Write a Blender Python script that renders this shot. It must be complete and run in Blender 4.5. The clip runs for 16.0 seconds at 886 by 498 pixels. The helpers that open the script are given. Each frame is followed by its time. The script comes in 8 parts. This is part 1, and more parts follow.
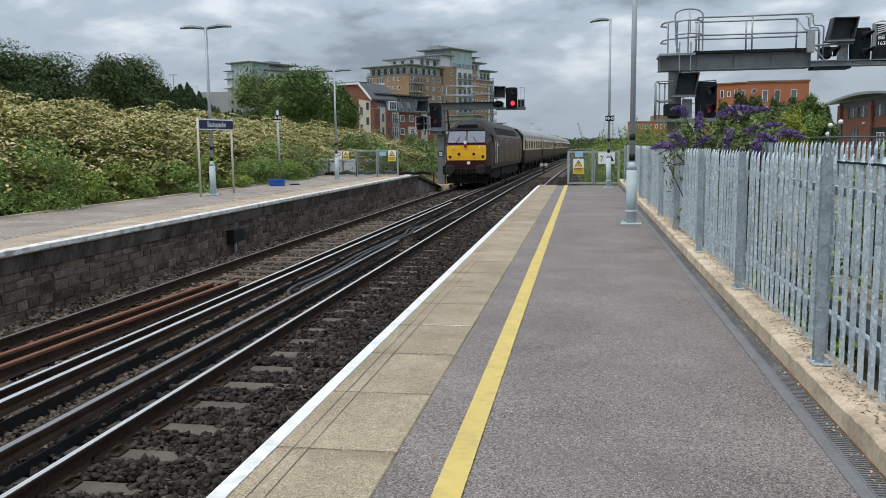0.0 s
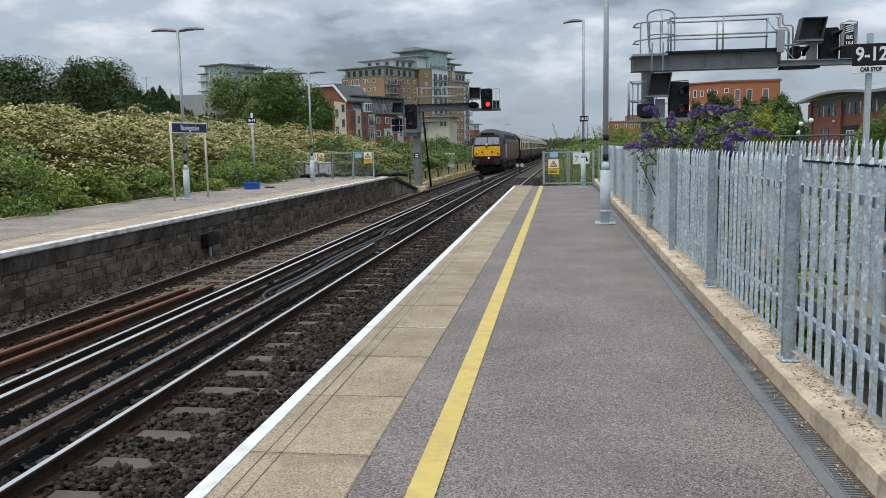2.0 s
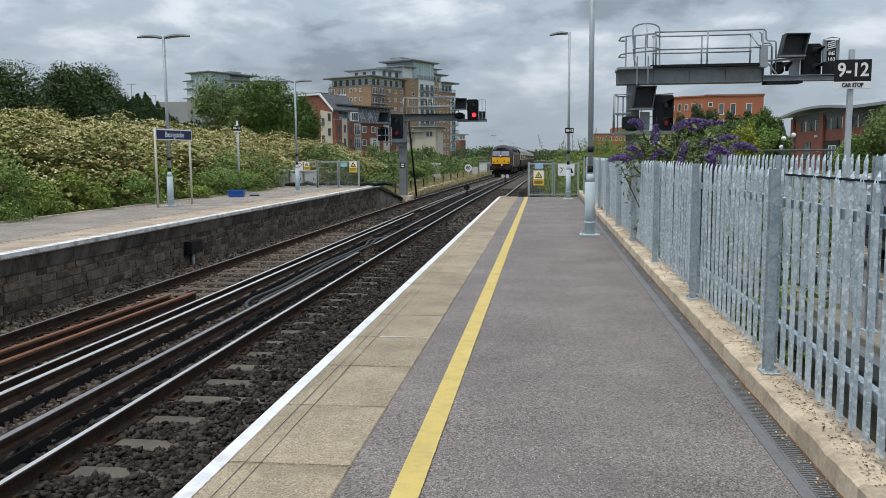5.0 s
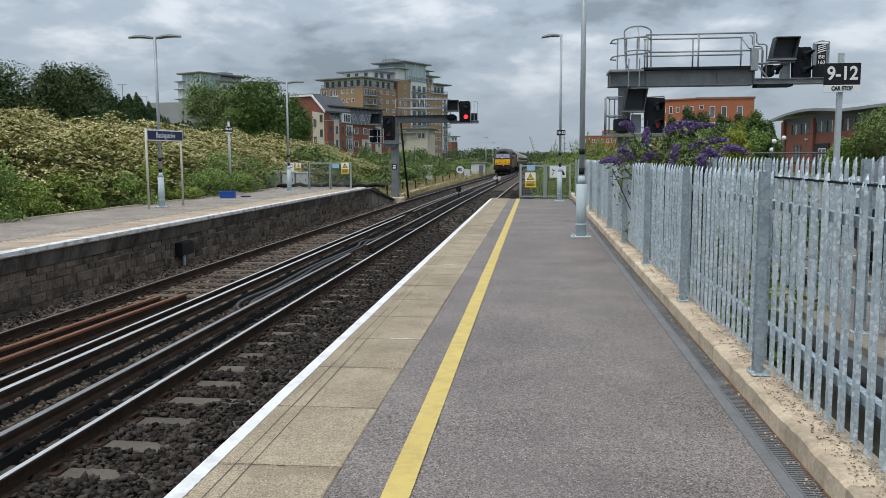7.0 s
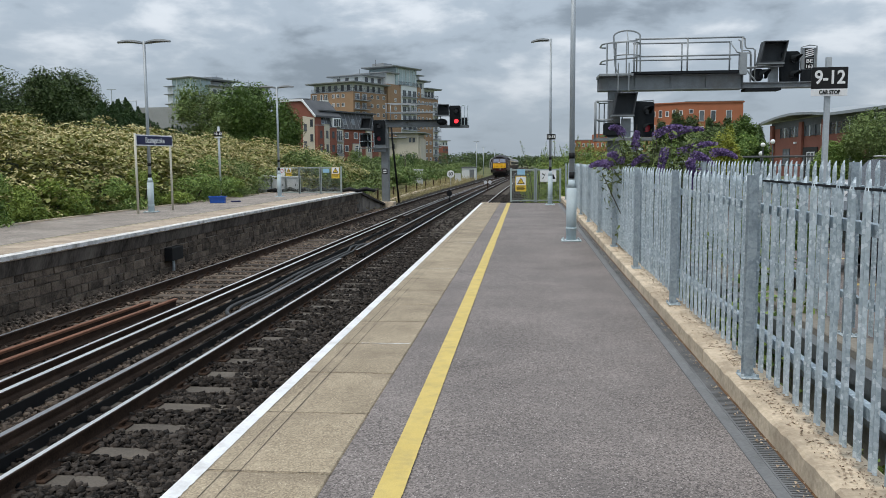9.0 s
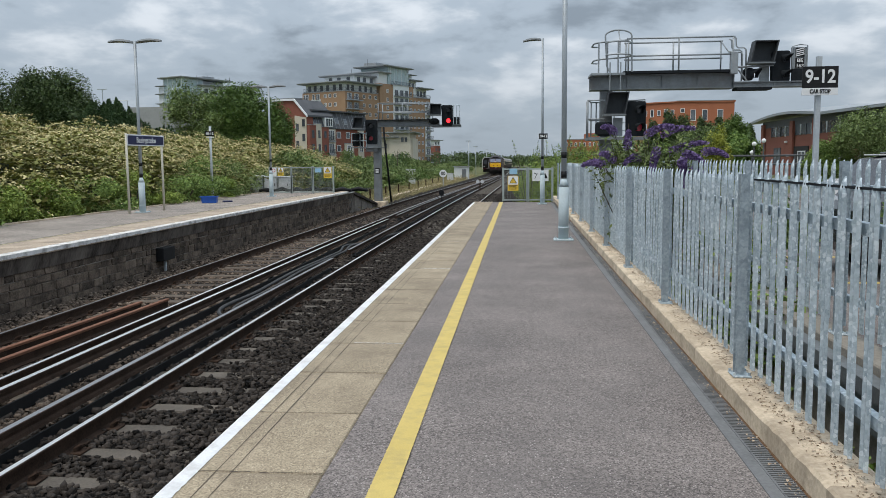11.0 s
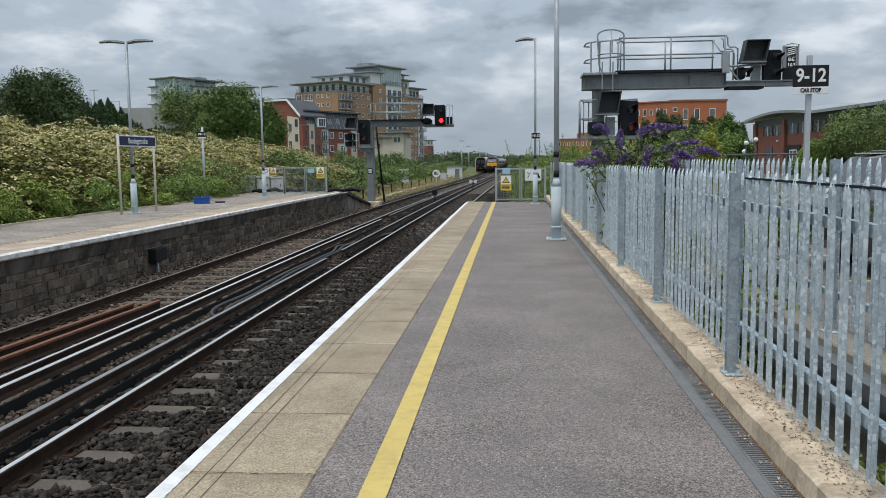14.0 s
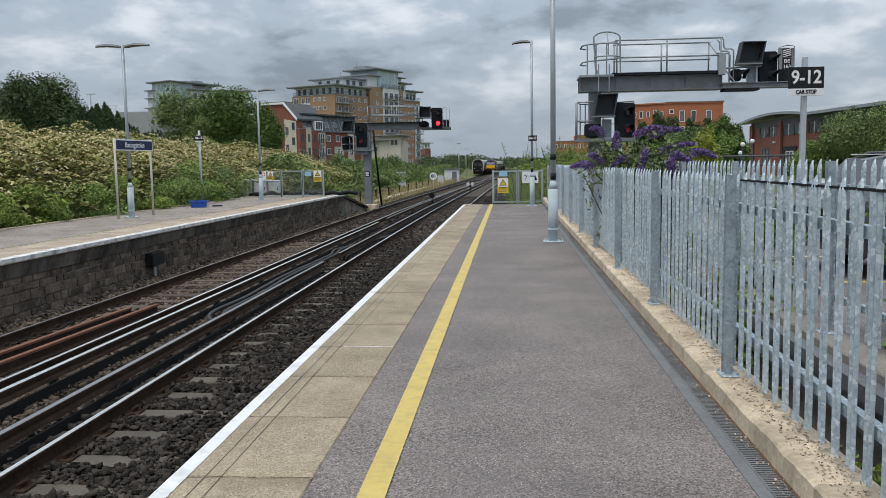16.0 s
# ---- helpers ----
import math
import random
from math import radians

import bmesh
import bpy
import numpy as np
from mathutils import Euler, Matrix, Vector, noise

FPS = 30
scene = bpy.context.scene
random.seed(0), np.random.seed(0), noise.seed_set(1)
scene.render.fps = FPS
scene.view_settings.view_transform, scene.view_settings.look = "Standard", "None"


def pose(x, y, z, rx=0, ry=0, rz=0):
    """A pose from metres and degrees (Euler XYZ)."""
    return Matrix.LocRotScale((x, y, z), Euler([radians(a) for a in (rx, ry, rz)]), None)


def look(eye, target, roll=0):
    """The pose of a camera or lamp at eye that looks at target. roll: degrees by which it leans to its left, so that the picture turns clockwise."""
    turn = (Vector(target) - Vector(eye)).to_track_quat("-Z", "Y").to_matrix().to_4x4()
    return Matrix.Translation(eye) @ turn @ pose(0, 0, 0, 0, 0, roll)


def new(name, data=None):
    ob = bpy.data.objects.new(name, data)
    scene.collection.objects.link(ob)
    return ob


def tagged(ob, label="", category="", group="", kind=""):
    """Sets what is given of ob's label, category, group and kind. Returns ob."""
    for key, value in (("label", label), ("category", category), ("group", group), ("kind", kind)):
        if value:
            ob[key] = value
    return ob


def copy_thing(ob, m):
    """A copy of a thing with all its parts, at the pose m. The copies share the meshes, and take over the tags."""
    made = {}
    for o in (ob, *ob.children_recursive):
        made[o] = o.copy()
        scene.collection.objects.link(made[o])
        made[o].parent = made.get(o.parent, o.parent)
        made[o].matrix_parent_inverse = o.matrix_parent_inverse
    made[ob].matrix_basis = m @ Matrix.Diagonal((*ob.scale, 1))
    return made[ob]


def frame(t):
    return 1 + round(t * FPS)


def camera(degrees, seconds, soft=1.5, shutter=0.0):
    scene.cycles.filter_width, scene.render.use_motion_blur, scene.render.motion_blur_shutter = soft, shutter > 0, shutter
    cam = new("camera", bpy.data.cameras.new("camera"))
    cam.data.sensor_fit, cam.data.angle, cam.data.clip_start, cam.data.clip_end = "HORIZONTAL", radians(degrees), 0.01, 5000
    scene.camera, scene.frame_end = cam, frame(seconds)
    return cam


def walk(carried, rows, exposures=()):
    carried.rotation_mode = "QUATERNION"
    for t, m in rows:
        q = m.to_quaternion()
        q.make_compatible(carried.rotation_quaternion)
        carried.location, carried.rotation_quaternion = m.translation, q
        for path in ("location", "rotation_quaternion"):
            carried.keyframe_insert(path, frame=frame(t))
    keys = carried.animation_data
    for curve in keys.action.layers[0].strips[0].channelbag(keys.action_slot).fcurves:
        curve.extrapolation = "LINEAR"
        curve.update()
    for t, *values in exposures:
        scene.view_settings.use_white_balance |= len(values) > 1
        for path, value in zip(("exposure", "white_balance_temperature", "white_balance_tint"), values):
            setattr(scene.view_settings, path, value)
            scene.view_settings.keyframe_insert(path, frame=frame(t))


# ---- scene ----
# World: the platform edge under the camera is x = 0, the platform top z = 0, y runs along the line.
# Camera: a hand-held phone that pans slowly. Rows: seconds, x, y, z, heading, tilt, lean in degrees.
PATH = [
    (0.0, 1.459, -0.015, 1.385, -9.682, -7.250, -0.694),
    (0.5, 1.472, -0.018, 1.388, -9.147, -7.238, -0.877),
    (1.0, 1.482, -0.024, 1.386, -8.733, -7.232, -1.063),
    (1.5, 1.488, -0.018, 1.386, -8.391, -7.233, -1.158),
    (2.0, 1.490, -0.019, 1.390, -8.098, -7.186, -1.169),
    (2.5, 1.491, -0.017, 1.387, -7.841, -7.039, -1.053),
    (3.0, 1.494, -0.012, 1.385, -7.629, -6.812, -0.913),
    (3.5, 1.495, -0.013, 1.385, -7.435, -6.623, -0.734),
    (4.0, 1.497, -0.004, 1.386, -7.284, -6.516, -0.628),
    (6.5, 1.497, -0.009, 1.385, -6.617, -6.477, -0.314),
    (7.0, 1.501, -0.010, 1.386, -6.450, -6.387, -0.294),
    (7.5, 1.502, -0.010, 1.385, -6.276, -6.262, -0.319),
    (8.0, 1.501, -0.005, 1.385, -6.084, -6.180, -0.347),
    (8.5, 1.500, -0.002, 1.384, -5.945, -6.120, -0.348),
    (9.0, 1.508, -0.001, 1.386, -5.814, -6.090, -0.430),
    (11.5, 1.509, 0.004, 1.385, -5.161, -6.166, -0.508),
    (12.0, 1.509, 0.014, 1.384, -5.056, -6.240, -0.531),
    (12.5, 1.511, 0.012, 1.385, -5.000, -6.278, -0.605),
    (13.0, 1.511, 0.010, 1.384, -4.919, -6.263, -0.606),
    (13.5, 1.511, 0.007, 1.384, -4.845, -6.215, -0.650),
    (14.0, 1.519, 0.006, 1.384, -4.832, -6.139, -0.700),
    (14.5, 1.522, 0.009, 1.385, -4.777, -6.071, -0.743),
    (15.0, 1.524, 0.005, 1.387, -4.742, -6.006, -0.810),
    (15.5, 1.524, 0.006, 1.385, -4.701, -5.961, -0.865),
    (16.0, 1.524, 0.000, 1.387, -4.654, -5.956, -0.933),
]
cam = camera(56.8, 16.0, soft=0.5)
walk(cam, [(t, pose(x, y, z, 90 + tilt, 0, -head) @ pose(0, 0, 0, 0, 0, lean)) for t, x, y, z, head, tilt, lean in PATH],
     exposures=[(0.0, 0.0), (3.5, -0.03), (8.5, -0.07), (16.0, -0.10)])

# ---- light: an overcast afternoon ----
def make_world():
    world = bpy.data.worlds.new("sky")
    scene.world = world
    world.use_nodes = True
    nt = world.node_tree
    nt.nodes.clear()
    N, Lk = nt.nodes.new, nt.links.new
    out, bg = N("ShaderNodeOutputWorld"), N("ShaderNodeBackground")
    sky = N("ShaderNodeTexSky")
    sky.sky_type, sky.sun_disc = "NISHITA", False
    sky.sun_elevation, sky.sun_rotation = radians(52), radians(200)
    coord = N("ShaderNodeTexCoord")
    # clouds lie on a flat ceiling: the direction divided by its height
    sep, add = N("ShaderNodeSeparateXYZ"), N("ShaderNodeMath")
    Lk(coord.outputs["Generated"], sep.inputs[0])
    clampz = N("ShaderNodeMath")
    clampz.operation = "MAXIMUM"
    clampz.inputs[1].default_value = 0.0
    Lk(sep.outputs[2], clampz.inputs[0])
    add.operation = "ADD"
    add.inputs[1].default_value = 0.30
    Lk(clampz.outputs[0], add.inputs[0])
    flat = N("ShaderNodeVectorMath")
    flat.operation = "DIVIDE"
    comb = N("ShaderNodeCombineXYZ")
    for i in range(3):
        Lk(add.outputs[0], comb.inputs[i])
    Lk(coord.outputs["Generated"], flat.inputs[0])
    Lk(comb.outputs[0], flat.inputs[1])
    big, small = N("ShaderNodeTexNoise"), N("ShaderNodeTexNoise")
    for node, scale, detail, dist in ((big, 1.9, 8.0, 0.25), (small, 5.5, 6.0, 0.15)):
        node.inputs["Scale"].default_value = scale
        node.inputs["Detail"].default_value = detail
        node.inputs["Roughness"].default_value = 0.52
        node.inputs["Distortion"].default_value = dist
        Lk(flat.outputs[0], node.inputs["Vector"])
    mixn = N("ShaderNodeMix")
    mixn.inputs[0].default_value = 0.38
    Lk(big.outputs["Fac"], mixn.inputs[2])
    Lk(small.outputs["Fac"], mixn.inputs[3])
    # haze evens the clouds out towards the horizon
    haze = N("ShaderNodeMapRange")
    haze.inputs[1].default_value, haze.inputs[2].default_value = 0.02, 0.17
    haze.inputs[3].default_value, haze.inputs[4].default_value = 0.7, 0.0
    Lk(clampz.outputs[0], haze.inputs[0])
    even = N("ShaderNodeMix")
    even.inputs[3].default_value = 0.492
    Lk(haze.outputs[0], even.inputs[0])
    Lk(mixn.outputs[0], even.inputs[2])
    ramp = N("ShaderNodeValToRGB")
    ramp.color_ramp.interpolation = "EASE"
    e = ramp.color_ramp.elements
    e[0].position, e[0].color = 0.385, (0.32, 0.385, 0.46, 1)
    e[1].position, e[1].color = 0.605, (0.90, 0.97, 1.05, 1)
    mid = e.new(0.49)
    mid.color = (0.53, 0.625, 0.73, 1)
    Lk(even.outputs[0], ramp.inputs[0])
    scale = N("ShaderNodeMix")
    scale.data_type = "RGBA"
    scale.blend_type = "MULTIPLY"
    scale.inputs[0].default_value = 1.0
    scale.inputs[7].default_value = (9.6, 9.6, 9.6, 1)
    Lk(ramp.outputs[0], scale.inputs[6])
    mix = N("ShaderNodeMix")
    mix.data_type = "RGBA"
    mix.inputs[0].default_value = 0.94
    Lk(sky.outputs[0], mix.inputs[6])
    Lk(scale.outputs[2], mix.inputs[7])
    # an overcast sky is about three times as bright overhead as at the horizon
    grad = N("ShaderNodeMapRange")
    grad.inputs[1].default_value, grad.inputs[2].default_value = 0.0, 1.0
    grad.inputs[3].default_value, grad.inputs[4].default_value = 0.74, 2.0
    Lk(clampz.outputs[0], grad.inputs[0])
    tone = N("ShaderNodeVectorMath")
    tone.operation = "SCALE"
    Lk(mix.outputs[2], tone.inputs[0])
    Lk(grad.outputs[0], tone.inputs["Scale"])
    Lk(tone.outputs[0], bg.inputs[0])
    bg.inputs[1].default_value = 0.1
    Lk(bg.outputs[0], out.inputs[0])
    lamp = bpy.data.lights.new("sun", "SUN")
    lamp.energy, lamp.angle, lamp.color = 1.9, radians(22), (1.0, 0.91, 0.79)
    ob = new("sun", lamp)
    ob.matrix_basis = look((0, 0, 60), (0 + 14, 24, 0))


make_world()


# ---- materials ----
def material(name, dark, light, scale=8.0, fine=90.0, rough=0.8, metal=0.0, bump=0.15, dist=0.01, space="Object",
             spread=0.0, island=0.0, stretch=(1, 1, 1), contrast=0.25, weight=0.5, stain=None, stain_scale=0.7, stain_amount=0.5, spec=0.5,
             coat=0.0, chips=None, chip_scale=150.0, chip_share=0.3, flakes=0.0, cells=None):
    """Two scales of noise between two colours, a stain colour over it, relief from the fine scale."""
    m = bpy.data.materials.new(name)
    m.use_nodes = True
    nt = m.node_tree
    N, Lk = nt.nodes.new, nt.links.new
    bsdf = nt.nodes["Principled BSDF"]
    coord, mapping = N("ShaderNodeTexCoord"), N("ShaderNodeMapping")
    mapping.inputs["Scale"].default_value = stretch
    Lk(coord.outputs[space], mapping.inputs[0])
    if spread:
        # each piece takes its own stretch of the pattern
        info, far = N("ShaderNodeObjectInfo"), N("ShaderNodeMath")
        far.operation = "MULTIPLY"
        far.inputs[1].default_value = 37.0
        Lk(info.outputs["Random"], far.inputs[0])
        Lk(far.outputs[0], mapping.inputs["Location"])
    a, b = N("ShaderNodeTexNoise"), N("ShaderNodeTexNoise")
    for node, s, d in ((a, scale, 5.0), (b, fine, 3.0)):
        node.inputs["Scale"].default_value, node.inputs["Detail"].default_value = s, d
        Lk(mapping.outputs[0], node.inputs["Vector"])
    mixf = N("ShaderNodeMix")
    mixf.inputs[0].default_value = weight
    Lk(a.outputs["Fac"], mixf.inputs[2])
    Lk(b.outputs["Fac"], mixf.inputs[3])
    value = mixf.outputs[0]
    if cells:
        # every stone of the aggregate has a tone of its own
        cell = N("ShaderNodeTexVoronoi")
        cell.inputs["Scale"].default_value = cells[0]
        Lk(mapping.outputs[0], cell.inputs["Vector"])
        tone, lift = N("ShaderNodeSeparateColor"), N("ShaderNodeMath")
        Lk(cell.outputs["Color"], tone.inputs[0])
        lift.operation = "MULTIPLY_ADD"
        lift.inputs[1].default_value = cells[1]
        Lk(tone.outputs[1], lift.inputs[0])
        low = N("ShaderNodeMath")
        low.operation = "SUBTRACT"
        low.inputs[1].default_value = cells[1] / 2
        Lk(value, low.inputs[0])
        Lk(low.outputs[0], lift.inputs[2])
        value = lift.outputs[0]
    for amount, kind in ((spread, "ShaderNodeObjectInfo"), (island, "ShaderNodeNewGeometry")):
        if amount:
            info = N(kind)
            rnd = info.outputs["Random" if kind == "ShaderNodeObjectInfo" else "Random Per Island"]
            ma = N("ShaderNodeMath")
            ma.operation = "MULTIPLY_ADD"
            ma.inputs[1].default_value = amount
            sub = N("ShaderNodeMath")
            sub.operation = "SUBTRACT"
            sub.inputs[1].default_value = amount / 2
            Lk(rnd, ma.inputs[0])
            Lk(value, ma.inputs[2])
            Lk(ma.outputs[0], sub.inputs[0])
            value = sub.outputs[0]
    ramp = N("ShaderNodeValToRGB")
    e = ramp.color_ramp.elements
    e[0].position, e[0].color = 0.5 - contrast, (*dark, 1)
    e[1].position, e[1].color = 0.5 + contrast, (*light, 1)
    Lk(value, ramp.inputs[0])
    colour = ramp.outputs[0]
    if stain:
        s = N("ShaderNodeTexNoise")
        s.inputs["Scale"].default_value, s.inputs["Detail"].default_value = stain_scale, 6.0
        s.inputs["Roughness"].default_value = 0.62
        Lk(mapping.outputs[0], s.inputs["Vector"])
        sr = N("ShaderNodeMapRange")
        sr.inputs[1].default_value, sr.inputs[2].default_value = 0.46, 0.68
        sr.inputs[3].default_value, sr.inputs[4].default_value = 0.0, stain_amount
        Lk(s.outputs["Fac"], sr.inputs[0])
        mc = N("ShaderNodeMix")
        mc.data_type = "RGBA"
        mc.inputs[7].default_value = (*stain, 1)
        Lk(sr.outputs[0], mc.inputs[0])
        Lk(colour, mc.inputs[6])
        colour = mc.outputs[2]
    if chips:
        # single stones of the aggregate, some of them pale
        vor = N("ShaderNodeTexVoronoi")
        vor.inputs["Scale"].default_value = chip_scale
        Lk(mapping.outputs[0], vor.inputs["Vector"])
        sep = N("ShaderNodeSeparateColor")
        Lk(vor.outputs["Color"], sep.inputs[0])
        pick = N("ShaderNodeMath")
        pick.operation = "LESS_THAN"
        pick.inputs[1].default_value = chip_share
        Lk(sep.outputs[0], pick.inputs[0])
        size = N("ShaderNodeMapRange")
        size.inputs[1].default_value, size.inputs[2].default_value = 0.45, 0.25
        size.inputs[3].default_value, size.inputs[4].default_value = 0.0, 0.8
        Lk(vor.outputs["Distance"], size.inputs[0])
        both = N("ShaderNodeMath")
        both.operation = "MULTIPLY"
        Lk(pick.outputs[0], both.inputs[0])
        if flakes:
            both.inputs[1].default_value = flakes
        else:
            Lk(size.outputs[0], both.inputs[1])
        mc = N("ShaderNodeMix")
        mc.data_type = "RGBA"
        mc.inputs[7].default_value = (*chips, 1)
        Lk(both.outputs[0], mc.inputs[0])
        Lk(colour, mc.inputs[6])
        colour = mc.outputs[2]
    Lk(colour, bsdf.inputs["Base Color"])
    bsdf.inputs["Roughness"].default_value, bsdf.inputs["Metallic"].default_value = rough, metal
    bsdf.inputs["Specular IOR Level"].default_value = spec
    bsdf.inputs["Coat Weight"].default_value = coat
    if bump:
        bp = N("ShaderNodeBump")
        bp.inputs["Strength"].default_value, bp.inputs["Distance"].default_value = bump, dist
        Lk(mixf.outputs[0], bp.inputs["Height"])
        Lk(bp.outputs[0], bsdf.inputs["Normal"])
    return m


def glow(name, colour, strength):
    m = bpy.data.materials.new(name)
    m.use_nodes = True
    b = m.node_tree.nodes["Principled BSDF"]
    b.inputs["Base Color"].default_value = (*colour, 1)
    b.inputs["Emission Color"].default_value = (*colour, 1)
    b.inputs["Emission Strength"].default_value = strength
    return m


M = {}
M["tarmac"] = material("tarmac", (0.058, 0.050, 0.047), (0.305, 0.267, 0.250), scale=1.2, fine=170, weight=0.6, rough=0.92, bump=0.3, dist=0.004, cells=(125, 0.46),
                       chips=(0.48, 0.44, 0.42), chip_scale=95, chip_share=0.10, contrast=0.27, stain=(0.12, 0.108, 0.104), stain_scale=0.9, stain_amount=0.5)
M["coping"] = material("coping", (0.165, 0.13, 0.088), (0.47, 0.39, 0.275), scale=2.2, fine=120, weight=0.6, rough=0.92, bump=0.3, dist=0.004, cells=(150, 0.40),
                       spread=0.10, chips=(0.66, 0.57, 0.43), chip_scale=120, chip_share=0.10, contrast=0.26, stain=(0.17, 0.135, 0.095), stain_scale=2.6, stain_amount=0.5)
M["coping_old"] = material("coping_old", (0.24, 0.185, 0.135), (0.58, 0.475, 0.365), scale=2.5, fine=60, weight=0.7, rough=0.92, bump=0.4, dist=0.006, spread=0.1, contrast=0.18,
                           stain=(0.16, 0.13, 0.105), stain_scale=2.0, stain_amount=0.5)
M["tarmac_old"] = material("tarmac_old", (0.10, 0.085, 0.073), (0.44, 0.385, 0.335), scale=1.1, fine=70, weight=0.6, rough=0.92, bump=0.4, dist=0.006, contrast=0.2, cells=(60, 0.3),
                           chips=(0.5, 0.45, 0.41), chip_scale=90, chip_share=0.1, stain=(0.17, 0.145, 0.125), stain_scale=0.7, stain_amount=0.5)
M["white_paint"] = material("white_paint", (0.60, 0.61, 0.62), (0.86, 0.87, 0.88), scale=5, fine=80, rough=0.7, bump=0.2,
                            stain=(0.36, 0.34, 0.31), stain_scale=7.0, stain_amount=0.5, contrast=0.3)
M["white_flaky"] = material("white_flaky", (0.56, 0.54, 0.51), (0.88, 0.87, 0.85), scale=6, fine=45, rough=0.8, bump=0.5,
                            stain=(0.09, 0.08, 0.07), stain_scale=5.0, stain_amount=0.7, contrast=0.24)
M["yellow_paint"] = material("yellow_paint", (0.50, 0.37, 0.10), (0.68, 0.53, 0.17), scale=4, fine=150, rough=0.75, bump=0.35,
                             stain=(0.36, 0.28, 0.12), stain_scale=9.0, stain_amount=0.5)
M["drain"] = material("drain", (0.09, 0.095, 0.1), (0.2, 0.205, 0.21), scale=6, fine=60, rough=0.75, bump=0.2, spread=0.15)
M["slot"] = material("slot", (0.012, 0.012, 0.012), (0.03, 0.03, 0.03), rough=0.95, bump=0)
M["kerb"] = material("kerb", (0.42, 0.33, 0.23), (0.78, 0.66, 0.50), scale=2.5, fine=40, rough=0.9, bump=0.6, dist=0.012, spread=0.12,
                     stain=(0.22, 0.17, 0.12), stain_scale=3.0, stain_amount=0.75, contrast=0.24)
M["galvanised"] = material("galvanised", (0.25, 0.315, 0.36), (0.55, 0.635, 0.685), scale=8, fine=60, rough=0.5, metal=0.15, bump=0.05,
                           spread=0.13, contrast=0.24, stain=(0.24, 0.29, 0.33), stain_scale=5, stain_amount=0.35, cells=(48, 0.24),
                           chips=(0.74, 0.80, 0.83), chip_scale=58, chip_share=0.12, flakes=0.5)
# same steel for the posts, darkened by the shade on their webs
M["galvanised_shaded"] = material("galvanised_shaded", (0.20, 0.25, 0.285), (0.43, 0.50, 0.545), scale=8, fine=60, rough=0.55, metal=0.15, bump=0.05,
                                spread=0.15, contrast=0.24, stain=(0.14, 0.17, 0.195), stain_scale=5, stain_amount=0.4, cells=(42, 0.2))
M["post_paint"] = material("post_paint", (0.38, 0.47, 0.51), (0.51, 0.60, 0.64), scale=5, fine=40, rough=0.65, bump=0.05,
                           stain=(0.36, 0.40, 0.41), stain_scale=3, stain_amount=0.4)
M["grey_pole"] = material("grey_pole", (0.32, 0.36, 0.39), (0.50, 0.54, 0.57), scale=4, fine=50, rough=0.5, metal=0.2, bump=0.05)
M["lamp_pole"] = material("lamp_pole", (0.28, 0.32, 0.35), (0.43, 0.475, 0.51), scale=4, fine=50, rough=0.5, metal=0.2, bump=0.05)
M["cream_pole"] = material("cream_pole", (0.45, 0.43, 0.36), (0.62, 0.60, 0.52), scale=4, fine=50, rough=0.6, bump=0.05)
M["black"] = material("black", (0.006, 0.0065, 0.007), (0.016, 0.017, 0.019), spec=0.25, rough=0.6, bump=0.05)
M["signal_black"] = material("signal_black", (0.009, 0.011, 0.013), (0.022, 0.026, 0.03), spec=0.12, rough=0.8, bump=0.05)
M["gantry_grey"] = material("gantry_grey", (0.12, 0.135, 0.145), (0.26, 0.285, 0.30), scale=3, fine=40, rough=0.55, metal=0.4, bump=0.08,
                            stain=(0.13, 0.12, 0.11), stain_scale=2, stain_amount=0.5)
M["rail_side"] = material("rail_side", (0.012, 0.008, 0.006), (0.075, 0.047, 0.033), spec=0.15, scale=5, fine=60, rough=0.9, bump=0.3)
M["rail_head"] = material("rail_head", (0.50, 0.49, 0.48), (0.93, 0.92, 0.90), scale=5, fine=40, rough=0.42, metal=1.0, bump=0.02,
                          stretch=(1, 0.05, 1))
M["rail_dull"] = material("rail_dull", (0.22, 0.22, 0.225), (0.42, 0.415, 0.42), scale=3, fine=30, rough=0.38, metal=0.9, bump=0.05,
                          stretch=(1, 0.05, 1))
M["rust"] = material("rust", (0.075, 0.032, 0.018), (0.24, 0.102, 0.055), scale=5, fine=60, rough=0.85, bump=0.3, stretch=(1, 0.3, 1))
M["insulator"] = material("insulator", (0.012, 0.011, 0.01), (0.04, 0.036, 0.032), rough=0.7)
M["sleeper"] = material("sleeper", (0.030, 0.023, 0.018), (0.12, 0.093, 0.070), scale=4, fine=30, rough=0.95, bump=0.5, dist=0.01,
                        stretch=(0.3, 1, 1), spread=0.3)
M["sleeper_concrete"] = material("sleeper_concrete", (0.042, 0.036, 0.030), (0.15, 0.128, 0.104), scale=4, fine=50, rough=0.95, bump=0.4,
                                 spread=0.25, stain=(0.07, 0.06, 0.05), stain_scale=3, stain_amount=0.6)
M["ballast_bed"] = material("ballast_bed", (0.004, 0.0035, 0.003), (0.042, 0.036, 0.031), spec=0.1, scale=3, fine=22, rough=0.95, bump=0.9, dist=0.03,
                            contrast=0.2)
M["ballast"] = material("ballast", (0.003, 0.0027, 0.0025), (0.074, 0.063, 0.055), spec=0.15, scale=6, fine=60, rough=0.92, bump=0.2, island=0.55, contrast=0.3)
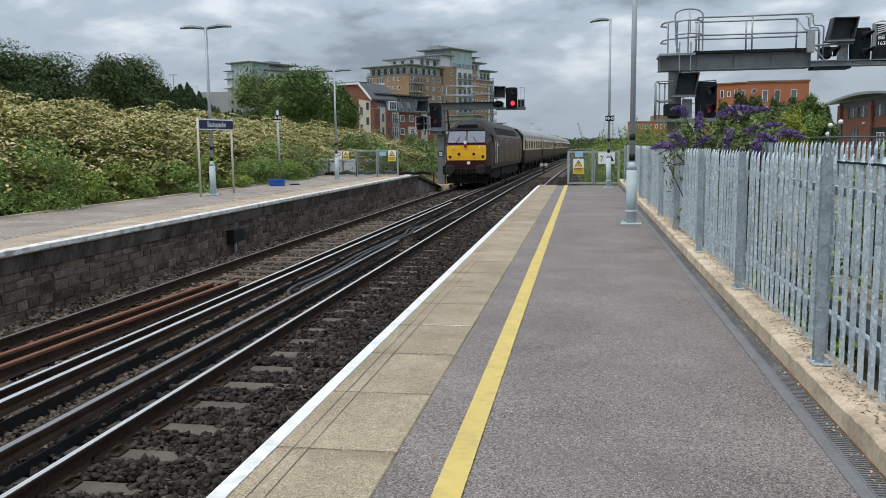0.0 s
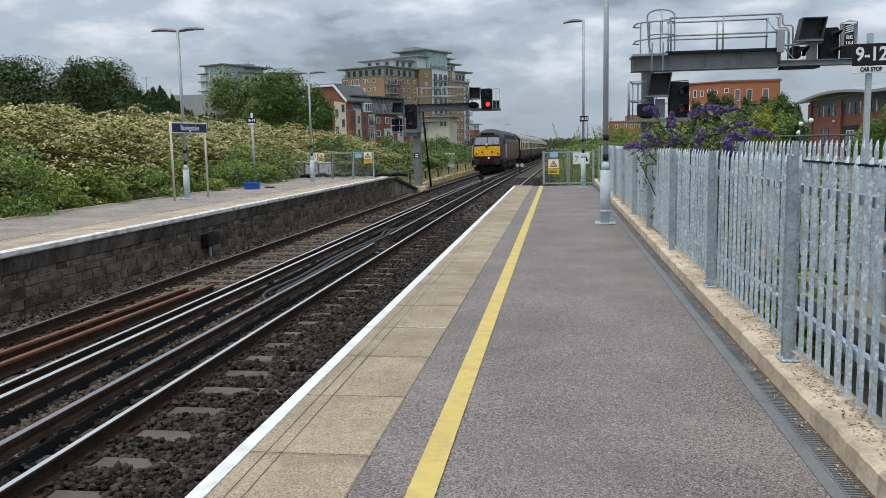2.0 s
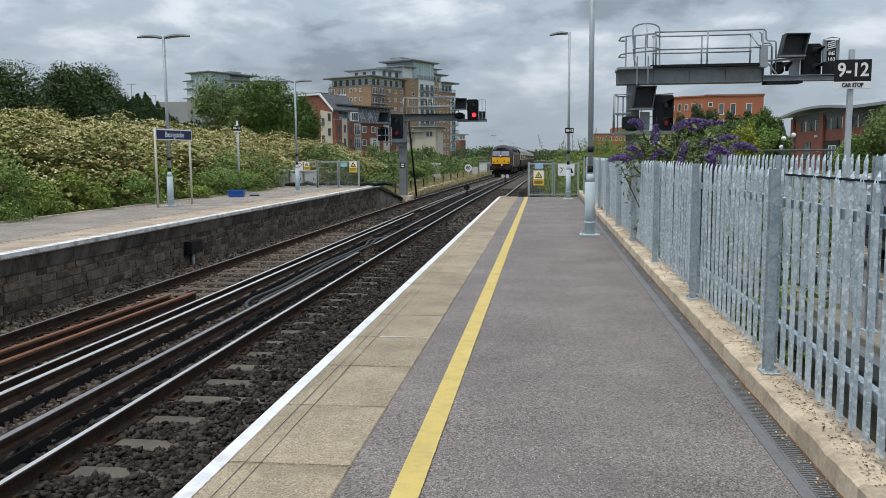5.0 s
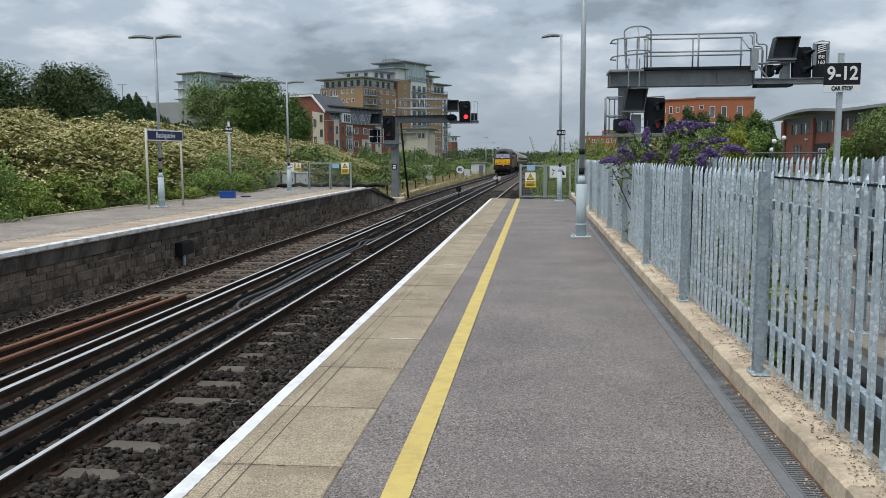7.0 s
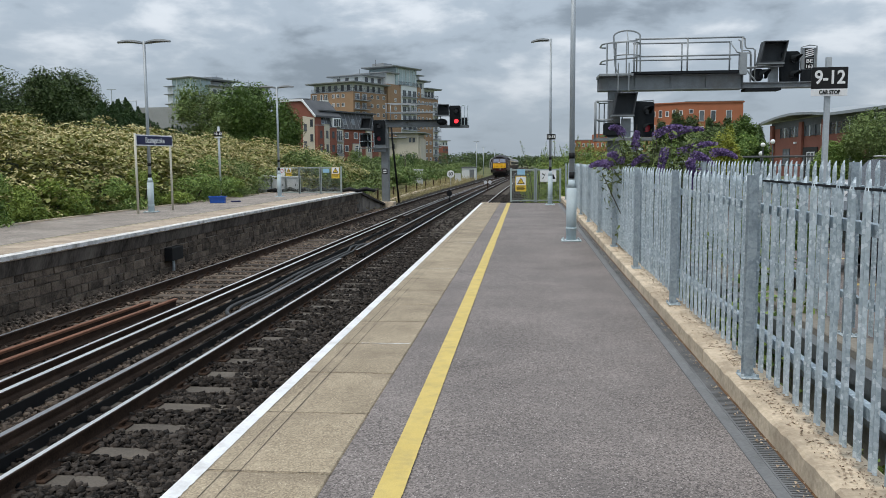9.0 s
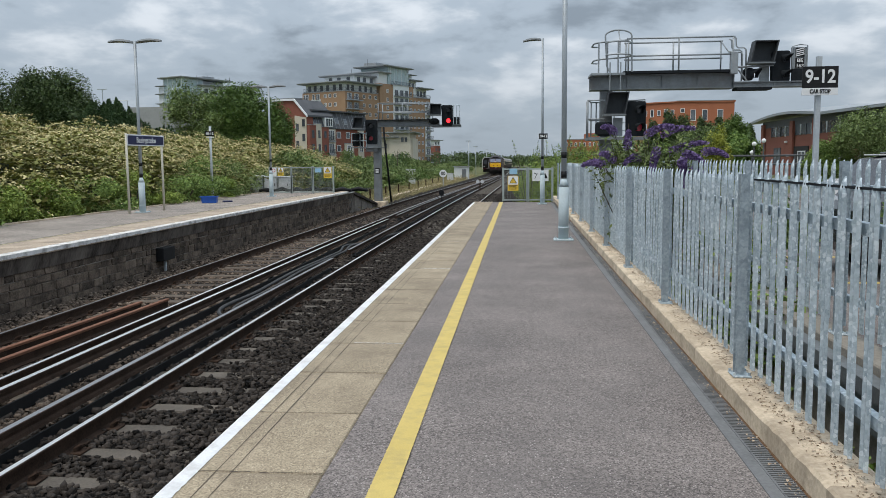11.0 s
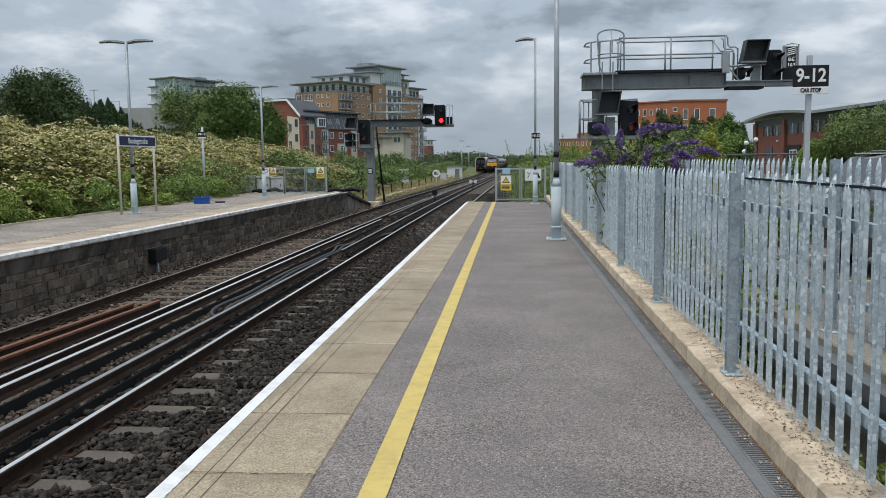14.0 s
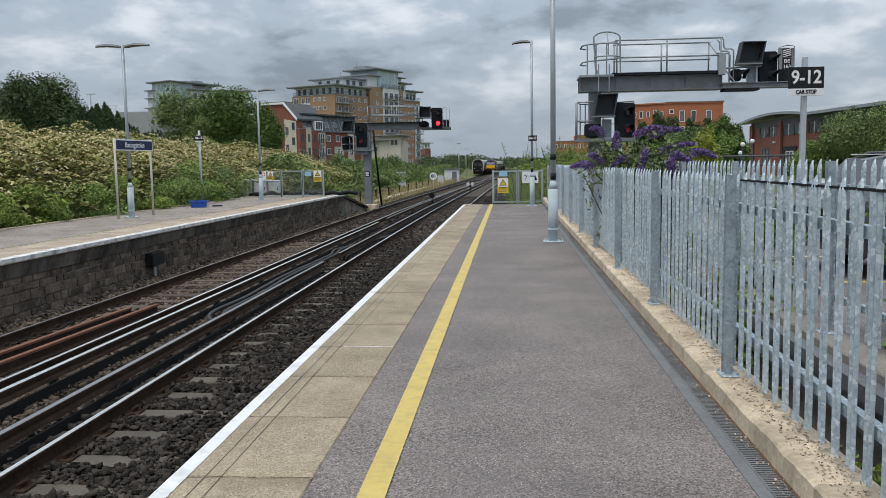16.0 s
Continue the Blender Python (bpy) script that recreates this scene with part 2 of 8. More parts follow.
M["ballast_middle"] = material("ballast_middle", (0.008, 0.0065, 0.0055), (0.155, 0.125, 0.102), spec=0.15, scale=6, fine=60, rough=0.95, bump=0.2, island=0.55, contrast=0.3)
M["ballast_brown"] = material("ballast_brown", (0.014, 0.0105, 0.008), (0.27, 0.208, 0.162), spec=0.2, scale=6, fine=60, rough=0.95, bump=0.2, island=0.55,
                              contrast=0.3)
M["wall_stone"] = material("wall_stone", (0.020, 0.0165, 0.014), (0.25, 0.195, 0.152), spec=0.15, scale=6, fine=34, rough=0.95, bump=0.6, dist=0.02,
                           spread=0.17, stain=(0.020, 0.017, 0.016), stain_scale=1.6, stain_amount=0.75, contrast=0.23)
M["corbel"] = material("corbel", (0.014, 0.012, 0.011), (0.145, 0.123, 0.107), spec=0.15, scale=2.5, fine=25, rough=0.95, bump=0.5, dist=0.015, contrast=0.2,
                       stretch=(1, 1, 0.3), stain=(0.30, 0.265, 0.23), stain_scale=1.3, stain_amount=0.55)
M["mortar"] = material("mortar", (0.07, 0.062, 0.055), (0.36, 0.32, 0.28), spec=0.2, scale=3, fine=40, rough=0.95, bump=0.4, stain=(0.02, 0.018, 0.016), stain_scale=1.2, stain_amount=0.7)
M["soot"] = material("soot", (0.010, 0.009, 0.009), (0.095, 0.08, 0.07), spec=0.2, scale=3, fine=40, rough=0.95, bump=0.5, dist=0.015, contrast=0.2)
M["grassland"] = material("grassland", (0.035, 0.055, 0.015), (0.16, 0.17, 0.06), scale=0.25, fine=6, rough=0.98, bump=0.6, dist=0.08,
                          stain=(0.22, 0.19, 0.10), stain_scale=0.12, stain_amount=0.5)
M["cable"] = material("cable", (0.05, 0.05, 0.052), (0.13, 0.13, 0.135), rough=0.55, bump=0.05)


# ---- builders ----
def box(bm, x0, x1, y0, y1, z0, z1, bevel=0.0):
    vs = [bm.verts.new((x, y, z)) for z in (z0, z1) for y in (y0, y1) for x in (x0, x1)]
    fs = [bm.faces.new([vs[i] for i in q]) for q in ((0, 2, 3, 1), (4, 5, 7, 6), (0, 1, 5, 4), (1, 3, 7, 5), (3, 2, 6, 7), (2, 0, 4, 6))]
    if bevel:
        es = list({e for fc in fs for e in fc.edges})
        bmesh.ops.bevel(bm, geom=es, offset=bevel, segments=1, affect="EDGES")
    return bm


def tube(bm, pts, r, n=10, caps=True):
    """A round bar along points; r is one radius or one for each point."""
    pts = [Vector(p) for p in pts]
    rs = r if hasattr(r, "__len__") else [r] * len(pts)
    rings, side = [], None
    for i, p in enumerate(pts):
        d = (pts[min(i + 1, len(pts) - 1)] - pts[max(i - 1, 0)]).normalized()
        if side is None:
            side = d.orthogonal().normalized()
        side = (side - d * side.dot(d)).normalized()
        up = d.cross(side)
        rings.append([bm.verts.new(p + rs[i] * (side * math.cos(k * math.tau / n) + up * math.sin(k * math.tau / n))) for k in range(n)])
    for a, b in zip(rings, rings[1:]):
        for k in range(n):
            bm.faces.new((a[k], a[(k + 1) % n], b[(k + 1) % n], b[k])).smooth = n > 6
    if caps:
        bm.faces.new(rings[0][::-1])
        bm.faces.new(rings[-1])
    return bm


def sweep(bm, profile, path, closed=True):
    """A profile of (sideways, up) pairs along a path of points that runs mostly in y."""
    rings = []
    path = [Vector(p) for p in path]
    for i, p in enumerate(path):
        d = path[min(i + 1, len(path) - 1)] - path[max(i - 1, 0)]
        side = Vector((d.y, -d.x, 0)).normalized()
        rings.append([bm.verts.new(p + side * a + Vector((0, 0, b))) for a, b in profile])
    k = len(profile)
    for a, b in zip(rings, rings[1:]):
        for j in range(k if closed else k - 1):
            bm.faces.new((a[j], b[j], b[(j + 1) % k], a[(j + 1) % k]))
    if closed:
        bm.faces.new(rings[0])
        bm.faces.new(rings[-1][::-1])
    return bm


def prism(bm, outline, axis, lo, hi):
    """An outline of pairs pushed along an axis: x takes (y, z), y takes (x, z), z takes (x, y)."""
    def at(a, b, c):
        return {"x": (c, a, b), "y": (a, c, b), "z": (a, b, c)}[axis]
    lower, upper = [bm.verts.new(at(a, b, lo)) for a, b in outline], [bm.verts.new(at(a, b, hi)) for a, b in outline]
    n = len(outline)
    for i in range(n):
        bm.faces.new((lower[i], lower[(i + 1) % n], upper[(i + 1) % n], upper[i]))
    bm.faces.new(lower[::-1])
    bm.faces.new(upper)
    return bm


def ball(bm, c, r, u=12, v=8):
    rx, ry, rz = r if hasattr(r, "__len__") else (r, r, r)
    bmesh.ops.create_uvsphere(bm, u_segments=u, v_segments=v, radius=1, matrix=Matrix.LocRotScale(c, None, (rx, ry, rz)))
    return bm


def mesh_of(bm, name, mat):
    bmesh.ops.recalc_face_normals(bm, faces=bm.faces)
    me = bpy.data.meshes.new(name)
    bm.to_mesh(me)
    bm.free()
    for mt in mat if isinstance(mat, (list, tuple)) else [mat]:
        me.materials.append(mt)
    return me


def part(name, bm, mat, parent=None, label="", at=None):
    """One mesh object, under a thing or a part."""
    me = bm if isinstance(bm, bpy.types.Mesh) else mesh_of(bm, name, mat)
    ob = new(name, me)
    if parent is not None:
        ob.parent = parent
    if at is not None:
        ob.matrix_basis = at if isinstance(at, Matrix) else Matrix.Translation(at)
    return tagged(ob, label)


def thing(name, place, label, category, group="", kind=""):
    ob = new(name)
    ob.empty_display_size = 0.2
    ob.matrix_basis = place if isinstance(place, Matrix) else Matrix.Translation(place)
    return tagged(ob, label, category, group, kind)


def structure(name, bm, mat, label):
    ob = part(name, bm, mat, None)
    return tagged(ob, label, name.split("_")[0], "", "structure")


def stuff(name, verts, faces, mat, label, category, parent=None, smooth=False):
    me = bpy.data.meshes.new(name)
    me.from_pydata(verts, [], faces)
    me.materials.append(mat)
    ob = new(name, me)
    if parent is not None:
        ob.parent = parent
    return tagged(ob, label, category if parent is None else "", "", "stuff")


def fast_mesh(name, verts, quads, mat):
    """A mesh of quads straight from arrays."""
    me = bpy.data.meshes.new(name)
    nv, nf = len(verts), len(quads)
    me.vertices.add(nv)
    me.vertices.foreach_set("co", np.asarray(verts, dtype=np.float32).ravel())
    me.loops.add(nf * 4)
    me.loops.foreach_set("vertex_index", np.asarray(quads, dtype=np.int32).ravel())
    me.polygons.add(nf)
    me.polygons.foreach_set("loop_start", np.arange(0, nf * 4, 4, dtype=np.int32))
    me.update(calc_edges=True)
    me.validate()
    me.materials.append(mat)
    return me


def letters(text, size, mat, parent, at, name="lettering", depth=0.002, width=None, bold=0.0):
    """Text in the built-in font as a mesh that stands in the x-z plane and faces -y, centred on its place."""
    cu = bpy.data.curves.new("text", "FONT")
    cu.body, cu.size, cu.align_x, cu.align_y, cu.extrude, cu.offset = text, size, "CENTER", "CENTER", depth, bold
    tmp = bpy.data.objects.new("text", cu)
    scene.collection.objects.link(tmp)
    bpy.context.view_layer.update()
    me = bpy.data.meshes.new_from_object(tmp.evaluated_get(bpy.context.evaluated_depsgraph_get()))
    bpy.data.objects.remove(tmp)
    me.materials.clear()
    me.materials.append(mat)
    xs = [v.co.x for v in me.vertices]
    k = width / (max(xs) - min(xs)) if width else 1
    me.transform(Matrix.Rotation(radians(90), 4, "X") @ Matrix.Diagonal((k, 1, 1, 1)))
    ob = new(name, me)
    ob.parent = parent
    ob.matrix_basis = at if isinstance(at, Matrix) else Matrix.Translation(at)
    return ob


# ---- the lines of the tracks ----
BEND_Y = np.arange(-40, 900, 2.0)
BEND = np.interp(BEND_Y, [-40, 25, 43, 67, 88, 113, 132, 160, 206, 250, 300, 420, 900], [0, 0, 0.2, 0.5, 1.02, 1.52, 1.9, 2.05, 1.85, 1.8, 2.1, 5.0, 35])
BEND = np.convolve(np.pad(BEND, 8, mode="edge"), np.ones(17) / 17, "valid")


def bend(y):
    return float(np.interp(y, BEND_Y, BEND))


def fall(y):
    """How far the line has dropped at y."""
    return -0.0034 * max(0.0, y - 42) if y < 260 else -0.0034 * 218


RAIL_Z = -0.915
FAR_X, NEAR_X = -4.834, -1.60


def line_at(x0, y, gain=1.0, z=RAIL_Z):
    return Vector((x0 + gain * bend(y), y, z + fall(y)))


# ---- ground: one sheet to the horizon ----
def smooth(a, b, v):
    k = min(1.0, max(0.0, (v - a) / (b - a)))
    return k * k * (3 - 2 * k)


def ground_z(x, y):
    u = x - bend(y)
    base = -1.13 + fall(y) - 0.25 * smooth(-8.6, -7.6, u) * (1 - smooth(1.6, 2.6, u))
    bank = smooth(-9.9, -12.5, u) * 0.9 + smooth(-12, -20, u) * 1.3
    if y > 38:
        bank *= 1 - 0.75 * smooth(42, 75, y)
    right = smooth(3.9, 3.95, x) * (1.2 - 0.12) if y < 30 else smooth(3.0, 8.0, u) * 0.9
    bumps = 0.10 * noise.noise((x * 0.35, y * 0.35, 0)) if abs(u + 3) > 8 and x < 0 else 0.0
    return base + bank + right + bumps


def ground():
    xs = [-1800, -900, -500, -300, -200, -140, -100, -75, -60, -50, -42, -36, -31, -27] + [-24 + 1.0 * i for i in range(14)] + \
         [-10.4, -10.0, -9.6, -9, -8, -7, -6.2, -5.6, -4.8, -4, -3.2, -2.4, -1.6, -0.8, 0, 1, 2, 3.0, 3.88, 3.97, 5, 6, 8, 10, 13, 17, 22, 28, 36, 50, 70, 100, 150,
          250, 400, 800, 1800]
    ys = [-300, -100, -40, -20, -10, -5] + [2.0 * i for i in range(0, 40)] + [80 + 6 * i for i in range(25)] + [240, 280, 340, 420, 520, 700, 1000, 1600, 2600]
    bm = bmesh.new()
    vs = [[bm.verts.new((x, y, ground_z(x, y))) for x in xs] for y in ys]
    for r0, r1 in zip(vs, vs[1:]):
        for i in range(len(xs) - 1):
            bm.faces.new((r0[i], r0[i + 1], r1[i + 1], r1[i])).smooth = True
    structure("ground", bm, M["grassland"], "rough grassy railway land with dry patches")


ground()


def track_bed():
    bm = bmesh.new()
    ys = list(np.arange(-14, 60, 0.5)) + list(np.arange(60, 420, 6.0))
    cols = [(-6.5, -0.10), (-6.1, -0.02), (-5.4, 0.0), (-4.2, 0.0), (-3.7, -0.05), (-3.2, -0.06), (-2.6, -0.03), (-2.1, 0.0), (-1.0, 0.0), (-0.3, -0.03), (0.12, -0.05)]
    rows = []
    for y in ys:
        wide = smooth(42, 55, y)
        r = []
        for i, (x, dz) in enumerate(cols):
            x2 = x - 1.6 * wide if i == 0 else x + 1.5 * wide if i == len(cols) - 1 else x
            r.append(bm.verts.new((x2 + bend(y), y, -1.10 + dz + fall(y) + 0.012 * noise.noise((x * 3, y * 3, 1)))))
        rows.append(r)
    for a, b in zip(rows, rows[1:]):
        for i in range(len(cols) - 1):
            bm.faces.new((a[i], a[i + 1], b[i + 1], b[i])).smooth = True
    structure("track_bed", bm, M["ballast_bed"], "bed of dark oily ballast under two railway tracks")


track_bed()


# ---- the platform that the camera stands on ----
END_Y = 27.4


def near_platform():
    bm = bmesh.new()
    box(bm, 0.10, 3.02, -14, END_Y, -1.2, -0.012)
    structure("platform_near", bm, M["soot"], "brick body of the railway platform")
    bm = bmesh.new()
    n = 60
    ys = [-14 + (END_Y + 14) * i / n for i in range(n + 1)]
    xs = [0.646, 0.9, 1.3, 1.8, 2.2, 2.545]
    rows = [[bm.verts.new((x, y, 0.004 * noise.noise((x * 0.9, y * 0.5, 3)) - (0.010 if x > 2.5 else 0))) for x in xs] for y in ys]
    for a, b in zip(rows, rows[1:]):
        for i in range(len(xs) - 1):
            bm.faces.new((a[i], a[i + 1], b[i + 1], b[i])).smooth = True
    structure("platform_surface", bm, M["tarmac"], "worn grey tarmac platform surface")
    # yellow line, ragged at its edges
    bm = bmesh.new()
    rows = []
    for i in range(2400):
        y = -14 + (END_Y + 14) * i / 2399
        j = 0.003 * noise.noise((0, y * 0.8, 7)) + 0.0035 * noise.noise((4, y * 37, 7))
        k = 0.003 * noise.noise((9, y * 0.8, 7)) + 0.0035 * noise.noise((14, y * 37, 7))
        rows.append((bm.verts.new((0.880 + j, y, 0.0075)), bm.verts.new((0.998 + k, y, 0.0075))))
    for a, b in zip(rows, rows[1:]):
        bm.faces.new((a[0], a[1], b[1], b[0]))
    structure("line_yellow", bm, M["yellow_paint"], "worn yellow safety line painted on tarmac")


near_platform()


def far_platform():
    # body and its sloping end
    bm = bmesh.new()
    prism(bm, [(-14, -1.3), (45.5, -1.3), (45.5, -0.95), (38.9, -0.03), (-14, -0.03)], "x", -10.35, -6.48)
    structure("platform_far", bm, M["mortar"], "dark stone body of the opposite platform with a ramped end")
    bm = bmesh.new()
    box(bm, -10.3, -7.405, -14, 38.8, -0.025, -0.004)
    structure("platform_far_surface", bm, M["tarmac_old"], "grey tarmac surface of the opposite platform")
    bm = bmesh.new()
    box(bm, -10.42, -10.3, -14, 38.8, -0.4, 0.03)
    structure("kerb_far", bm, M["kerb"], "pale concrete edging behind the opposite platform")


far_platform()


# ---- rails ----
RAIL = [(-0.070, -0.159), (0.070, -0.159), (0.070, -0.148), (0.012, -0.130), (0.010, -0.040), (0.034, -0.030), (0.035, -0.004), (0.026, -0.0005),
        (-0.026, -0.0005), (-0.035, -0.004), (-0.034, -0.030), (-0.010, -0.040), (-0.012, -0.130), (-0.070, -0.148)]
HEAD = [(-0.027, -0.004), (-0.022, 0.0015), (0.022, 0.0015), (0.027, -0.004)]
COND = [(-0.065, -0.12), (0.065, -0.12), (0.055, -0.09), (0.03, -0.075), (0.03, -0.045), (0.045, -0.035), (0.045, -0.003), (-0.045, -0.003), (-0.045, -0.035), (-0.03, -0.045),
        (-0.03, -0.075), (-0.055, -0.09)]
COND_HEAD = [(-0.030, -0.0045), (-0.024, 0.0015), (0.024, 0.0015), (0.030, -0.0045)]


def ys_for(a, b):
    out, y = [], a
    while y < b:
        out.append(y)
        y += 2.0 if y < 60 else 4.0 if y < 200 else 12.0
    return out + [b]


def rail(x0, gain, a, b, side="rail_side", head="rail_head", label="", z=RAIL_Z, shape=RAIL, top=HEAD, name="rail"):
    t = thing(name, (x0, max(a, 0), -1.1), label, "rail", "running rails" if name == "rail" else "conductor rails")
    pts = [line_at(x0, y, gain, z) - Vector((x0, max(a, 0), -1.1)) for y in ys_for(a, b)]
    part("web", sweep(bmesh.new(), shape, pts), M[side], t)
    if top:
        part("head", sweep(bmesh.new(), top, pts), M[head], t, "polished running surface" if head == "rail_head" else "")


NEAR_GAIN = 0.8
rail(FAR_X - 0.752, 1.0, -14, 420, label="steel running rail with a rusty side and bright top", head="rail_dull")
rail(FAR_X + 0.752, 1.0, -14, 420, label="steel running rail with a bright polished top")
rail(NEAR_X - 0.752, NEAR_GAIN, -14, 420, label="steel running rail with a bright polished top")
rail(NEAR_X + 0.752, NEAR_GAIN, -14, 420, label="steel running rail along the platform wall")
rail(FAR_X + 1.205, 1.0, -14, 31.5, head="rail_head", z=-0.83, shape=COND, top=COND_HEAD, name="conductor_rail",
     label="third rail on insulators, worn bright on top")
rail(FAR_X + 1.205, 1.0, 33.5, 130, head="rail_dull", z=-0.83, shape=COND, top=COND_HEAD, name="conductor_rail",
     label="third rail on insulators, grey with a ramp end")
rail(NEAR_X - 1.205, NEAR_GAIN, -14, 18.6, head="rail_dull", z=-0.83, shape=COND, top=COND_HEAD, name="conductor_rail",
     label="third rail on insulators, dull grey top")
rail(NEAR_X - 1.205, NEAR_GAIN, 20.4, 130, head="rail_dull", z=-0.83, shape=COND, top=COND_HEAD, name="conductor_rail",
     label="third rail on insulators, dull grey top")


def crossover():
    """Rails that lead from one track to the other, far down the line."""
    for d in (-0.752, 0.752):
        a, b = line_at(FAR_X + d, 112, 1.0), line_at(NEAR_X + d, 150, NEAR_GAIN)
        o = Vector((a.x, a.y, -1.3))
        pts = [a.lerp(b, k / 12) + Vector(((b.x - a.x) * (smooth(0, 1, k / 12) - k / 12), 0, 0)) - o for k in range(13)]
        t = thing("rail", o, "bright steel rail of a crossover between tracks", "rail", "running rails")
        part("web", sweep(bmesh.new(), RAIL, pts), M["rail_side"], t)
        part("head", sweep(bmesh.new(), HEAD, pts), M["rail_head"], t)


crossover()


# ---- near platform: coping, edge paint, drain, upstand ----
def near_pieces():
    host = bpy.data.objects["platform_near"]
    pitch, first = 0.875, 3.47
    bm = bmesh.new()
    box(bm, -0.003, 0.640, 0.0055, pitch - 0.0055, -0.075, 0.0, bevel=0.007)
    slab = mesh_of(bm, "coping_slab", M["coping"])
    i0 = -int((first + 14) / pitch)
    y = first + i0 * pitch
    k = 0
    while y < END_Y - 0.2:
        ob = part("coping_slab", slab, None, host, at=pose(0, y, 0.0015 * noise.noise((y, 0, 0)), 0.1 * noise.noise((y, 3, 0)), 0.15 * noise.noise((y, 5, 0)), 0))
        y += pitch
        k += 1
    # the two shallow grooves that run along the slabs
    for gx in (0.150, 0.224):
        bm = bmesh.new()
        rows = []
        for i in range(240):
            yy = -14 + (END_Y + 14) * i / 239
            w = 0.0018 + 0.0022 * noise.noise((gx, yy * 3, 0))
            rows.append((bm.verts.new((gx - w, yy, 0.0022)), bm.verts.new((gx + w, yy, 0.0022))))
        for a, b in zip(rows, rows[1:]):
            bm.faces.new((a[0], a[1], b[1], b[0]))
        part("groove", bm, M["soot"], host)
    bm = bmesh.new()
    rows = []
    for i in range(2000):
        yy = -14 + (END_Y + 14) * i / 1999
        w = 0.070 + 0.004 * noise.noise((2, yy * 0.8, 0)) + 0.005 * noise.noise((8, yy * 31, 0))
        rows.append([bm.verts.new(p) for p in ((-0.006, yy, -0.06), (-0.006, yy, 0.004), (w, yy, 0.004))])
    for a, b in zip(rows, rows[1:]):
        for j in (0, 1):
            bm.faces.new((a[j], a[j + 1], b[j + 1], b[j]))
    structure("line_white", bm, M["white_paint"], "worn white paint along the platform edge")
    # dark, crumbled joints between the nearest slabs
    for j in range(18):
        yy = first + j * pitch
        bm = bmesh.new()
        rows = []
        for i in range(70):
            xx = 0.075 + 0.56 * i / 69
            m = yy + 0.006 * noise.noise((xx * 9, yy, 4)) + 0.004 * noise.noise((xx * 40, yy, 4))
            w = 0.0022 + 0.0045 * max(0.0, noise.noise((xx * 22, yy, 9)))
            rows.append((bm.verts.new((xx, m - w, 0.0024)), bm.verts.new((xx, m + w, 0.0024))))
        for a, b in zip(rows, rows[1:]):
            bm.faces.new((a[0], a[1], b[1], b[0]))
        part("joint", bm, M["soot"], host)
    # pale mortar in a few joints
    for yy in (first + 3 * pitch, first + 8 * pitch, first + 12 * pitch):
        bm = bmesh.new()
        rows = []
        for i in range(40):
            xx = 0.25 + 0.38 * i / 39
            w = 0.006 + 0.004 * noise.noise((xx * 30, yy, 0))
            rows.append((bm.verts.new((xx, yy - w, 0.0036)), bm.verts.new((xx, yy + w, 0.0036))))
        for a, b in zip(rows, rows[1:]):
            bm.faces.new((a[0], a[1], b[1], b[0]))
        part("mortar_joint", bm, M["white_paint"], host)
    # rusty dirt in the corner by the upstand
    M["dirt"] = material("dirt", (0.06, 0.028, 0.012), (0.20, 0.11, 0.055), scale=9, fine=60, rough=0.95, bump=0.4)
    bm = bmesh.new()
    rows = []
    for i in range(500):
        yy = -13 + 40 * i / 499
        w = 0.008 + 0.012 * max(0, noise.noise((1, yy * 1.5, 2))) + 0.006 * noise.noise((1, yy * 9, 2))
        rows.append((bm.verts.new((2.7035 - max(0.002, w), yy, -0.0025)), bm.verts.new((2.7035, yy, 0.004))))
    for a, b in zip(rows, rows[1:]):
        bm.faces.new((a[0], a[1], b[1], b[0]))
    structure("dirt_strip", bm, M["dirt"], "rusty brown dirt along the foot of the upstand")
    # drain channel
    bm = bmesh.new()
    box(bm, 2.545, 2.605, -14, END_Y, -0.05, -0.004)
    structure("drain_surround", bm, M["drain"], "dark bitumen strip beside the drain channel")
    bm = bmesh.new()
    box(bm, 2.605, 2.71, -14, END_Y, -0.06, -0.03)
    structure("drain_channel", bm, M["slot"], "dark slot of a drain channel")
    bm = bmesh.new()
    box(bm, 2.607, 2.617, 0.003, 0.497, -0.03, -0.004)
    box(bm, 2.695, 2.708, 0.003, 0.497, -0.03, -0.004)
    for j in range(20):
        box(bm, 2.617, 2.695, 0.006 + j * 0.025, 0.019 + j * 0.025, -0.02, -0.005)
    grate = mesh_of(bm, "drain_grating", M["drain"])
    for j in range(82):
        part("drain_grating", grate, None, host, at=(0, -13.6 + j * 0.5, 0))
    # concrete upstand under the fence, chipped along its top
    rnd = random.Random(4)
    for v in range(18):
        y0 = -13.6 + v * 2.4
        if y0 > END_Y + 0.3:
            break
        bm = bmesh.new()
        n = 33
        rows = []
        for i in range(n):
            yy = 0.001 + 2.398 * i / (n - 1)
            c = 0.006 + 0.012 * rnd.random()
            h = 0.116 - 0.006 * rnd.random()
            rows.append([bm.verts.new(p) for p in ((2.702, yy, -0.06), (2.703 + 0.004 * rnd.random(), yy, h - c), (2.703 + 1.4 * c, yy, h), (2.83, yy, 0.113 + 0.005 * rnd.random()),
                                                   (2.95, yy, 0.112 - 0.01 * rnd.random()), (3.0, yy, 0.07), (3.0, yy, -1.2))])
        for a, b in zip(rows, rows[1:]):
            for j in range(6):
                bm.faces.new((a[j], a[j + 1], b[j + 1], b[j]))
        bm.faces.new(rows[0])
        bm.faces.new(rows[-1][::-1])
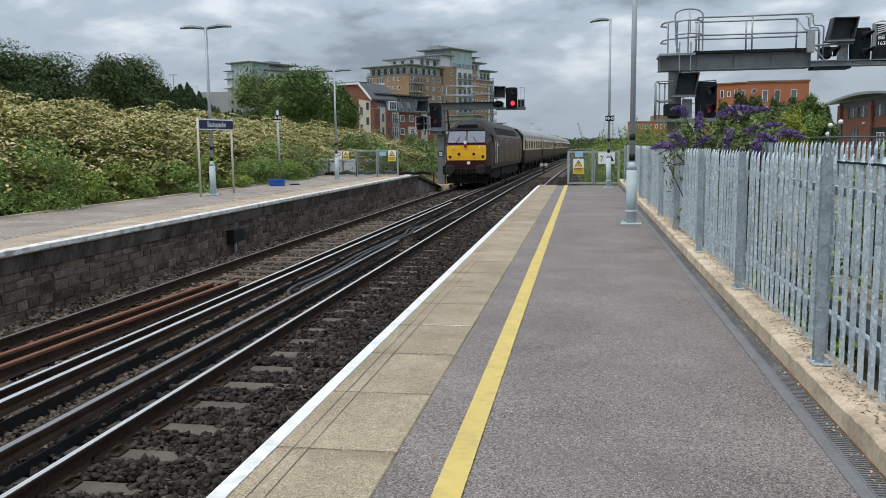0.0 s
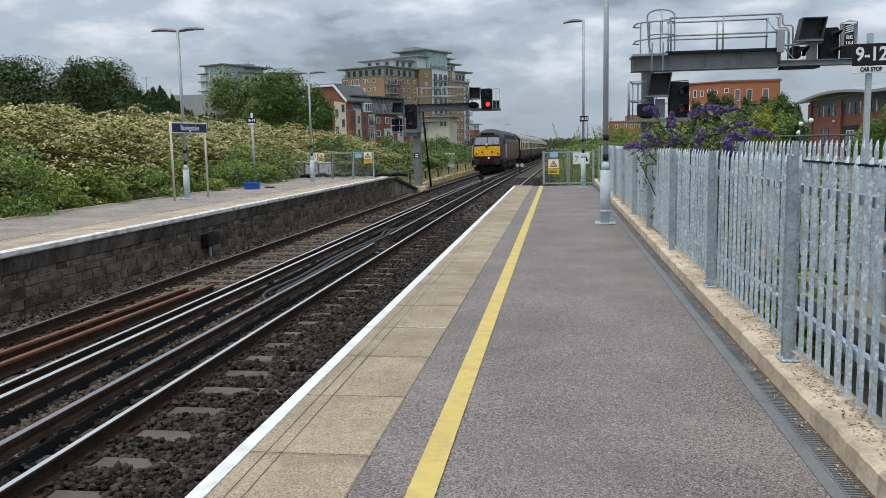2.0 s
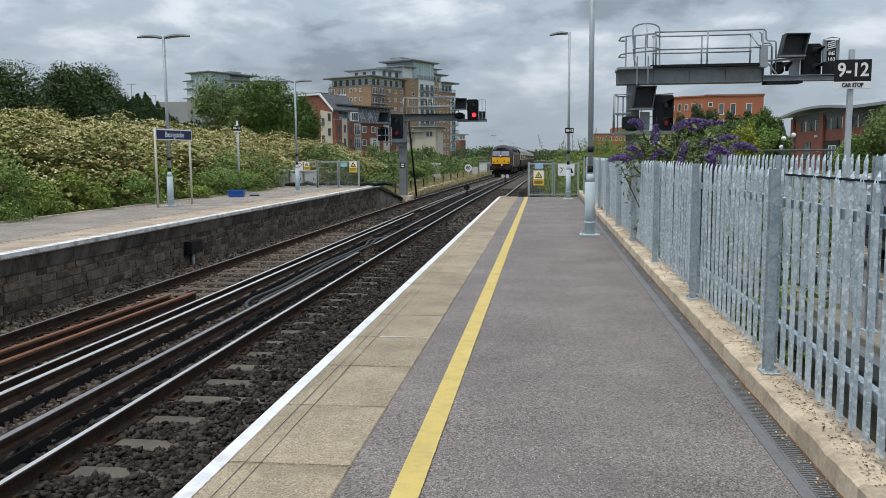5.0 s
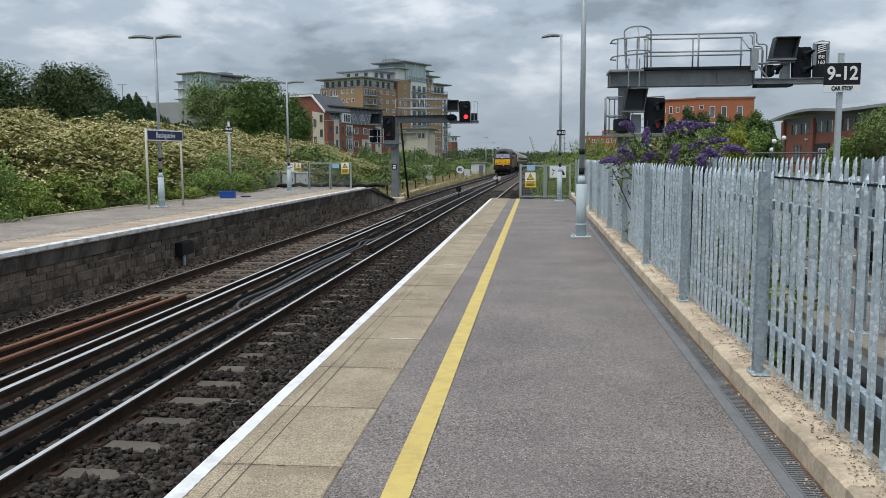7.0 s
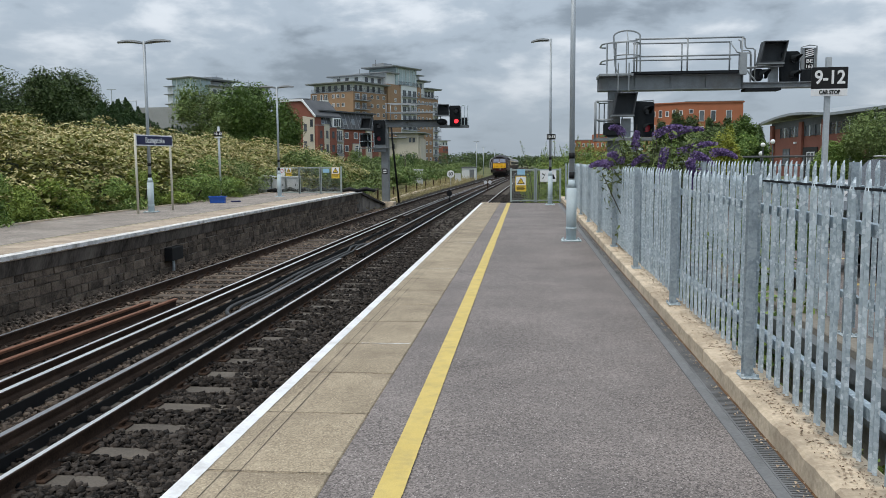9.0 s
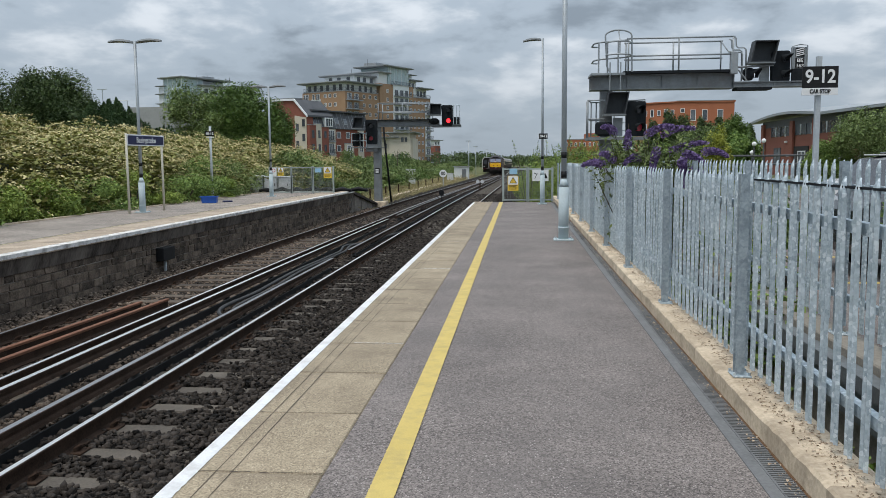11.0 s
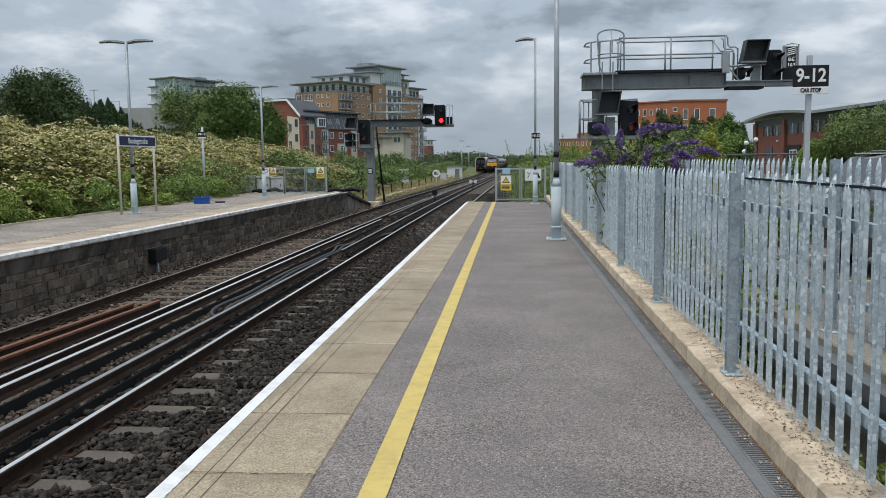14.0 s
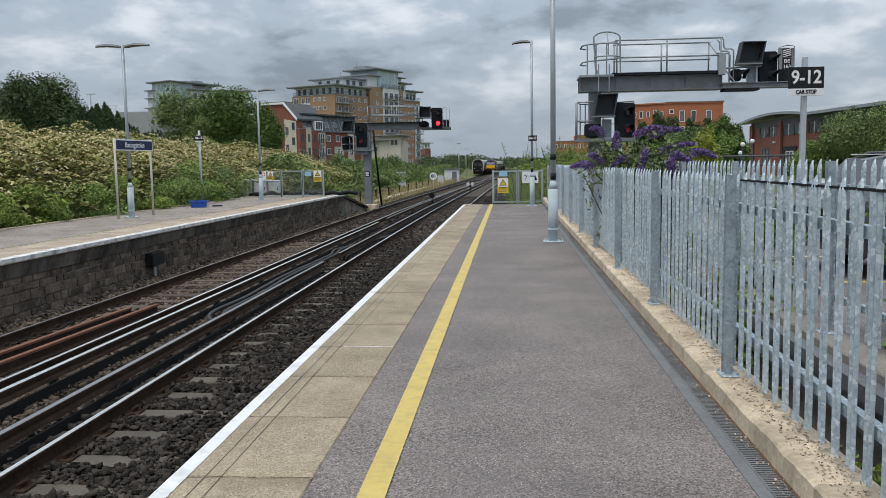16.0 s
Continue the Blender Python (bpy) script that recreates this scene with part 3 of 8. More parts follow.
        part("kerb_block", bm, M["kerb"], host, at=(0, y0, 0))
    # crumbs of stone and old leaves on the upstand and along the drain
    M["litter"] = material("litter", (0.20, 0.14, 0.09), (0.55, 0.45, 0.34), scale=9, fine=60, rough=0.95, bump=0, island=0.7)
    rng = np.random.default_rng(8)
    n = 6000
    y = 2.4 + 24 * rng.random(n) ** 1.6
    x = np.where(rng.random(n) < 0.86, 2.74 + 0.2 * rng.beta(1.6, 1.4, n), 2.64 + 0.06 * rng.random(n))
    z = np.where(x > 2.715, 0.117, 0.002)
    a, w = rng.uniform(0, math.tau, n), rng.uniform(0.004, 0.011, n)
    c = np.stack([x, y, z], 1)
    d = np.stack([np.cos(a), np.sin(a), rng.normal(0, 0.25, n)], 1) * w[:, None]
    e = np.stack([-np.sin(a), np.cos(a), rng.normal(0, 0.25, n)], 1) * (w * rng.uniform(0.3, 0.8, n))[:, None]
    up = np.array([0, 0, 0.004])
    v = np.stack([c - d, c + e + up, c + d, c - e + up], 1).reshape(-1, 3)
    tagged(new("litter", fast_mesh("litter", v, np.arange(4 * n).reshape(-1, 4), M["litter"])), "crumbled stone and old leaves on the concrete upstand", "litter", "", "stuff")


near_pieces()


# ---- palisade fences ----
def pale_mesh(height, name="pale"):
    """A W-section steel pale with a bent, pointed top; it stands in the y-z plane."""
    bm = bmesh.new()
    sec = [(-0.031, 0.011), (-0.019, 0.0), (-0.007, 0.008), (0.007, 0.008), (0.019, 0.0), (0.031, 0.011)]
    levels = [(0.0, 1.0, 0.0), (height - 0.075, 1.0, 0.0), (height - 0.05, 0.86, 0.003), (height - 0.024, 0.52, 0.010), (height, 0.10, 0.022)]
    front, back = [], []
    for z, k, out in levels:
        front.append([bm.verts.new((x * k + out, y * k + 0.016 * (1 - k), z)) for y, x in sec])
        back.append([bm.verts.new((x * k + out + 0.004, y * k + 0.016 * (1 - k), z)) for y, x in sec])
    for sheet in (front, back):
        for a, b in zip(sheet, sheet[1:]):
            for i in range(5):
                bm.faces.new((a[i], a[i + 1], b[i + 1], b[i]))
    for a, b, c, d in zip(front, front[1:], back, back[1:]):
        bm.faces.new((a[0], b[0], d[0], c[0]))
        bm.faces.new((a[-1], b[-1], d[-1], c[-1]))
    return mesh_of(bm, name, M["galvanised"])


def palisade(x, ys, z0, top, label, pale_x, rail_x, tilt=0.0, plates=True):
    f = thing("palisade_fence", (x, ys[0], z0), label, "fence", "palisade fences")
    bm = bmesh.new()
    h = top - z0
    # rolled steel joist, its web across the fence
    prism(bm, [(-0.026, -0.030), (0.026, -0.030), (0.026, -0.024), (0.004, -0.020), (0.004, 0.020), (0.026, 0.024), (0.026, 0.030), (-0.026, 0.030), (-0.026, 0.024), (-0.004, 0.020),
               (-0.004, -0.020), (-0.026, -0.024)], "z", 0, h)
    post = mesh_of(bm, "post", M["galvanised_shaded"])
    bm = bmesh.new()
    box(bm, -0.045, 0.06, -0.07, 0.07, 0.0, 0.010, bevel=0.003)
    for sx in (-0.036, 0.048):
        for sy in (-0.052, 0.052):
            tube(bm, [(sx, sy, 0.01), (sx, sy, 0.026)], 0.008, 6)
    plate = mesh_of(bm, "base_plate", M["galvanised"])
    for y in ys:
        p = part("post", post, None, f, at=(0, y - ys[0], 0))
        if plates:
            part("base_plate", plate, None, p, at=(0, 0, 0))
    pale = pale_mesh(h - 0.035)
    rnd = random.Random(int(x * 100))
    for a, b in zip(ys, ys[1:]):
        n = round((b - a) / 0.1545)
        for i in range(n):
            y = a + (b - a) * (i + 0.5) / n
            part("pale", pale, None, f, at=pose(pale_x - x, y - ys[0] + rnd.uniform(-0.004, 0.004), 0.045 + rnd.uniform(-0.006, 0.006), rnd.uniform(-0.35, 0.35), rnd.uniform(-0.3, 0.3),
                                                rnd.uniform(-2, 2)))
        for z in (0.22, h - 0.22):
            bm = bmesh.new()
            box(bm, rail_x - x, rail_x - x + 0.005, a - ys[0], b - ys[0], z, z + 0.045)
            box(bm, rail_x - x, rail_x - x + 0.04, a - ys[0], b - ys[0], z + 0.045, z + 0.05)
            part("rail", bm, M["galvanised"], f)
    return f


FENCE_Y = [4.86 + 2.465 * k for k in range(-3, 10)]
near_fence = palisade(2.80, FENCE_Y, 0.117, 1.295, "galvanised steel palisade fence bolted to a concrete upstand", 2.848, 2.878)
# slim dark bar that runs behind the pale tops of the nearest bays
bm = bmesh.new()
box(bm, 0.052, 0.085, 0.0, 7.39, 1.142, 1.152)
part("top_bar", bm, M["signal_black"], near_fence, "thin dark flat bar")
back_fence = palisade(3.84, [6.15 + 2.5 * k for k in range(-2, 4)], 0.10, 1.36, "galvanised steel palisade fence behind a trench", 3.90, 3.93)


def trench():
    bm = bmesh.new()
    box(bm, 3.72, 3.97, -12, 14.2, -1.4, 0.10, bevel=0.01)
    M["concrete_old"] = material("concrete_old", (0.14, 0.125, 0.105), (0.36, 0.33, 0.28), scale=3, fine=40, rough=0.92, bump=0.4, stain=(0.10, 0.085, 0.07), stain_scale=1.5, stain_amount=0.7)
    structure("wall_trench", bm, M["concrete_old"], "stained concrete wall beyond the trench")
    bm = bmesh.new()
    box(bm, 3.60, 3.715, -12, 14.2, -0.06, 0.04)
    box(bm, 3.655, 3.665, -12, 14.2, -0.3, -0.06)
    tagged(part("steel_beam", bm, M["gantry_grey"]), "grey steel beam along a concrete wall", "beam")
    bm = bmesh.new()
    box(bm, 3.97, 60, -14, 34, -0.06, -0.03)
    structure("pavement_car_park", bm, M["tarmac"], "grey tarmac car park behind the fences")
    for k in range(6):
        bm = bmesh.new()
        box(bm, 5.2, 9.6, 4.5 + k * 2.5, 4.62 + k * 2.5, -0.026, -0.024)
        structure("line_bay", bm, M["yellow_paint"], "yellow parking bay line")


trench()


# ---- lamps on the near platform ----
M["lantern"] = material("lantern", (0.10, 0.11, 0.115), (0.19, 0.205, 0.215), rough=0.5, bump=0.03)
def platform_lamp(x, y, height, heads, label, group="platform lamps", scale=1.0, cone=1.0):
    t = thing("platform_lamp", (x, y, 0), label, "lamp post", group)
    s = scale
    bm = bmesh.new()
    box(bm, -0.17 * s, 0.17 * s, -0.17 * s, 0.17 * s, 0, 0.02, bevel=0.004)
    for sx in (-0.13, 0.13):
        for sy in (-0.13, 0.13):
            tube(bm, [(sx * s, sy * s, 0.02), (sx * s, sy * s, 0.045)], 0.016, 6)
    part("base_plate", bm, M["post_paint"], t, "bolted steel plate")
    r, r2 = 0.088 * s, 0.047 * s
    bm = bmesh.new()
    tube(bm, [(0, 0, 0.02), (0, 0, 0.92 * cone)], r, 20)
    tube(bm, [(0, 0, 0.92 * cone), (0, 0, 1.06 * cone)], [r, r2], 20)
    col = part("column_base", bm, M["post_paint"], t, "pale blue-grey painted column base")
    bm = bmesh.new()
    tube(bm, [(0, 0, 0.2 * cone), (0, 0, 0.235 * cone)], r * 1.1, 20)
    part("collar", bm, M["post_paint"], col)
    bm = bmesh.new()
    tube(bm, [(0, 0, 1.05 * cone), (0, 0, height)], [r2, r2 * 0.85], 16)
    part("pole", bm, M["lamp_pole"], t)
    for a, b in ((1.08, 1.19), (1.42, 1.52)):
        bm = bmesh.new()
        tube(bm, [(0, 0, a * cone), (0, 0, b * cone)], r2 * 1.06, 16)
        part("band", bm, M["black"], t, "black painted band")
    for side, length, tip in heads:
        bm = bmesh.new()
        n = 8
        rows = []
        for i in range(n):
            k = i / (n - 1)
            w = 0.05 + 0.09 * math.sin(math.pi * min(1, 0.15 + k * 0.85)) if i else 0.035
            xx, zz = side * (0.05 + length * k), height - 0.06 + tip * k + 0.05 * math.sin(math.pi * k) * (0.6)
            th = 0.028 + 0.03 * math.sin(math.pi * (0.2 + 0.7 * k))
            rows.append([bm.verts.new(p) for p in ((xx, -w, zz), (xx, -w * 0.5, zz + th), (xx, w * 0.5, zz + th), (xx, w, zz), (xx, w * 0.6, zz - th * 0.4), (xx, -w * 0.6, zz - th * 0.4))])
        for a, b in zip(rows, rows[1:]):
            for j in range(6):
                bm.faces.new((a[j], a[(j + 1) % 6], b[(j + 1) % 6], b[j]))
        bm.faces.new(rows[0])
        bm.faces.new(rows[-1][::-1])
        part("lamp_head", bm, M["lantern"], t, "slim dark grey lantern")
    return t


M["sign_white"] = material("sign_white", (0.66, 0.68, 0.69), (0.80, 0.81, 0.82), rough=0.5, bump=0.02)
M["sign_blue"] = material("sign_blue", (0.008, 0.012, 0.06), (0.014, 0.02, 0.085), rough=0.45, bump=0.02)
M["sign_yellow"] = material("sign_yellow", (0.70, 0.47, 0.04), (0.80, 0.56, 0.07), rough=0.5, bump=0.02)
M["sign_sky"] = material("sign_sky", (0.24, 0.45, 0.62), (0.33, 0.55, 0.72), rough=0.5, bump=0.02)
M["mesh_wire"] = material("mesh_wire", (0.16, 0.19, 0.17), (0.28, 0.32, 0.30), rough=0.6, metal=0.4, bump=0.05)
M["gate_frame"] = material("gate_frame", (0.27, 0.32, 0.31), (0.40, 0.45, 0.44), rough=0.55, metal=0.3, bump=0.08)

platform_lamp(2.29, 14.34, 5.15, [(-1, 0.62, 0.02)], "tall grey lamp post with black bands on a thick pale base")
platform_lamp(2.26, 26.1, 5.14, [(-1, 0.56, -0.04)], "tall grey lamp post by the platform-end gate", scale=0.86)


def number_plate_sign(parent, text, at, w, h, size, sub=None):
    """A black plate with white characters."""
    bm = bmesh.new()
    box(bm, -w / 2, w / 2, -0.008, 0.008, -h / 2, h / 2, bevel=0.003)
    p = part("plate", bm, M["black"], parent, "black sign with white characters", at=at)
    letters(text, size, M["sign_white"], p, (0, -0.011, 0.0), width=w * 0.84, bold=0.004)
    if sub:
        bm = bmesh.new()
        box(bm, -w / 2, w / 2, -0.009, 0.007, -h / 2 - 0.075, -h / 2 - 0.002, bevel=0.002)
        s = part("caption_strip", bm, M["sign_white"], parent, "white strip with black capitals", at=at)
        letters(sub, 0.058, M["black"], s, (0, -0.012, -h / 2 - 0.038), width=w * 0.58, bold=0.002)
    return p


t = thing("car_stop_marker", (2.26, 26.03, 0), "black and white car-stop number sign clamped to a lamp post", "sign")
number_plate_sign(t, "10-12", (0.02, 0, 2.13), 0.27, 0.17, 0.11)
bm = bmesh.new()
box(bm, -0.03, 0.03, 0.0, 0.07, 2.09, 2.17)
part("clamp", bm, M["gantry_grey"], t)

t = thing("car_stop_sign", (4.62, 9.0, -0.03), "black 9-12 car stop sign on a tall grey post", "sign")
bm = bmesh.new()
tube(bm, [(0, 0, 0), (0, 0, 2.46)], 0.035, 4)
part("post", bm, M["grey_pole"], t)
number_plate_sign(t, "9-12", (0.0, -0.05, 2.245), 0.36, 0.22, 0.19, "CAR STOP")


# ---- gates at the platform end ----
def warning_sign(parent, at, w=0.24, h=0.34):
    bm = bmesh.new()
    box(bm, -w / 2, w / 2, -0.006, 0.006, -h / 2, h / 2, bevel=0.002)
    s = part("warning_sign", bm, M["sign_yellow"], parent, "yellow warning sign with a black triangle", at=at)
    bm = bmesh.new()
    box(bm, -w * 0.46, w * 0.46, -0.009, -0.006, -h * 0.08, h * 0.47)
    part("field", bm, M["sign_white"], s)
    for k, m in ((1.0, M["black"]), (0.72, M["sign_yellow"])):
        bm = bmesh.new()
        c, r = h * 0.165, h * 0.27 * k
        d = -0.011 - (1 - k) * 0.01
        prism(bm, [(-r * 0.95, c - r * 0.62), (r * 0.95, c - r * 0.62), (0, c + r)], "y", d, d + 0.002)
        part("triangle", bm, m, s)
    bm = bmesh.new()
    prism(bm, [(-0.012, h * 0.11), (0.0, h * 0.11), (0.012, h * 0.28), (-0.008, h * 0.28)], "y", -0.018, -0.015)
    part("bolt_mark", bm, M["black"], s)
    for k in range(4):
        bm = bmesh.new()
        box(bm, -w * 0.4, w * (0.4 - 0.1 * (k % 2)), -0.009, -0.006, -h * (0.16 + 0.08 * k), -h * (0.125 + 0.08 * k))
        part("text_bar", bm, M["black"], s)


def mesh_gate(place, width, height, label, name="mesh_gate", cell=0.05):
    t = thing(name, place, label, "gate", "mesh gates")
    for x in (0.0, width):
        bm = bmesh.new()
        box(bm, x - 0.035, x + 0.035, -0.035, 0.035, 0, height, bevel=0.006)
        part("post", bm, M["gate_frame"], t)
    for z in (0.06, height - 0.05):
        bm = bmesh.new()
        box(bm, 0.035, width - 0.035, -0.022, 0.022, z - 0.025, z + 0.025, bevel=0.004)
        part("frame_bar", bm, M["gate_frame"], t)
    bm = bmesh.new()
    n = int((width - 0.07) / cell)
    for i in range(1, n):
        x = 0.035 + (width - 0.07) * i / n
        box(bm, x - 0.0025, x + 0.0025, -0.003, 0.003, 0.08, height - 0.07)
    n = int((height - 0.15) / cell)
    for i in range(1, n):
        z = 0.08 + (height - 0.15) * i / n
        box(bm, 0.035, width - 0.035, -0.0025, 0.0025, z - 0.0025, z + 0.0025)
    part("wire_mesh", bm, M["mesh_wire"], t, "grey-green welded wire mesh")
    return t


g = mesh_gate(pose(1.0, 27.75, 0), 0.80, 1.14, "grey steel mesh gate at the platform end with warning signs")
warning_sign(g, (0.33, -0.05, 0.62), 0.36, 0.50)
bm = bmesh.new()
box(bm, -0.13, 0.13, -0.006, 0.006, -0.09, 0.09, bevel=0.002)
part("notice", bm, M["sign_sky"], g, "pale blue notice", at=(0.34, -0.05, 1.02))
g = mesh_gate(pose(1.84, 27.75, 0), 0.80, 1.14, "grey steel mesh panel at the platform end with a white sign")
bm = bmesh.new()
box(bm, -0.27, 0.27, -0.006, 0.006, -0.19, 0.19, bevel=0.002)
s = part("prohibition_sign", bm, M["sign_white"], g, "white sign with black pictograms", at=(0.40, -0.05, 0.88))
bm = bmesh.new()
prism(bm, [(-0.2, -0.1), (-0.1, 0.08), (-0.08, 0.1), (-0.17, -0.1)], "y", -0.009, -0.007)
prism(bm, [(-0.2, 0.06), (-0.12, 0.02), (-0.12, 0.04), (-0.19, 0.1)], "y", -0.009, -0.007)
prism(bm, [(0.08, -0.1), (0.24, -0.1), (0.16, 0.08)], "y", -0.009, -0.007)
part("pictogram", bm, M["black"], s)
# black anti-trespass panels past the platform end
bm = bmesh.new()
box(bm, 0.2, 3.0, 27.402, 28.5, -1.3, -0.08)
structure("platform_step", bm, M["soot"], "dark low step past the platform end")
for k in range(2):
    t = thing("anti_trespass_panel", (0.22 + 0.62 * k, 27.45, -0.08), "black spiked anti-trespass panel at the platform end", "panel", "anti-trespass panels")
    bm = bmesh.new()
    box(bm, 0, 0.6, 0, 0.9, 0, 0.05)
    part("base", bm, M["black"], t)
    bm = bmesh.new()
    for i in range(6):
        for j in range(6):
            prism(bm, [(0.03 + 0.095 * i, 0.05), (0.10 + 0.095 * i, 0.05), (0.065 + 0.095 * i, 0.13)], "y", 0.03 + j * 0.15, 0.1 + j * 0.15)
    part("teeth", bm, M["black"], t)


# ---- far platform: its things ----
M["yellow_faded"] = material("yellow_faded", (0.40, 0.34, 0.22), (0.58, 0.50, 0.34), rough=0.8, bump=0.1)


def far_pieces():
    host = bpy.data.objects["platform_far"]
    # coping
    bm = bmesh.new()
    box(bm, -7.40, -6.33, 0.004, 0.896, -0.085, 0.0, bevel=0.008)
    slab = mesh_of(bm, "coping_slab", M["coping_old"])
    for k in range(58):
        y = -13.2 + 0.9 * k
        if y < 38.2:
            part("coping_slab", slab, None, host, at=pose(0, y, 0.0008 * noise.noise((y, 9, 0)), 0, 0, 0))
    bm = bmesh.new()
    rows = []
    for i in range(700):
        yy = -13 + 51.8 * i / 699
        w = 0.21 + 0.02 * noise.noise((2, yy * 2.2, 5)) + 0.012 * noise.noise((8, yy * 9, 5))
        d = -0.062 + 0.018 * noise.noise((3, yy * 3, 5)) + 0.014 * noise.noise((5, yy * 14, 5))
        rows.append([bm.verts.new(p) for p in ((-6.325, yy, d), (-6.325, yy, 0.0045), (-6.33 - w, yy, 0.0045))])
    for a, b in zip(rows, rows[1:]):
        for j in (0, 1):
            bm.faces.new((a[j], a[j + 1], b[j + 1], b[j]))
    structure("line_white_far", bm, M["white_flaky"], "worn white paint on the opposite platform edge")
    bm = bmesh.new()
    box(bm, -7.50, -7.445, -13, 38.6, -0.003, 0.0012)
    structure("line_yellow_far", bm, M["yellow_faded"], "faded yellow line on the opposite platform")
    bm = bmesh.new()
    box(bm, -7.54, -7.515, -13, 38.6, -0.003, 0.0008)
    structure("joint_far", bm, M["soot"], "dark tarred joint on the opposite platform")
    # projecting sooty course under the coping, stepped outwards
    bm = bmesh.new()
    prism(bm, [(-6.50, -0.34), (-6.44, -0.34), (-6.40, -0.2), (-6.375, -0.085), (-6.50, -0.085)], "y", -13, 38.9)
    part("corbel_course", bm, M["corbel"], host, "sooty projecting stone course")
    # sloping coping of the ramp
    bm = bmesh.new()
    prism(bm, [(38.9, -0.14), (45.6, -1.03), (45.6, -0.93), (38.9, -0.004)], "x", -7.0, -6.37)
    part("ramp_coping", bm, M["soot"], host, "dark ramp slope")
    bm = bmesh.new()
    prism(bm, [(38.9, -0.012), (45.6, -0.93), (45.6, -0.92), (38.9, -0.002)], "x", -10.3, -7.0)
    part("ramp_surface", bm, M["tarmac_old"], host)
    # stones of the wall, in courses
    rnd = random.Random(11)
    meshes = []
    for w, h in [(a, b) for a in (0.24, 0.33, 0.42, 0.52) for b in (0.155, 0.125, 0.215, 0.175, 0.13)]:
        for v in range(2):
            bm = bmesh.new()
            box(bm, 0, 0.020 + 0.022 * rnd.random(), 0.008, w - 0.008, 0.007, h - 0.007, bevel=0.010)
            for vt in bm.verts:
                vt.co += Vector((rnd.uniform(-0.006, 0.006), rnd.uniform(-0.006, 0.006), rnd.uniform(-0.006, 0.006)))
            meshes.append((w, h, mesh_of(bm, "stone", M["wall_stone"])))
    z = -1.14
    for tall in (0.215, 0.155, 0.175, 0.125, 0.13):
        y = 8.6 + rnd.uniform(-0.3, 0.3)
        while y < 38.2:
            w, _, me = rnd.choice([m for m in meshes if m[1] == tall])
            part("stone", me, None, host, at=(-6.492, y, z))
            y += w
        z += tall


far_pieces()

platform_lamp(-9.22, 22.6, 4.82, [(-1, 0.72, 0.03), (1, 0.72, 0.03)], "grey double-headed lamp post on the opposite platform", cone=0.93)
platform_lamp(-8.61, 33.0, 4.47, [(-1, 0.66, 0.03), (1, 0.66, 0.03)], "grey double-headed lamp post near mesh gates", scale=0.95)


def name_sign():
    turn = pose(-9.28, 21.92, 0, 0, 0, math.degrees(math.atan2(1.67, 0.26)))
    t = thing("station_name_sign", turn, "dark blue station name sign with white border on two cream posts", "sign")
    L = 1.69
    for x in (0.0, L):
        bm = bmesh.new()
        tube(bm, [(x, 0, 0), (x, 0, 2.23)], 0.032, 12)
        part("post", bm, M["cream_pole"], t)
    bm = bmesh.new()
    box(bm, -0.04, L + 0.04, -0.06, -0.035, 1.89, 2.20, bevel=0.004)
    f = part("frame", bm, M["sign_white"], t, "white sign frame")
    bm = bmesh.new()
    box(bm, -0.01, L + 0.01, -0.064, -0.0605, 1.92, 2.17)
    b = part("panel", bm, M["sign_blue"], t, "dark blue panel")
    letters("Basingstoke", 0.215, M["sign_white"], b, (L / 2, -0.068, 2.045), width=0.92, bold=0.003)


name_sign()

t = thing("car_stop_sign", (-10.2, 30.6, 0), "black 10-12 car stop sign on a thin grey post", "sign")
bm = bmesh.new()
tube(bm, [(0, 0, 0), (0, 0, 2.78)], 0.045, 10)
part("post", bm, M["grey_pole"], t)
number_plate_sign(t, "10-12", (0.0, -0.06, 2.50), 0.34, 0.19, 0.13)
bm = bmesh.new()
box(bm, -0.15, 0.15, -0.066, -0.05, 2.345, 2.385)
part("caption_strip", bm, M["sign_white"], t)


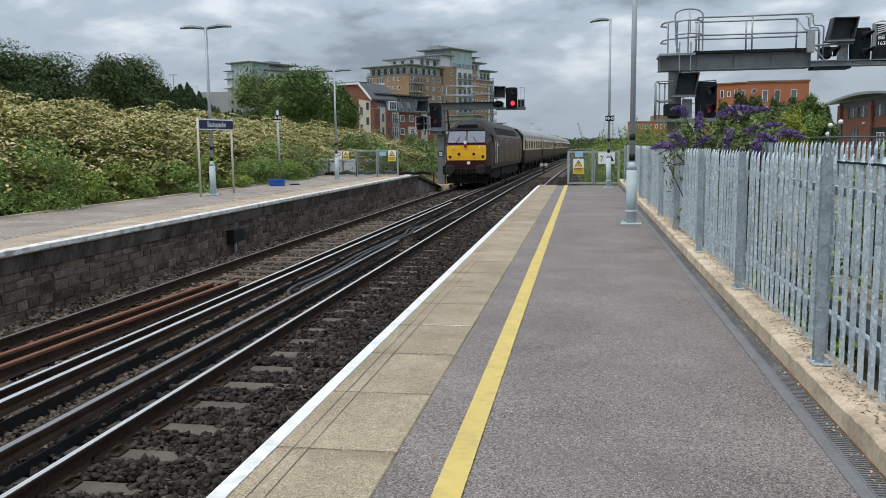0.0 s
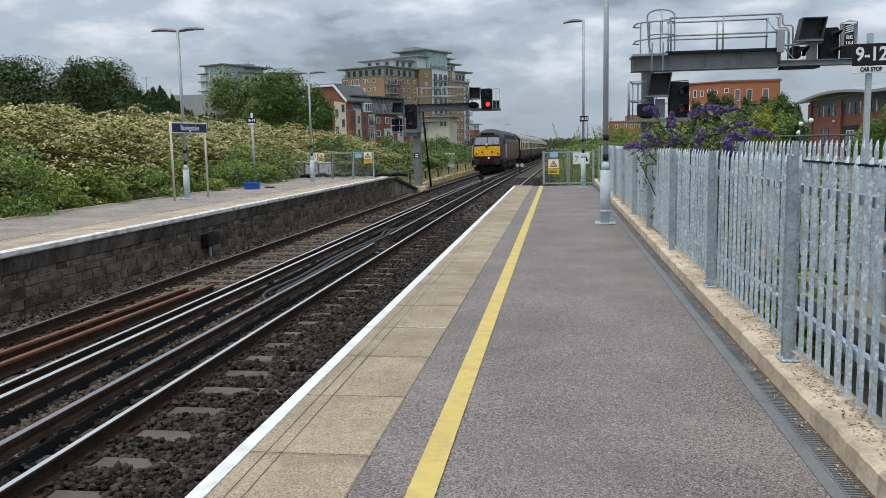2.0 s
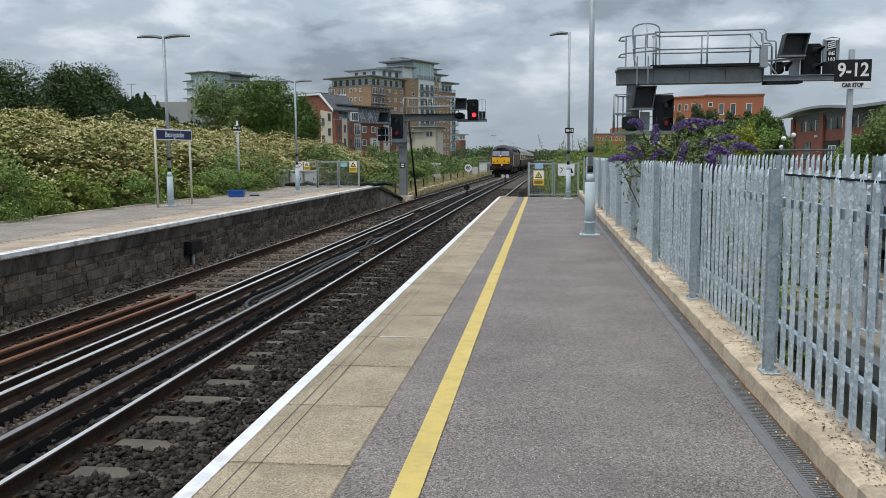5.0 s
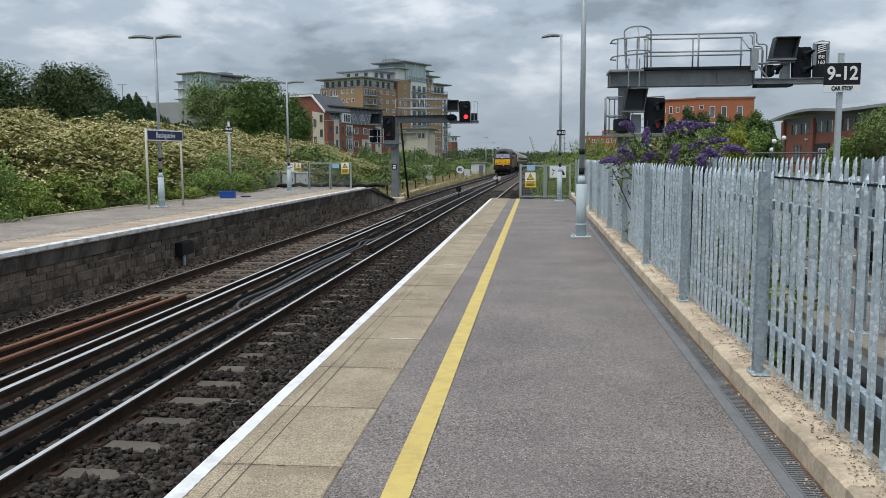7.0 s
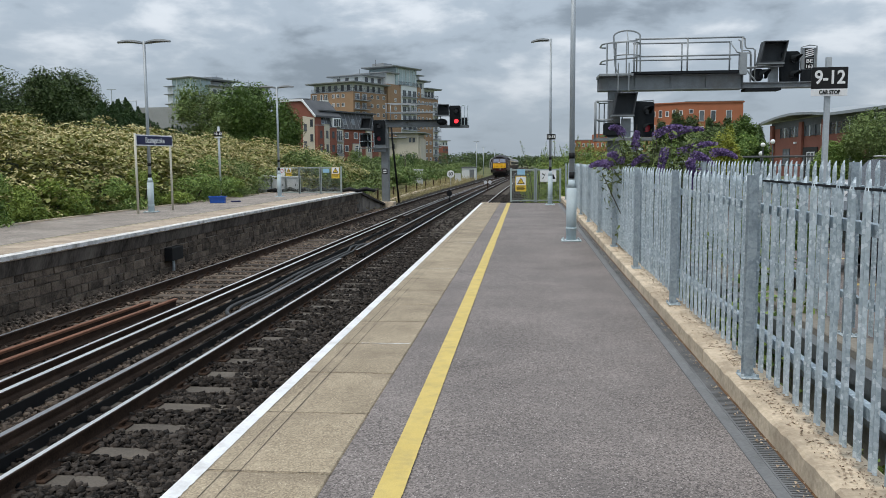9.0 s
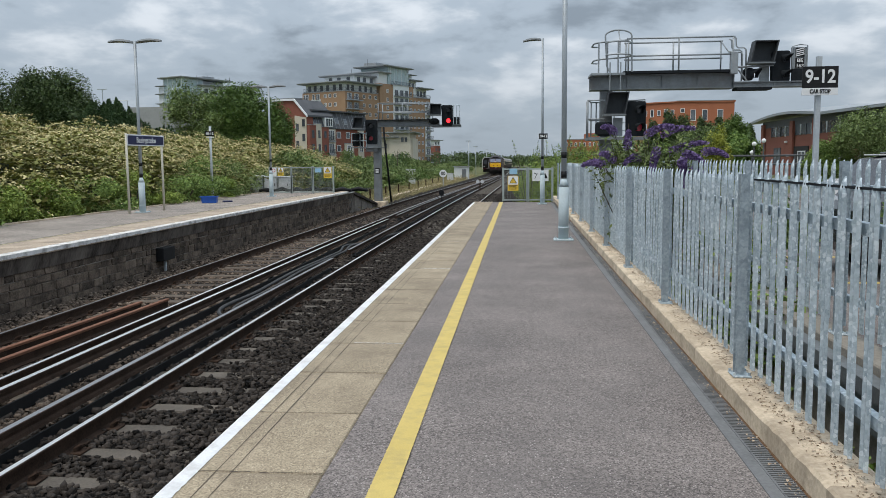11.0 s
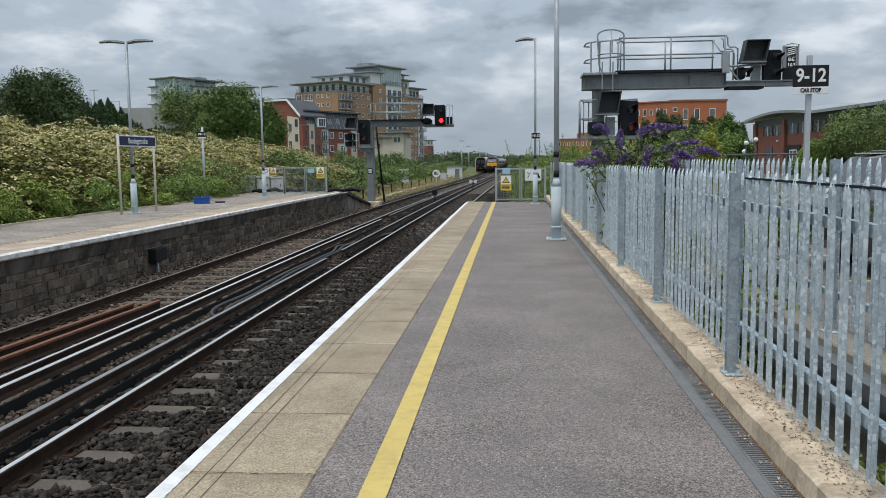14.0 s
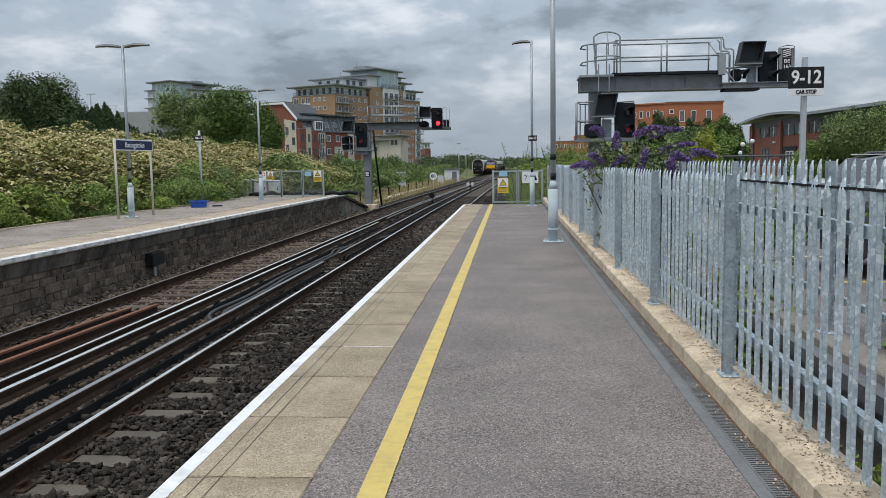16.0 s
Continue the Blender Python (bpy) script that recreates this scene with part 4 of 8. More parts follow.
def grit_crate():
    M["blue_plastic"] = material("blue_plastic", (0.01, 0.07, 0.36), (0.02, 0.11, 0.46), rough=0.45, bump=0.03)
    t = thing("storage_crate", pose(-9.28, 27.9, 0, 0, 0, 12), "bright blue plastic crate on the platform", "crate")
    bm = bmesh.new()
    n = [(-0.27, -0.18), (0.27, -0.18), (0.27, 0.18), (-0.27, 0.18)]
    lo = [bm.verts.new((x * 0.9, y * 0.9, 0)) for x, y in n]
    hi = [bm.verts.new((x, y, 0.23)) for x, y in n]
    inn = [bm.verts.new((x * 0.93, y * 0.9, 0.23)) for x, y in n]
    bot = [bm.verts.new((x * 0.85, y * 0.82, 0.03)) for x, y in n]
    for a, b in ((lo, hi), (hi, inn), (inn, bot)):
        for i in range(4):
            bm.faces.new((a[i], a[(i + 1) % 4], b[(i + 1) % 4], b[i]))
    bm.faces.new(lo)
    bm.faces.new(bot)
    part("tub", bm, M["blue_plastic"], t)
    bm = bmesh.new()
    for x0, x1, y0, y1 in ((-0.3, 0.3, -0.21, -0.18), (-0.3, 0.3, 0.18, 0.21), (-0.3, -0.27, -0.18, 0.18), (0.27, 0.3, -0.18, 0.18)):
        box(bm, x0, x1, y0, y1, 0.2, 0.235)
    part("rim", bm, M["blue_plastic"], t)
    t = thing("scrap_lid", pose(-8.85, 28.5, 0, 0, 0, 25), "flat dark blue plastic lid lying on the platform", "lid")
    bm = bmesh.new()
    box(bm, -0.17, 0.17, -0.12, 0.12, 0, 0.05, bevel=0.015)
    part("lid", bm, M["sign_blue"], t)


grit_crate()

g = mesh_gate(pose(-8.62, 36.1, 0), 0.95, 1.2, "grey steel mesh panel on the opposite platform end")
g = mesh_gate(pose(-7.64, 36.1, 0), 0.92, 1.2, "grey steel mesh gate with a yellow warning sign")
warning_sign(g, (0.68, -0.05, 0.93), 0.36, 0.50)
bm = bmesh.new()
box(bm, -0.15, 0.15, -0.006, 0.006, -0.09, 0.09)
part("notice", bm, M["sign_sky"], g, "pale blue notice", at=(0.25, -0.05, 1.02))
g = mesh_gate(pose(-9.62, 36.1, 0), 0.98, 1.2, "grey steel mesh panel with small safety signs")
warning_sign(g, (0.52, -0.05, 0.98), 0.26, 0.36)
bm = bmesh.new()
box(bm, -0.13, 0.13, -0.006, 0.006, -0.18, 0.18)
s = part("prohibition_sign", bm, M["sign_white"], g, "white sign with a red ring", at=(0.2, -0.05, 0.98))
M["sign_red"] = material("sign_red", (0.42, 0.02, 0.02), (0.55, 0.03, 0.03), rough=0.5, bump=0.02)
bm = bmesh.new()
bmesh.ops.create_cone(bm, cap_ends=True, segments=18, radius1=0.085, radius2=0.085, depth=0.004, matrix=Matrix.Translation((0, -0.009, 0.05)) @ Matrix.Rotation(radians(90), 4, "X"))
part("ring", bm, M["sign_red"], s)
bm = bmesh.new()
bmesh.ops.create_cone(bm, cap_ends=True, segments=18, radius1=0.06, radius2=0.06, depth=0.004, matrix=Matrix.Translation((0, -0.012, 0.05)) @ Matrix.Rotation(radians(90), 4, "X"))
part("ring_field", bm, M["sign_white"], s)


def cabinets():
    M["cabinet_grey"] = material("cabinet_grey", (0.42, 0.44, 0.45), (0.62, 0.64, 0.65), rough=0.55, metal=0.2, bump=0.05, spread=0.15)
    for k, (x, y, w, h) in enumerate(((-11.0, 38.6, 0.62, 0.78), (-10.3, 38.6, 0.62, 0.74), (-9.62, 38.6, 0.55, 0.72))):
        t = thing("equipment_cabinet", (x, y, -0.05), "grey metal lineside equipment cabinet", "cabinet", "equipment cabinets")
        bm = bmesh.new()
        box(bm, -w / 2, w / 2, -0.25, 0.25, 0, h, bevel=0.015)
        part("body", bm, M["cabinet_grey"], t)
        bm = bmesh.new()
        box(bm, -w / 2 - 0.03, w / 2 + 0.03, -0.29, 0.29, h, h + 0.05, bevel=0.012)
        part("lid", bm, M["cabinet_grey"], t)
        bm = bmesh.new()
        box(bm, -w / 2 + 0.05, w / 2 - 0.05, -0.262, -0.25, 0.06, h - 0.05, bevel=0.004)
        d = part("door", bm, M["cabinet_grey"], t)
        bm = bmesh.new()
        box(bm, w / 2 - 0.12, w / 2 - 0.09, -0.285, -0.262, h * 0.45, h * 0.6)
        part("handle", bm, M["black"], d)
    t = thing("rubber_sheet", (-8.0, 37.4, 0), "crumpled black rubber sheeting at the platform end", "sheeting")
    bm = bmesh.new()
    rnd = random.Random(2)
    for k in range(7):
        tube(bm, [(-2.6 + 0.72 * k, rnd.uniform(-0.3, 0.2), 0.07), (-2.2 + 0.72 * k, rnd.uniform(-0.1, 0.2), rnd.uniform(0.1, 0.2)), (-1.75 + 0.72 * k, rnd.uniform(-0.3, 0.2), 0.07)],
             [0.07, 0.1, 0.06], 8)
    part("sheet", bm, M["black"], t)


cabinets()


def wall_box():
    t = thing("wall_box", (-6.43, 17.6, -0.6), "black metal cable box fixed on the platform wall", "junction box")
    bm = bmesh.new()
    box(bm, -0.02, 0.16, -0.30, 0.30, -0.16, 0.13, bevel=0.01)
    part("body", bm, M["black"], t)
    bm = bmesh.new()
    tube(bm, [(0.05, 0.0, -0.16), (0.05, 0.0, -0.5)], 0.035, 8)
    part("conduit", bm, M["grey_pole"], t)


wall_box()


# ---- sleepers, fastenings, insulators ----
def track(name, x0, gain, pitch, first, mat, half, label):
    t = thing(name, (x0, 0, -1.1), label, "railway track", "railway tracks")
    rnd = random.Random(int(-x0 * 10))
    metas = []
    for v in range(4):
        bm = bmesh.new()
        box(bm, -half + rnd.uniform(-0.03, 0.03), half + rnd.uniform(-0.03, 0.03), -0.125, 0.125, -0.13, 0.0, bevel=0.012)
        for vt in bm.verts:
            vt.co += Vector((0, rnd.uniform(-0.008, 0.008), rnd.uniform(-0.004, 0.003)))
        metas.append(mesh_of(bm, "sleeper", M[mat]))
    bm = bmesh.new()
    box(bm, -0.16, 0.16, -0.085, 0.085, 0.0, 0.022, bevel=0.006)
    for s in (-1, 1):
        box(bm, s * 0.09 - 0.018, s * 0.09 + 0.018, -0.05, 0.05, 0.02, 0.055, bevel=0.006)
        tube(bm, [(s * 0.085, -0.045, 0.05), (s * 0.125, -0.03, 0.075), (s * 0.13, 0.02, 0.07), (s * 0.09, 0.045, 0.055)], 0.013, 6)
    chair = mesh_of(bm, "chair", M["rail_side"])
    y = first - pitch * int((first + 9) / pitch)
    top = -1.075
    while y < 62:
        c = line_at(x0, y, gain, top)
        s = part("sleeper", metas[rnd.randrange(4)], None, t, at=pose(c.x - x0, y, c.z + 1.1 + rnd.uniform(-0.006, 0.004), 0, 0, rnd.uniform(-0.6, 0.6)))
        if y < 32:
            for sx in (-0.752, 0.752):
                part("chair", chair, None, s, at=(sx, 0, 0))
        y += pitch
    verts, faces = [], []
    while y < 260:
        c = line_at(x0, y, gain, top)
        b = len(verts)
        for dz in (-0.1, 0.0):
            for dy in (-0.125, 0.125):
                for dx in (-half, half):
                    verts.append((c.x + dx - x0, c.y + dy, c.z + dz + 1.1))
        faces += [tuple(b + i for i in q) for q in ((4, 5, 7, 6), (0, 1, 5, 4), (1, 3, 7, 5), (3, 2, 6, 7), (2, 0, 4, 6))]
        y += pitch
    stuff("sleeper_row", verts, faces, M[mat], "", "", t)


track("railway_track", NEAR_X, NEAR_GAIN, 0.645, 5.86, "sleeper_concrete", 1.25, "railway track on grey concrete sleepers in dark ballast")
track("railway_track", FAR_X, 1.0, 0.66, 6.1, "sleeper", 1.30, "railway track on weathered timber sleepers in brown ballast")


def insulators():
    bm = bmesh.new()
    tube(bm, [(0, 0, 0), (0, 0, 0.03), (0, 0, 0.05), (0, 0, 0.12)], [0.085, 0.085, 0.06, 0.055], 10)
    me = mesh_of(bm, "insulator", M["insulator"])
    for ob in [o for o in scene.collection.objects if o.name.startswith("conductor_rail")]:
        o = ob.location
        x0, gain = o.x, (1.0 if o.x < -3 else NEAR_GAIN)
        last = 31 if x0 < -3 else 18.2
        y = max(3.5, o.y + 0.6)
        stop = last if o.y < 5 else min(o.y + 28, 60)
        while y < stop:
            c = line_at(x0, y, gain, -1.075)
            part("insulator", me, None, ob, "", at=(c.x - o.x, y - o.y, c.z - o.z))
            y += 2.6


insulators()


def shade_strips():
    """Black strips added beside the conductor rails, standing for the rails' shaded sides."""
    for x0, gain, a, b in ((FAR_X + 1.205, 1.0, -14, 30.5), (NEAR_X - 1.205, NEAR_GAIN, -14, 18.0), (NEAR_X - 1.205, NEAR_GAIN, 21, 70)):
        t = thing("guard_board", (x0, max(a, 0), -1.1), "black strip standing for the shaded side of the third rail", "guard board", "guard boards")
        for dx in (0.085,):
            pts = [line_at(x0 + dx, y, gain, -1.08) - Vector((x0, max(a, 0), -1.1)) for y in ys_for(a, b)]
            part("board", sweep(bmesh.new(), [(-0.012, -0.03), (0.012, -0.03), (0.012, 0.10), (-0.012, 0.10)], pts), M["black"], t)


shade_strips()


def spare_rails():
    for x, xe, end in ((-4.62, -4.47, 13.35), (-4.98, -4.80, 13.05)):
        k = (xe - x) / (end - 9.3)
        t = thing("spare_rail", (x, 9.3, -1.07), "rusty brown spare rail lying between the running rails", "rail", "spare rails")
        pts = [(k * (y - 9.3), y - 9.3, 0.16) for y in (-8, 0, 4, 8, 11, end)]
        part("rail_bar", sweep(bmesh.new(), RAIL, pts), M["rail_side"], t)
        part("rail_top", sweep(bmesh.new(), [(-0.037, -0.034), (0.037, -0.034), (0.037, -0.004), (0.027, 0.002), (-0.027, 0.002), (-0.037, -0.004)], pts), M["rust"], t, "rusty rail head")


spare_rails()


def cables():
    M["cable_grey"] = material("cable_grey", (0.022, 0.022, 0.023), (0.060, 0.060, 0.060), rough=0.6, spec=0.3, bump=0.05)
    runs = [[(-2.82, 12.0), (-3.08, 12.25), (-3.30, 12.65), (-3.40, 13.3), (-3.33, 14.7), (-3.40, 17.4), (-3.30, 20.0), (-3.28, 21.6), (-3.42, 23.0), (-3.05, 23.9), (-2.88, 25.4), (-2.5, 27.3)],
            [(-2.83, 12.5), (-3.02, 12.62), (-3.16, 12.95), (-3.20, 13.5), (-3.17, 15.3), (-3.27, 17.6), (-3.17, 20.0), (-3.15, 21.7), (-3.26, 23.1), (-2.9, 24.1), (-2.78, 25.5), (-2.46, 27.4)]]
    for r in runs:
        t = thing("power_cable", (r[0][0], r[0][1], -1.04), "thick grey power cable snaking over the ballast", "cable", "power cables")
        cu = []
        for i in range(len(r) - 1):
            p0, p1, p2, p3 = (Vector(r[max(0, min(len(r) - 1, i + k))]) for k in (-1, 0, 1, 2))
            for s in range(6):
                u = s / 6
                q = 0.5 * ((2 * p1) + (p2 - p0) * u + (2 * p0 - 5 * p1 + 4 * p2 - p3) * u * u + (3 * p1 - p0 - 3 * p2 + p3) * u ** 3)
                cu.append((q.x - r[0][0], q.y - r[0][1], 0.035 + 0.012 * noise.noise((q.y, 1, 1))))
        part("sheath", tube(bmesh.new(), cu, 0.034, 8), M["cable_grey"], t)


cables()


def stones():
    rng = np.random.default_rng(5)
    cube = np.array([(x, y, z) for z in (-1, 1) for y in (-1, 1) for x in (-1, 1)], dtype=float)
    quads = np.array([(4, 5, 7, 6), (0, 1, 5, 4), (1, 3, 7, 5), (3, 2, 6, 7), (2, 0, 4, 6)])

    def heap(name, n, xlo, xhi, ylo, yhi, size, mat, label, height, keep=None, power=1.0, rise=0.0):
        y = ylo + (yhi - ylo) * rng.random(n) ** power
        x = xlo + (xhi - xlo) * rng.random(n)
        if keep is not None:
            k = keep(x, y)
            x, y = x[k], y[k]
        n = len(x)
        b = np.interp(y, BEND_Y, BEND)
        drop = np.array([fall(v) for v in y])
        z = height + drop + rise * np.clip((-5.95 - x) / 0.5, 0, 1) + rng.normal(0, 0.014, n)
        s = size * rng.uniform(0.6, 1.35, n)
        shape = rng.uniform(0.5, 1.05, (n, 1, 3)) * np.array([1.1, 0.8, 0.5])
        v = cube[None] * shape + rng.normal(0, 0.17, (n, 8, 3))
        v *= (s * 0.5)[:, None, None]
        a, t1 = rng.uniform(0, math.tau, n), rng.normal(0, 0.5, n)
        ca, sa, ct, st = np.cos(a), np.sin(a), np.cos(t1), np.sin(t1)
        vx, vy, vz = v[..., 0], v[..., 1], v[..., 2]
        vy, vz = vy * ct[:, None] - vz * st[:, None], vy * st[:, None] + vz * ct[:, None]
        vx, vy = vx * ca[:, None] - vy * sa[:, None], vx * sa[:, None] + vy * ca[:, None]
        v = np.stack([vx + (x + b)[:, None], vy + y[:, None], vz + z[:, None]], -1).reshape(-1, 3)
        q = (quads[None] + 8 * np.arange(n)[:, None, None]).reshape(-1, 4)
        ob = new(name, fast_mesh(name, v, q, M[mat]))
        tagged(ob, label, "ballast", "", "stuff")

    def near_gap(x, y):
        """Stones lie between the near sleepers, and over their middles."""
        ph = (y - 5.86 + 0.3225) % 0.645 - 0.3225
        return (np.abs(ph) > 0.12) | (x > -1.78 + 0.12 * np.sin(y * 9)) & (rng.random(len(x)) < 0.93) | (x < -2.9)

    def far_gap(x, y):
        ph = (y - 6.1 + 0.33) % 0.66 - 0.33
        return (np.abs(ph) > 0.13) | (x < -6.14) | (x > -3.55)
    heap("ballast_near", 44000, -2.95, -0.2, 2.5, 26, 0.054, "ballast", "dark oily crushed stone ballast", -1.075, near_gap, 1.5)
    heap("ballast_middle", 16000, -3.75, -2.85, 3, 32, 0.056, "ballast_middle", "brown-grey crushed stone ballast between tracks", -1.115, None, 1.4)
    heap("ballast_far", 20000, -6.0, -3.7, 4, 34, 0.048, "ballast_brown", "brown crushed stone ballast between timber sleepers", -1.10, far_gap, 1.3)
    heap("ballast_wall", 15000, -6.5, -5.66, 4, 42, 0.060, "ballast_brown", "brown crushed stones heaped against the platform wall", -1.09, None, 1.3, 0.05)
    heap("ballast_distant", 13000, -6.2, 0.9, 26, 62, 0.085, "ballast", "dark crushed stone ballast farther along the line", -1.085, None, 1.2)
    heap("ballast_behind", 3000, -6.0, -0.2, -9, 2.5, 0.058, "ballast", "dark crushed stone ballast between sleepers", -1.085, near_gap)


stones()


# ---- signal gantries ----
M["rail_grey"] = material("rail_grey", (0.20, 0.225, 0.24), (0.36, 0.39, 0.41), scale=6, fine=40, rough=0.5, metal=0.3, bump=0.05)
M["hood_grey"] = material("hood_grey", (0.022, 0.026, 0.03), (0.065, 0.074, 0.082), scale=4, fine=40, spec=0.3, rough=0.6, bump=0.05)
M["lens_dark"] = material("lens_dark", (0.01, 0.01, 0.012), (0.02, 0.02, 0.022), rough=0.12, bump=0)
M["lens_red_dim"] = material("lens_red_dim", (0.28, 0.02, 0.03), (0.40, 0.03, 0.05), rough=0.2, bump=0)
M["lens_red"] = glow("lens_red", (1.0, 0.025, 0.035), 3.2)


def loft(bm, sections):
    """Skin over rings of equal count, closed at both ends."""
    rings = [[bm.verts.new(p) for p in s] for s in sections]
    n = len(rings[0])
    for a, b in zip(rings, rings[1:]):
        for i in range(n):
            bm.faces.new((a[i], a[(i + 1) % n], b[(i + 1) % n], b[i])).smooth = False
    bm.faces.new(rings[0])
    bm.faces.new(rings[-1][::-1])
    return bm


def disc(bm, c, r, depth, seg=18):
    bmesh.ops.create_cone(bm, cap_ends=True, segments=seg, radius1=r, radius2=r, depth=depth, matrix=Matrix.Translation(c) @ Matrix.Rotation(radians(90), 4, "X"))
    return bm


def hood(bm, c, r, length):
    """A visor over a lens, towards -y, longest at its crown."""
    x, y, z = c
    n = 14
    angles = [math.radians(-40 + 260 * i / n) for i in range(n + 1)]
    rows = []
    for rr in (r, r * 0.92):
        rows.append([bm.verts.new((x + rr * math.cos(a), y, z + rr * math.sin(a))) for a in angles])
        rows.append([bm.verts.new((x + rr * math.cos(a), y - length * (0.4 + 0.6 * max(0, math.sin(a))), z + rr * math.sin(a))) for a in angles])
    for a, b in ((0, 1), (2, 3), (1, 3)):
        for i in range(n):
            bm.faces.new((rows[a][i], rows[a][i + 1], rows[b][i + 1], rows[b][i]))
    return bm


def signal_head(parent, x0, x1, z0, z1, y, lenses, label, lit=(), turn=0):
    """A sheet-steel board with chamfered corners; its lenses and visors are turned towards the track."""
    bm = bmesh.new()
    c, k = 0.06, 0.03
    prism(bm, [(x0 + k + c, z0), (x1 - c, z0), (x1, z0 + c), (x1, z1 - c), (x1 - c, z1), (x0 + c, z1), (x0, z1 - c), (x0 + k, z0 + c)], "y", y - 0.03, y + 0.22)
    h = part("signal_head", bm, M["signal_black"], parent, label)
    for i in range(lenses):
        z = z0 + (z1 - z0) * ((i + 0.5) / lenses)
        cx = x0 + (x1 - x0) * (0.5 + 0.12 * (turn > 0))
        r = min(0.125, (x1 - x0) * 0.19)
        m = M[lit[i]] if i < len(lit) else M["lens_dark"]
        place = pose(cx, y - 0.05, z, 0, 0, turn)
        part("lens", disc(bmesh.new(), (0, -0.01, 0), r, 0.05), m, h, at=place)
        part("visor", hood(bmesh.new(), (0, 0, 0), r * 1.15, 0.34), M["signal_black"], h, at=place)


def back_board(parent, x0, x1, z0, z1, y, lean=0.16):
    """An open sheet-steel box that leans to one side, with a pale rim, on a bracket."""
    k, t = lean * (x1 - x0), 0.03
    front = [(x0, z0), (x1 - k, z0), (x1, z1), (x0 + k, z1)]
    inner = [(x0 + t * 1.4, z0 + t), (x1 - k - t, z0 + t), (x1 - t * 1.4, z1 - t), (x0 + k + t, z1 - t)]
    bm = bmesh.new()
    rings = [[bm.verts.new((a, yy, b)) for a, b in q] for q, yy in ((front, y), (front, y - 0.42), (inner, y - 0.42), (inner, y - 0.05))]
    for a, b in zip(rings, rings[1:]):
        for i in range(4):
            bm.faces.new((a[i], a[(i + 1) % 4], b[(i + 1) % 4], b[i]))
    bm.faces.new(rings[0])
    bm.faces.new(rings[-1][::-1])
    part("sighting_hood", bm, M["hood_grey"], parent, "dark sheet-steel hood")
    part("bracket", box(bmesh.new(), x0 - 0.04, x1 - k + 0.02, y - 0.42, y, z0 - 0.05, z0 - 0.004), M["gantry_grey"], parent)


def railing(parent, xs, y, z0, z1, x_end=None):
    for x in xs:
        part("stanchion", tube(bmesh.new(), [(x, y, z0), (x, y, z1)], 0.027, 8), M["rail_grey"], parent)
    for z in (z1, z0 + (z1 - z0) * 0.48):
        part("handrail", tube(bmesh.new(), [(xs[0] - 0.05, y, z), (xs[-1] + 0.05, y, z)], 0.027, 8), M["rail_grey"], parent)


def girder(parent, x0, x1, y, z0, z1, w=0.45):
    bm = bmesh.new()
    box(bm, x0, x1, y - w / 2, y + w / 2, z0, z0 + 0.035)
    box(bm, x0, x1, y - w / 2, y + w / 2, z1 - 0.035, z1)
    box(bm, x0, x1, y - w / 2 + 0.06, y - w / 2 + 0.09, z0 + 0.03, z1 - 0.03)
    box(bm, x0, x1, y + w / 2 - 0.09, y + w / 2 - 0.06, z0 + 0.03, z1 - 0.03)
    part("beam", bm, M["gantry_grey"], parent, "grey steel box beam")
    n = int((x1 - x0) / 1.1)
    for i in range(n + 1):
        x = x0 + 0.05 + (x1 - x0 - 0.1) * i / n
        bm = bmesh.new()
        box(bm, x - 0.008, x + 0.008, y - w / 2 + 0.005, y - w / 2 + 0.062, z0 + 0.035, z1 - 0.035)
        part("stiffener", bm, M["gantry_grey"], parent)


def ladder(parent, x, y, z0, z1, lean=0.0, w=0.34, hoops=()):
    for s in (-1, 1):
        part("stringer", tube(bmesh.new(), [(x + s * w / 2, y, z0), (x + s * w / 2 + lean, y, z1)], 0.02, 8), M["galvanised"], parent)
    k = z0 + 0.2
    while k < z1 - 0.1:
        dx = lean * (k - z0) / (z1 - z0)
        part("rung", tube(bmesh.new(), [(x - w / 2 + dx, y, k), (x + w / 2 + dx, y, k)], 0.012, 6), M["galvanised"], parent)
        k += 0.28
    for z in hoops:
        pts = [(x + 0.52 * math.cos(a) + 0.12, y - 0.42 + 0.42 * math.sin(a), z + 0.03 * math.cos(a)) for a in [math.tau * i / 20 for i in range(21)]]
        part("safety_hoop", tube(bmesh.new(), pts, 0.018, 6), M["galvanised"], parent)


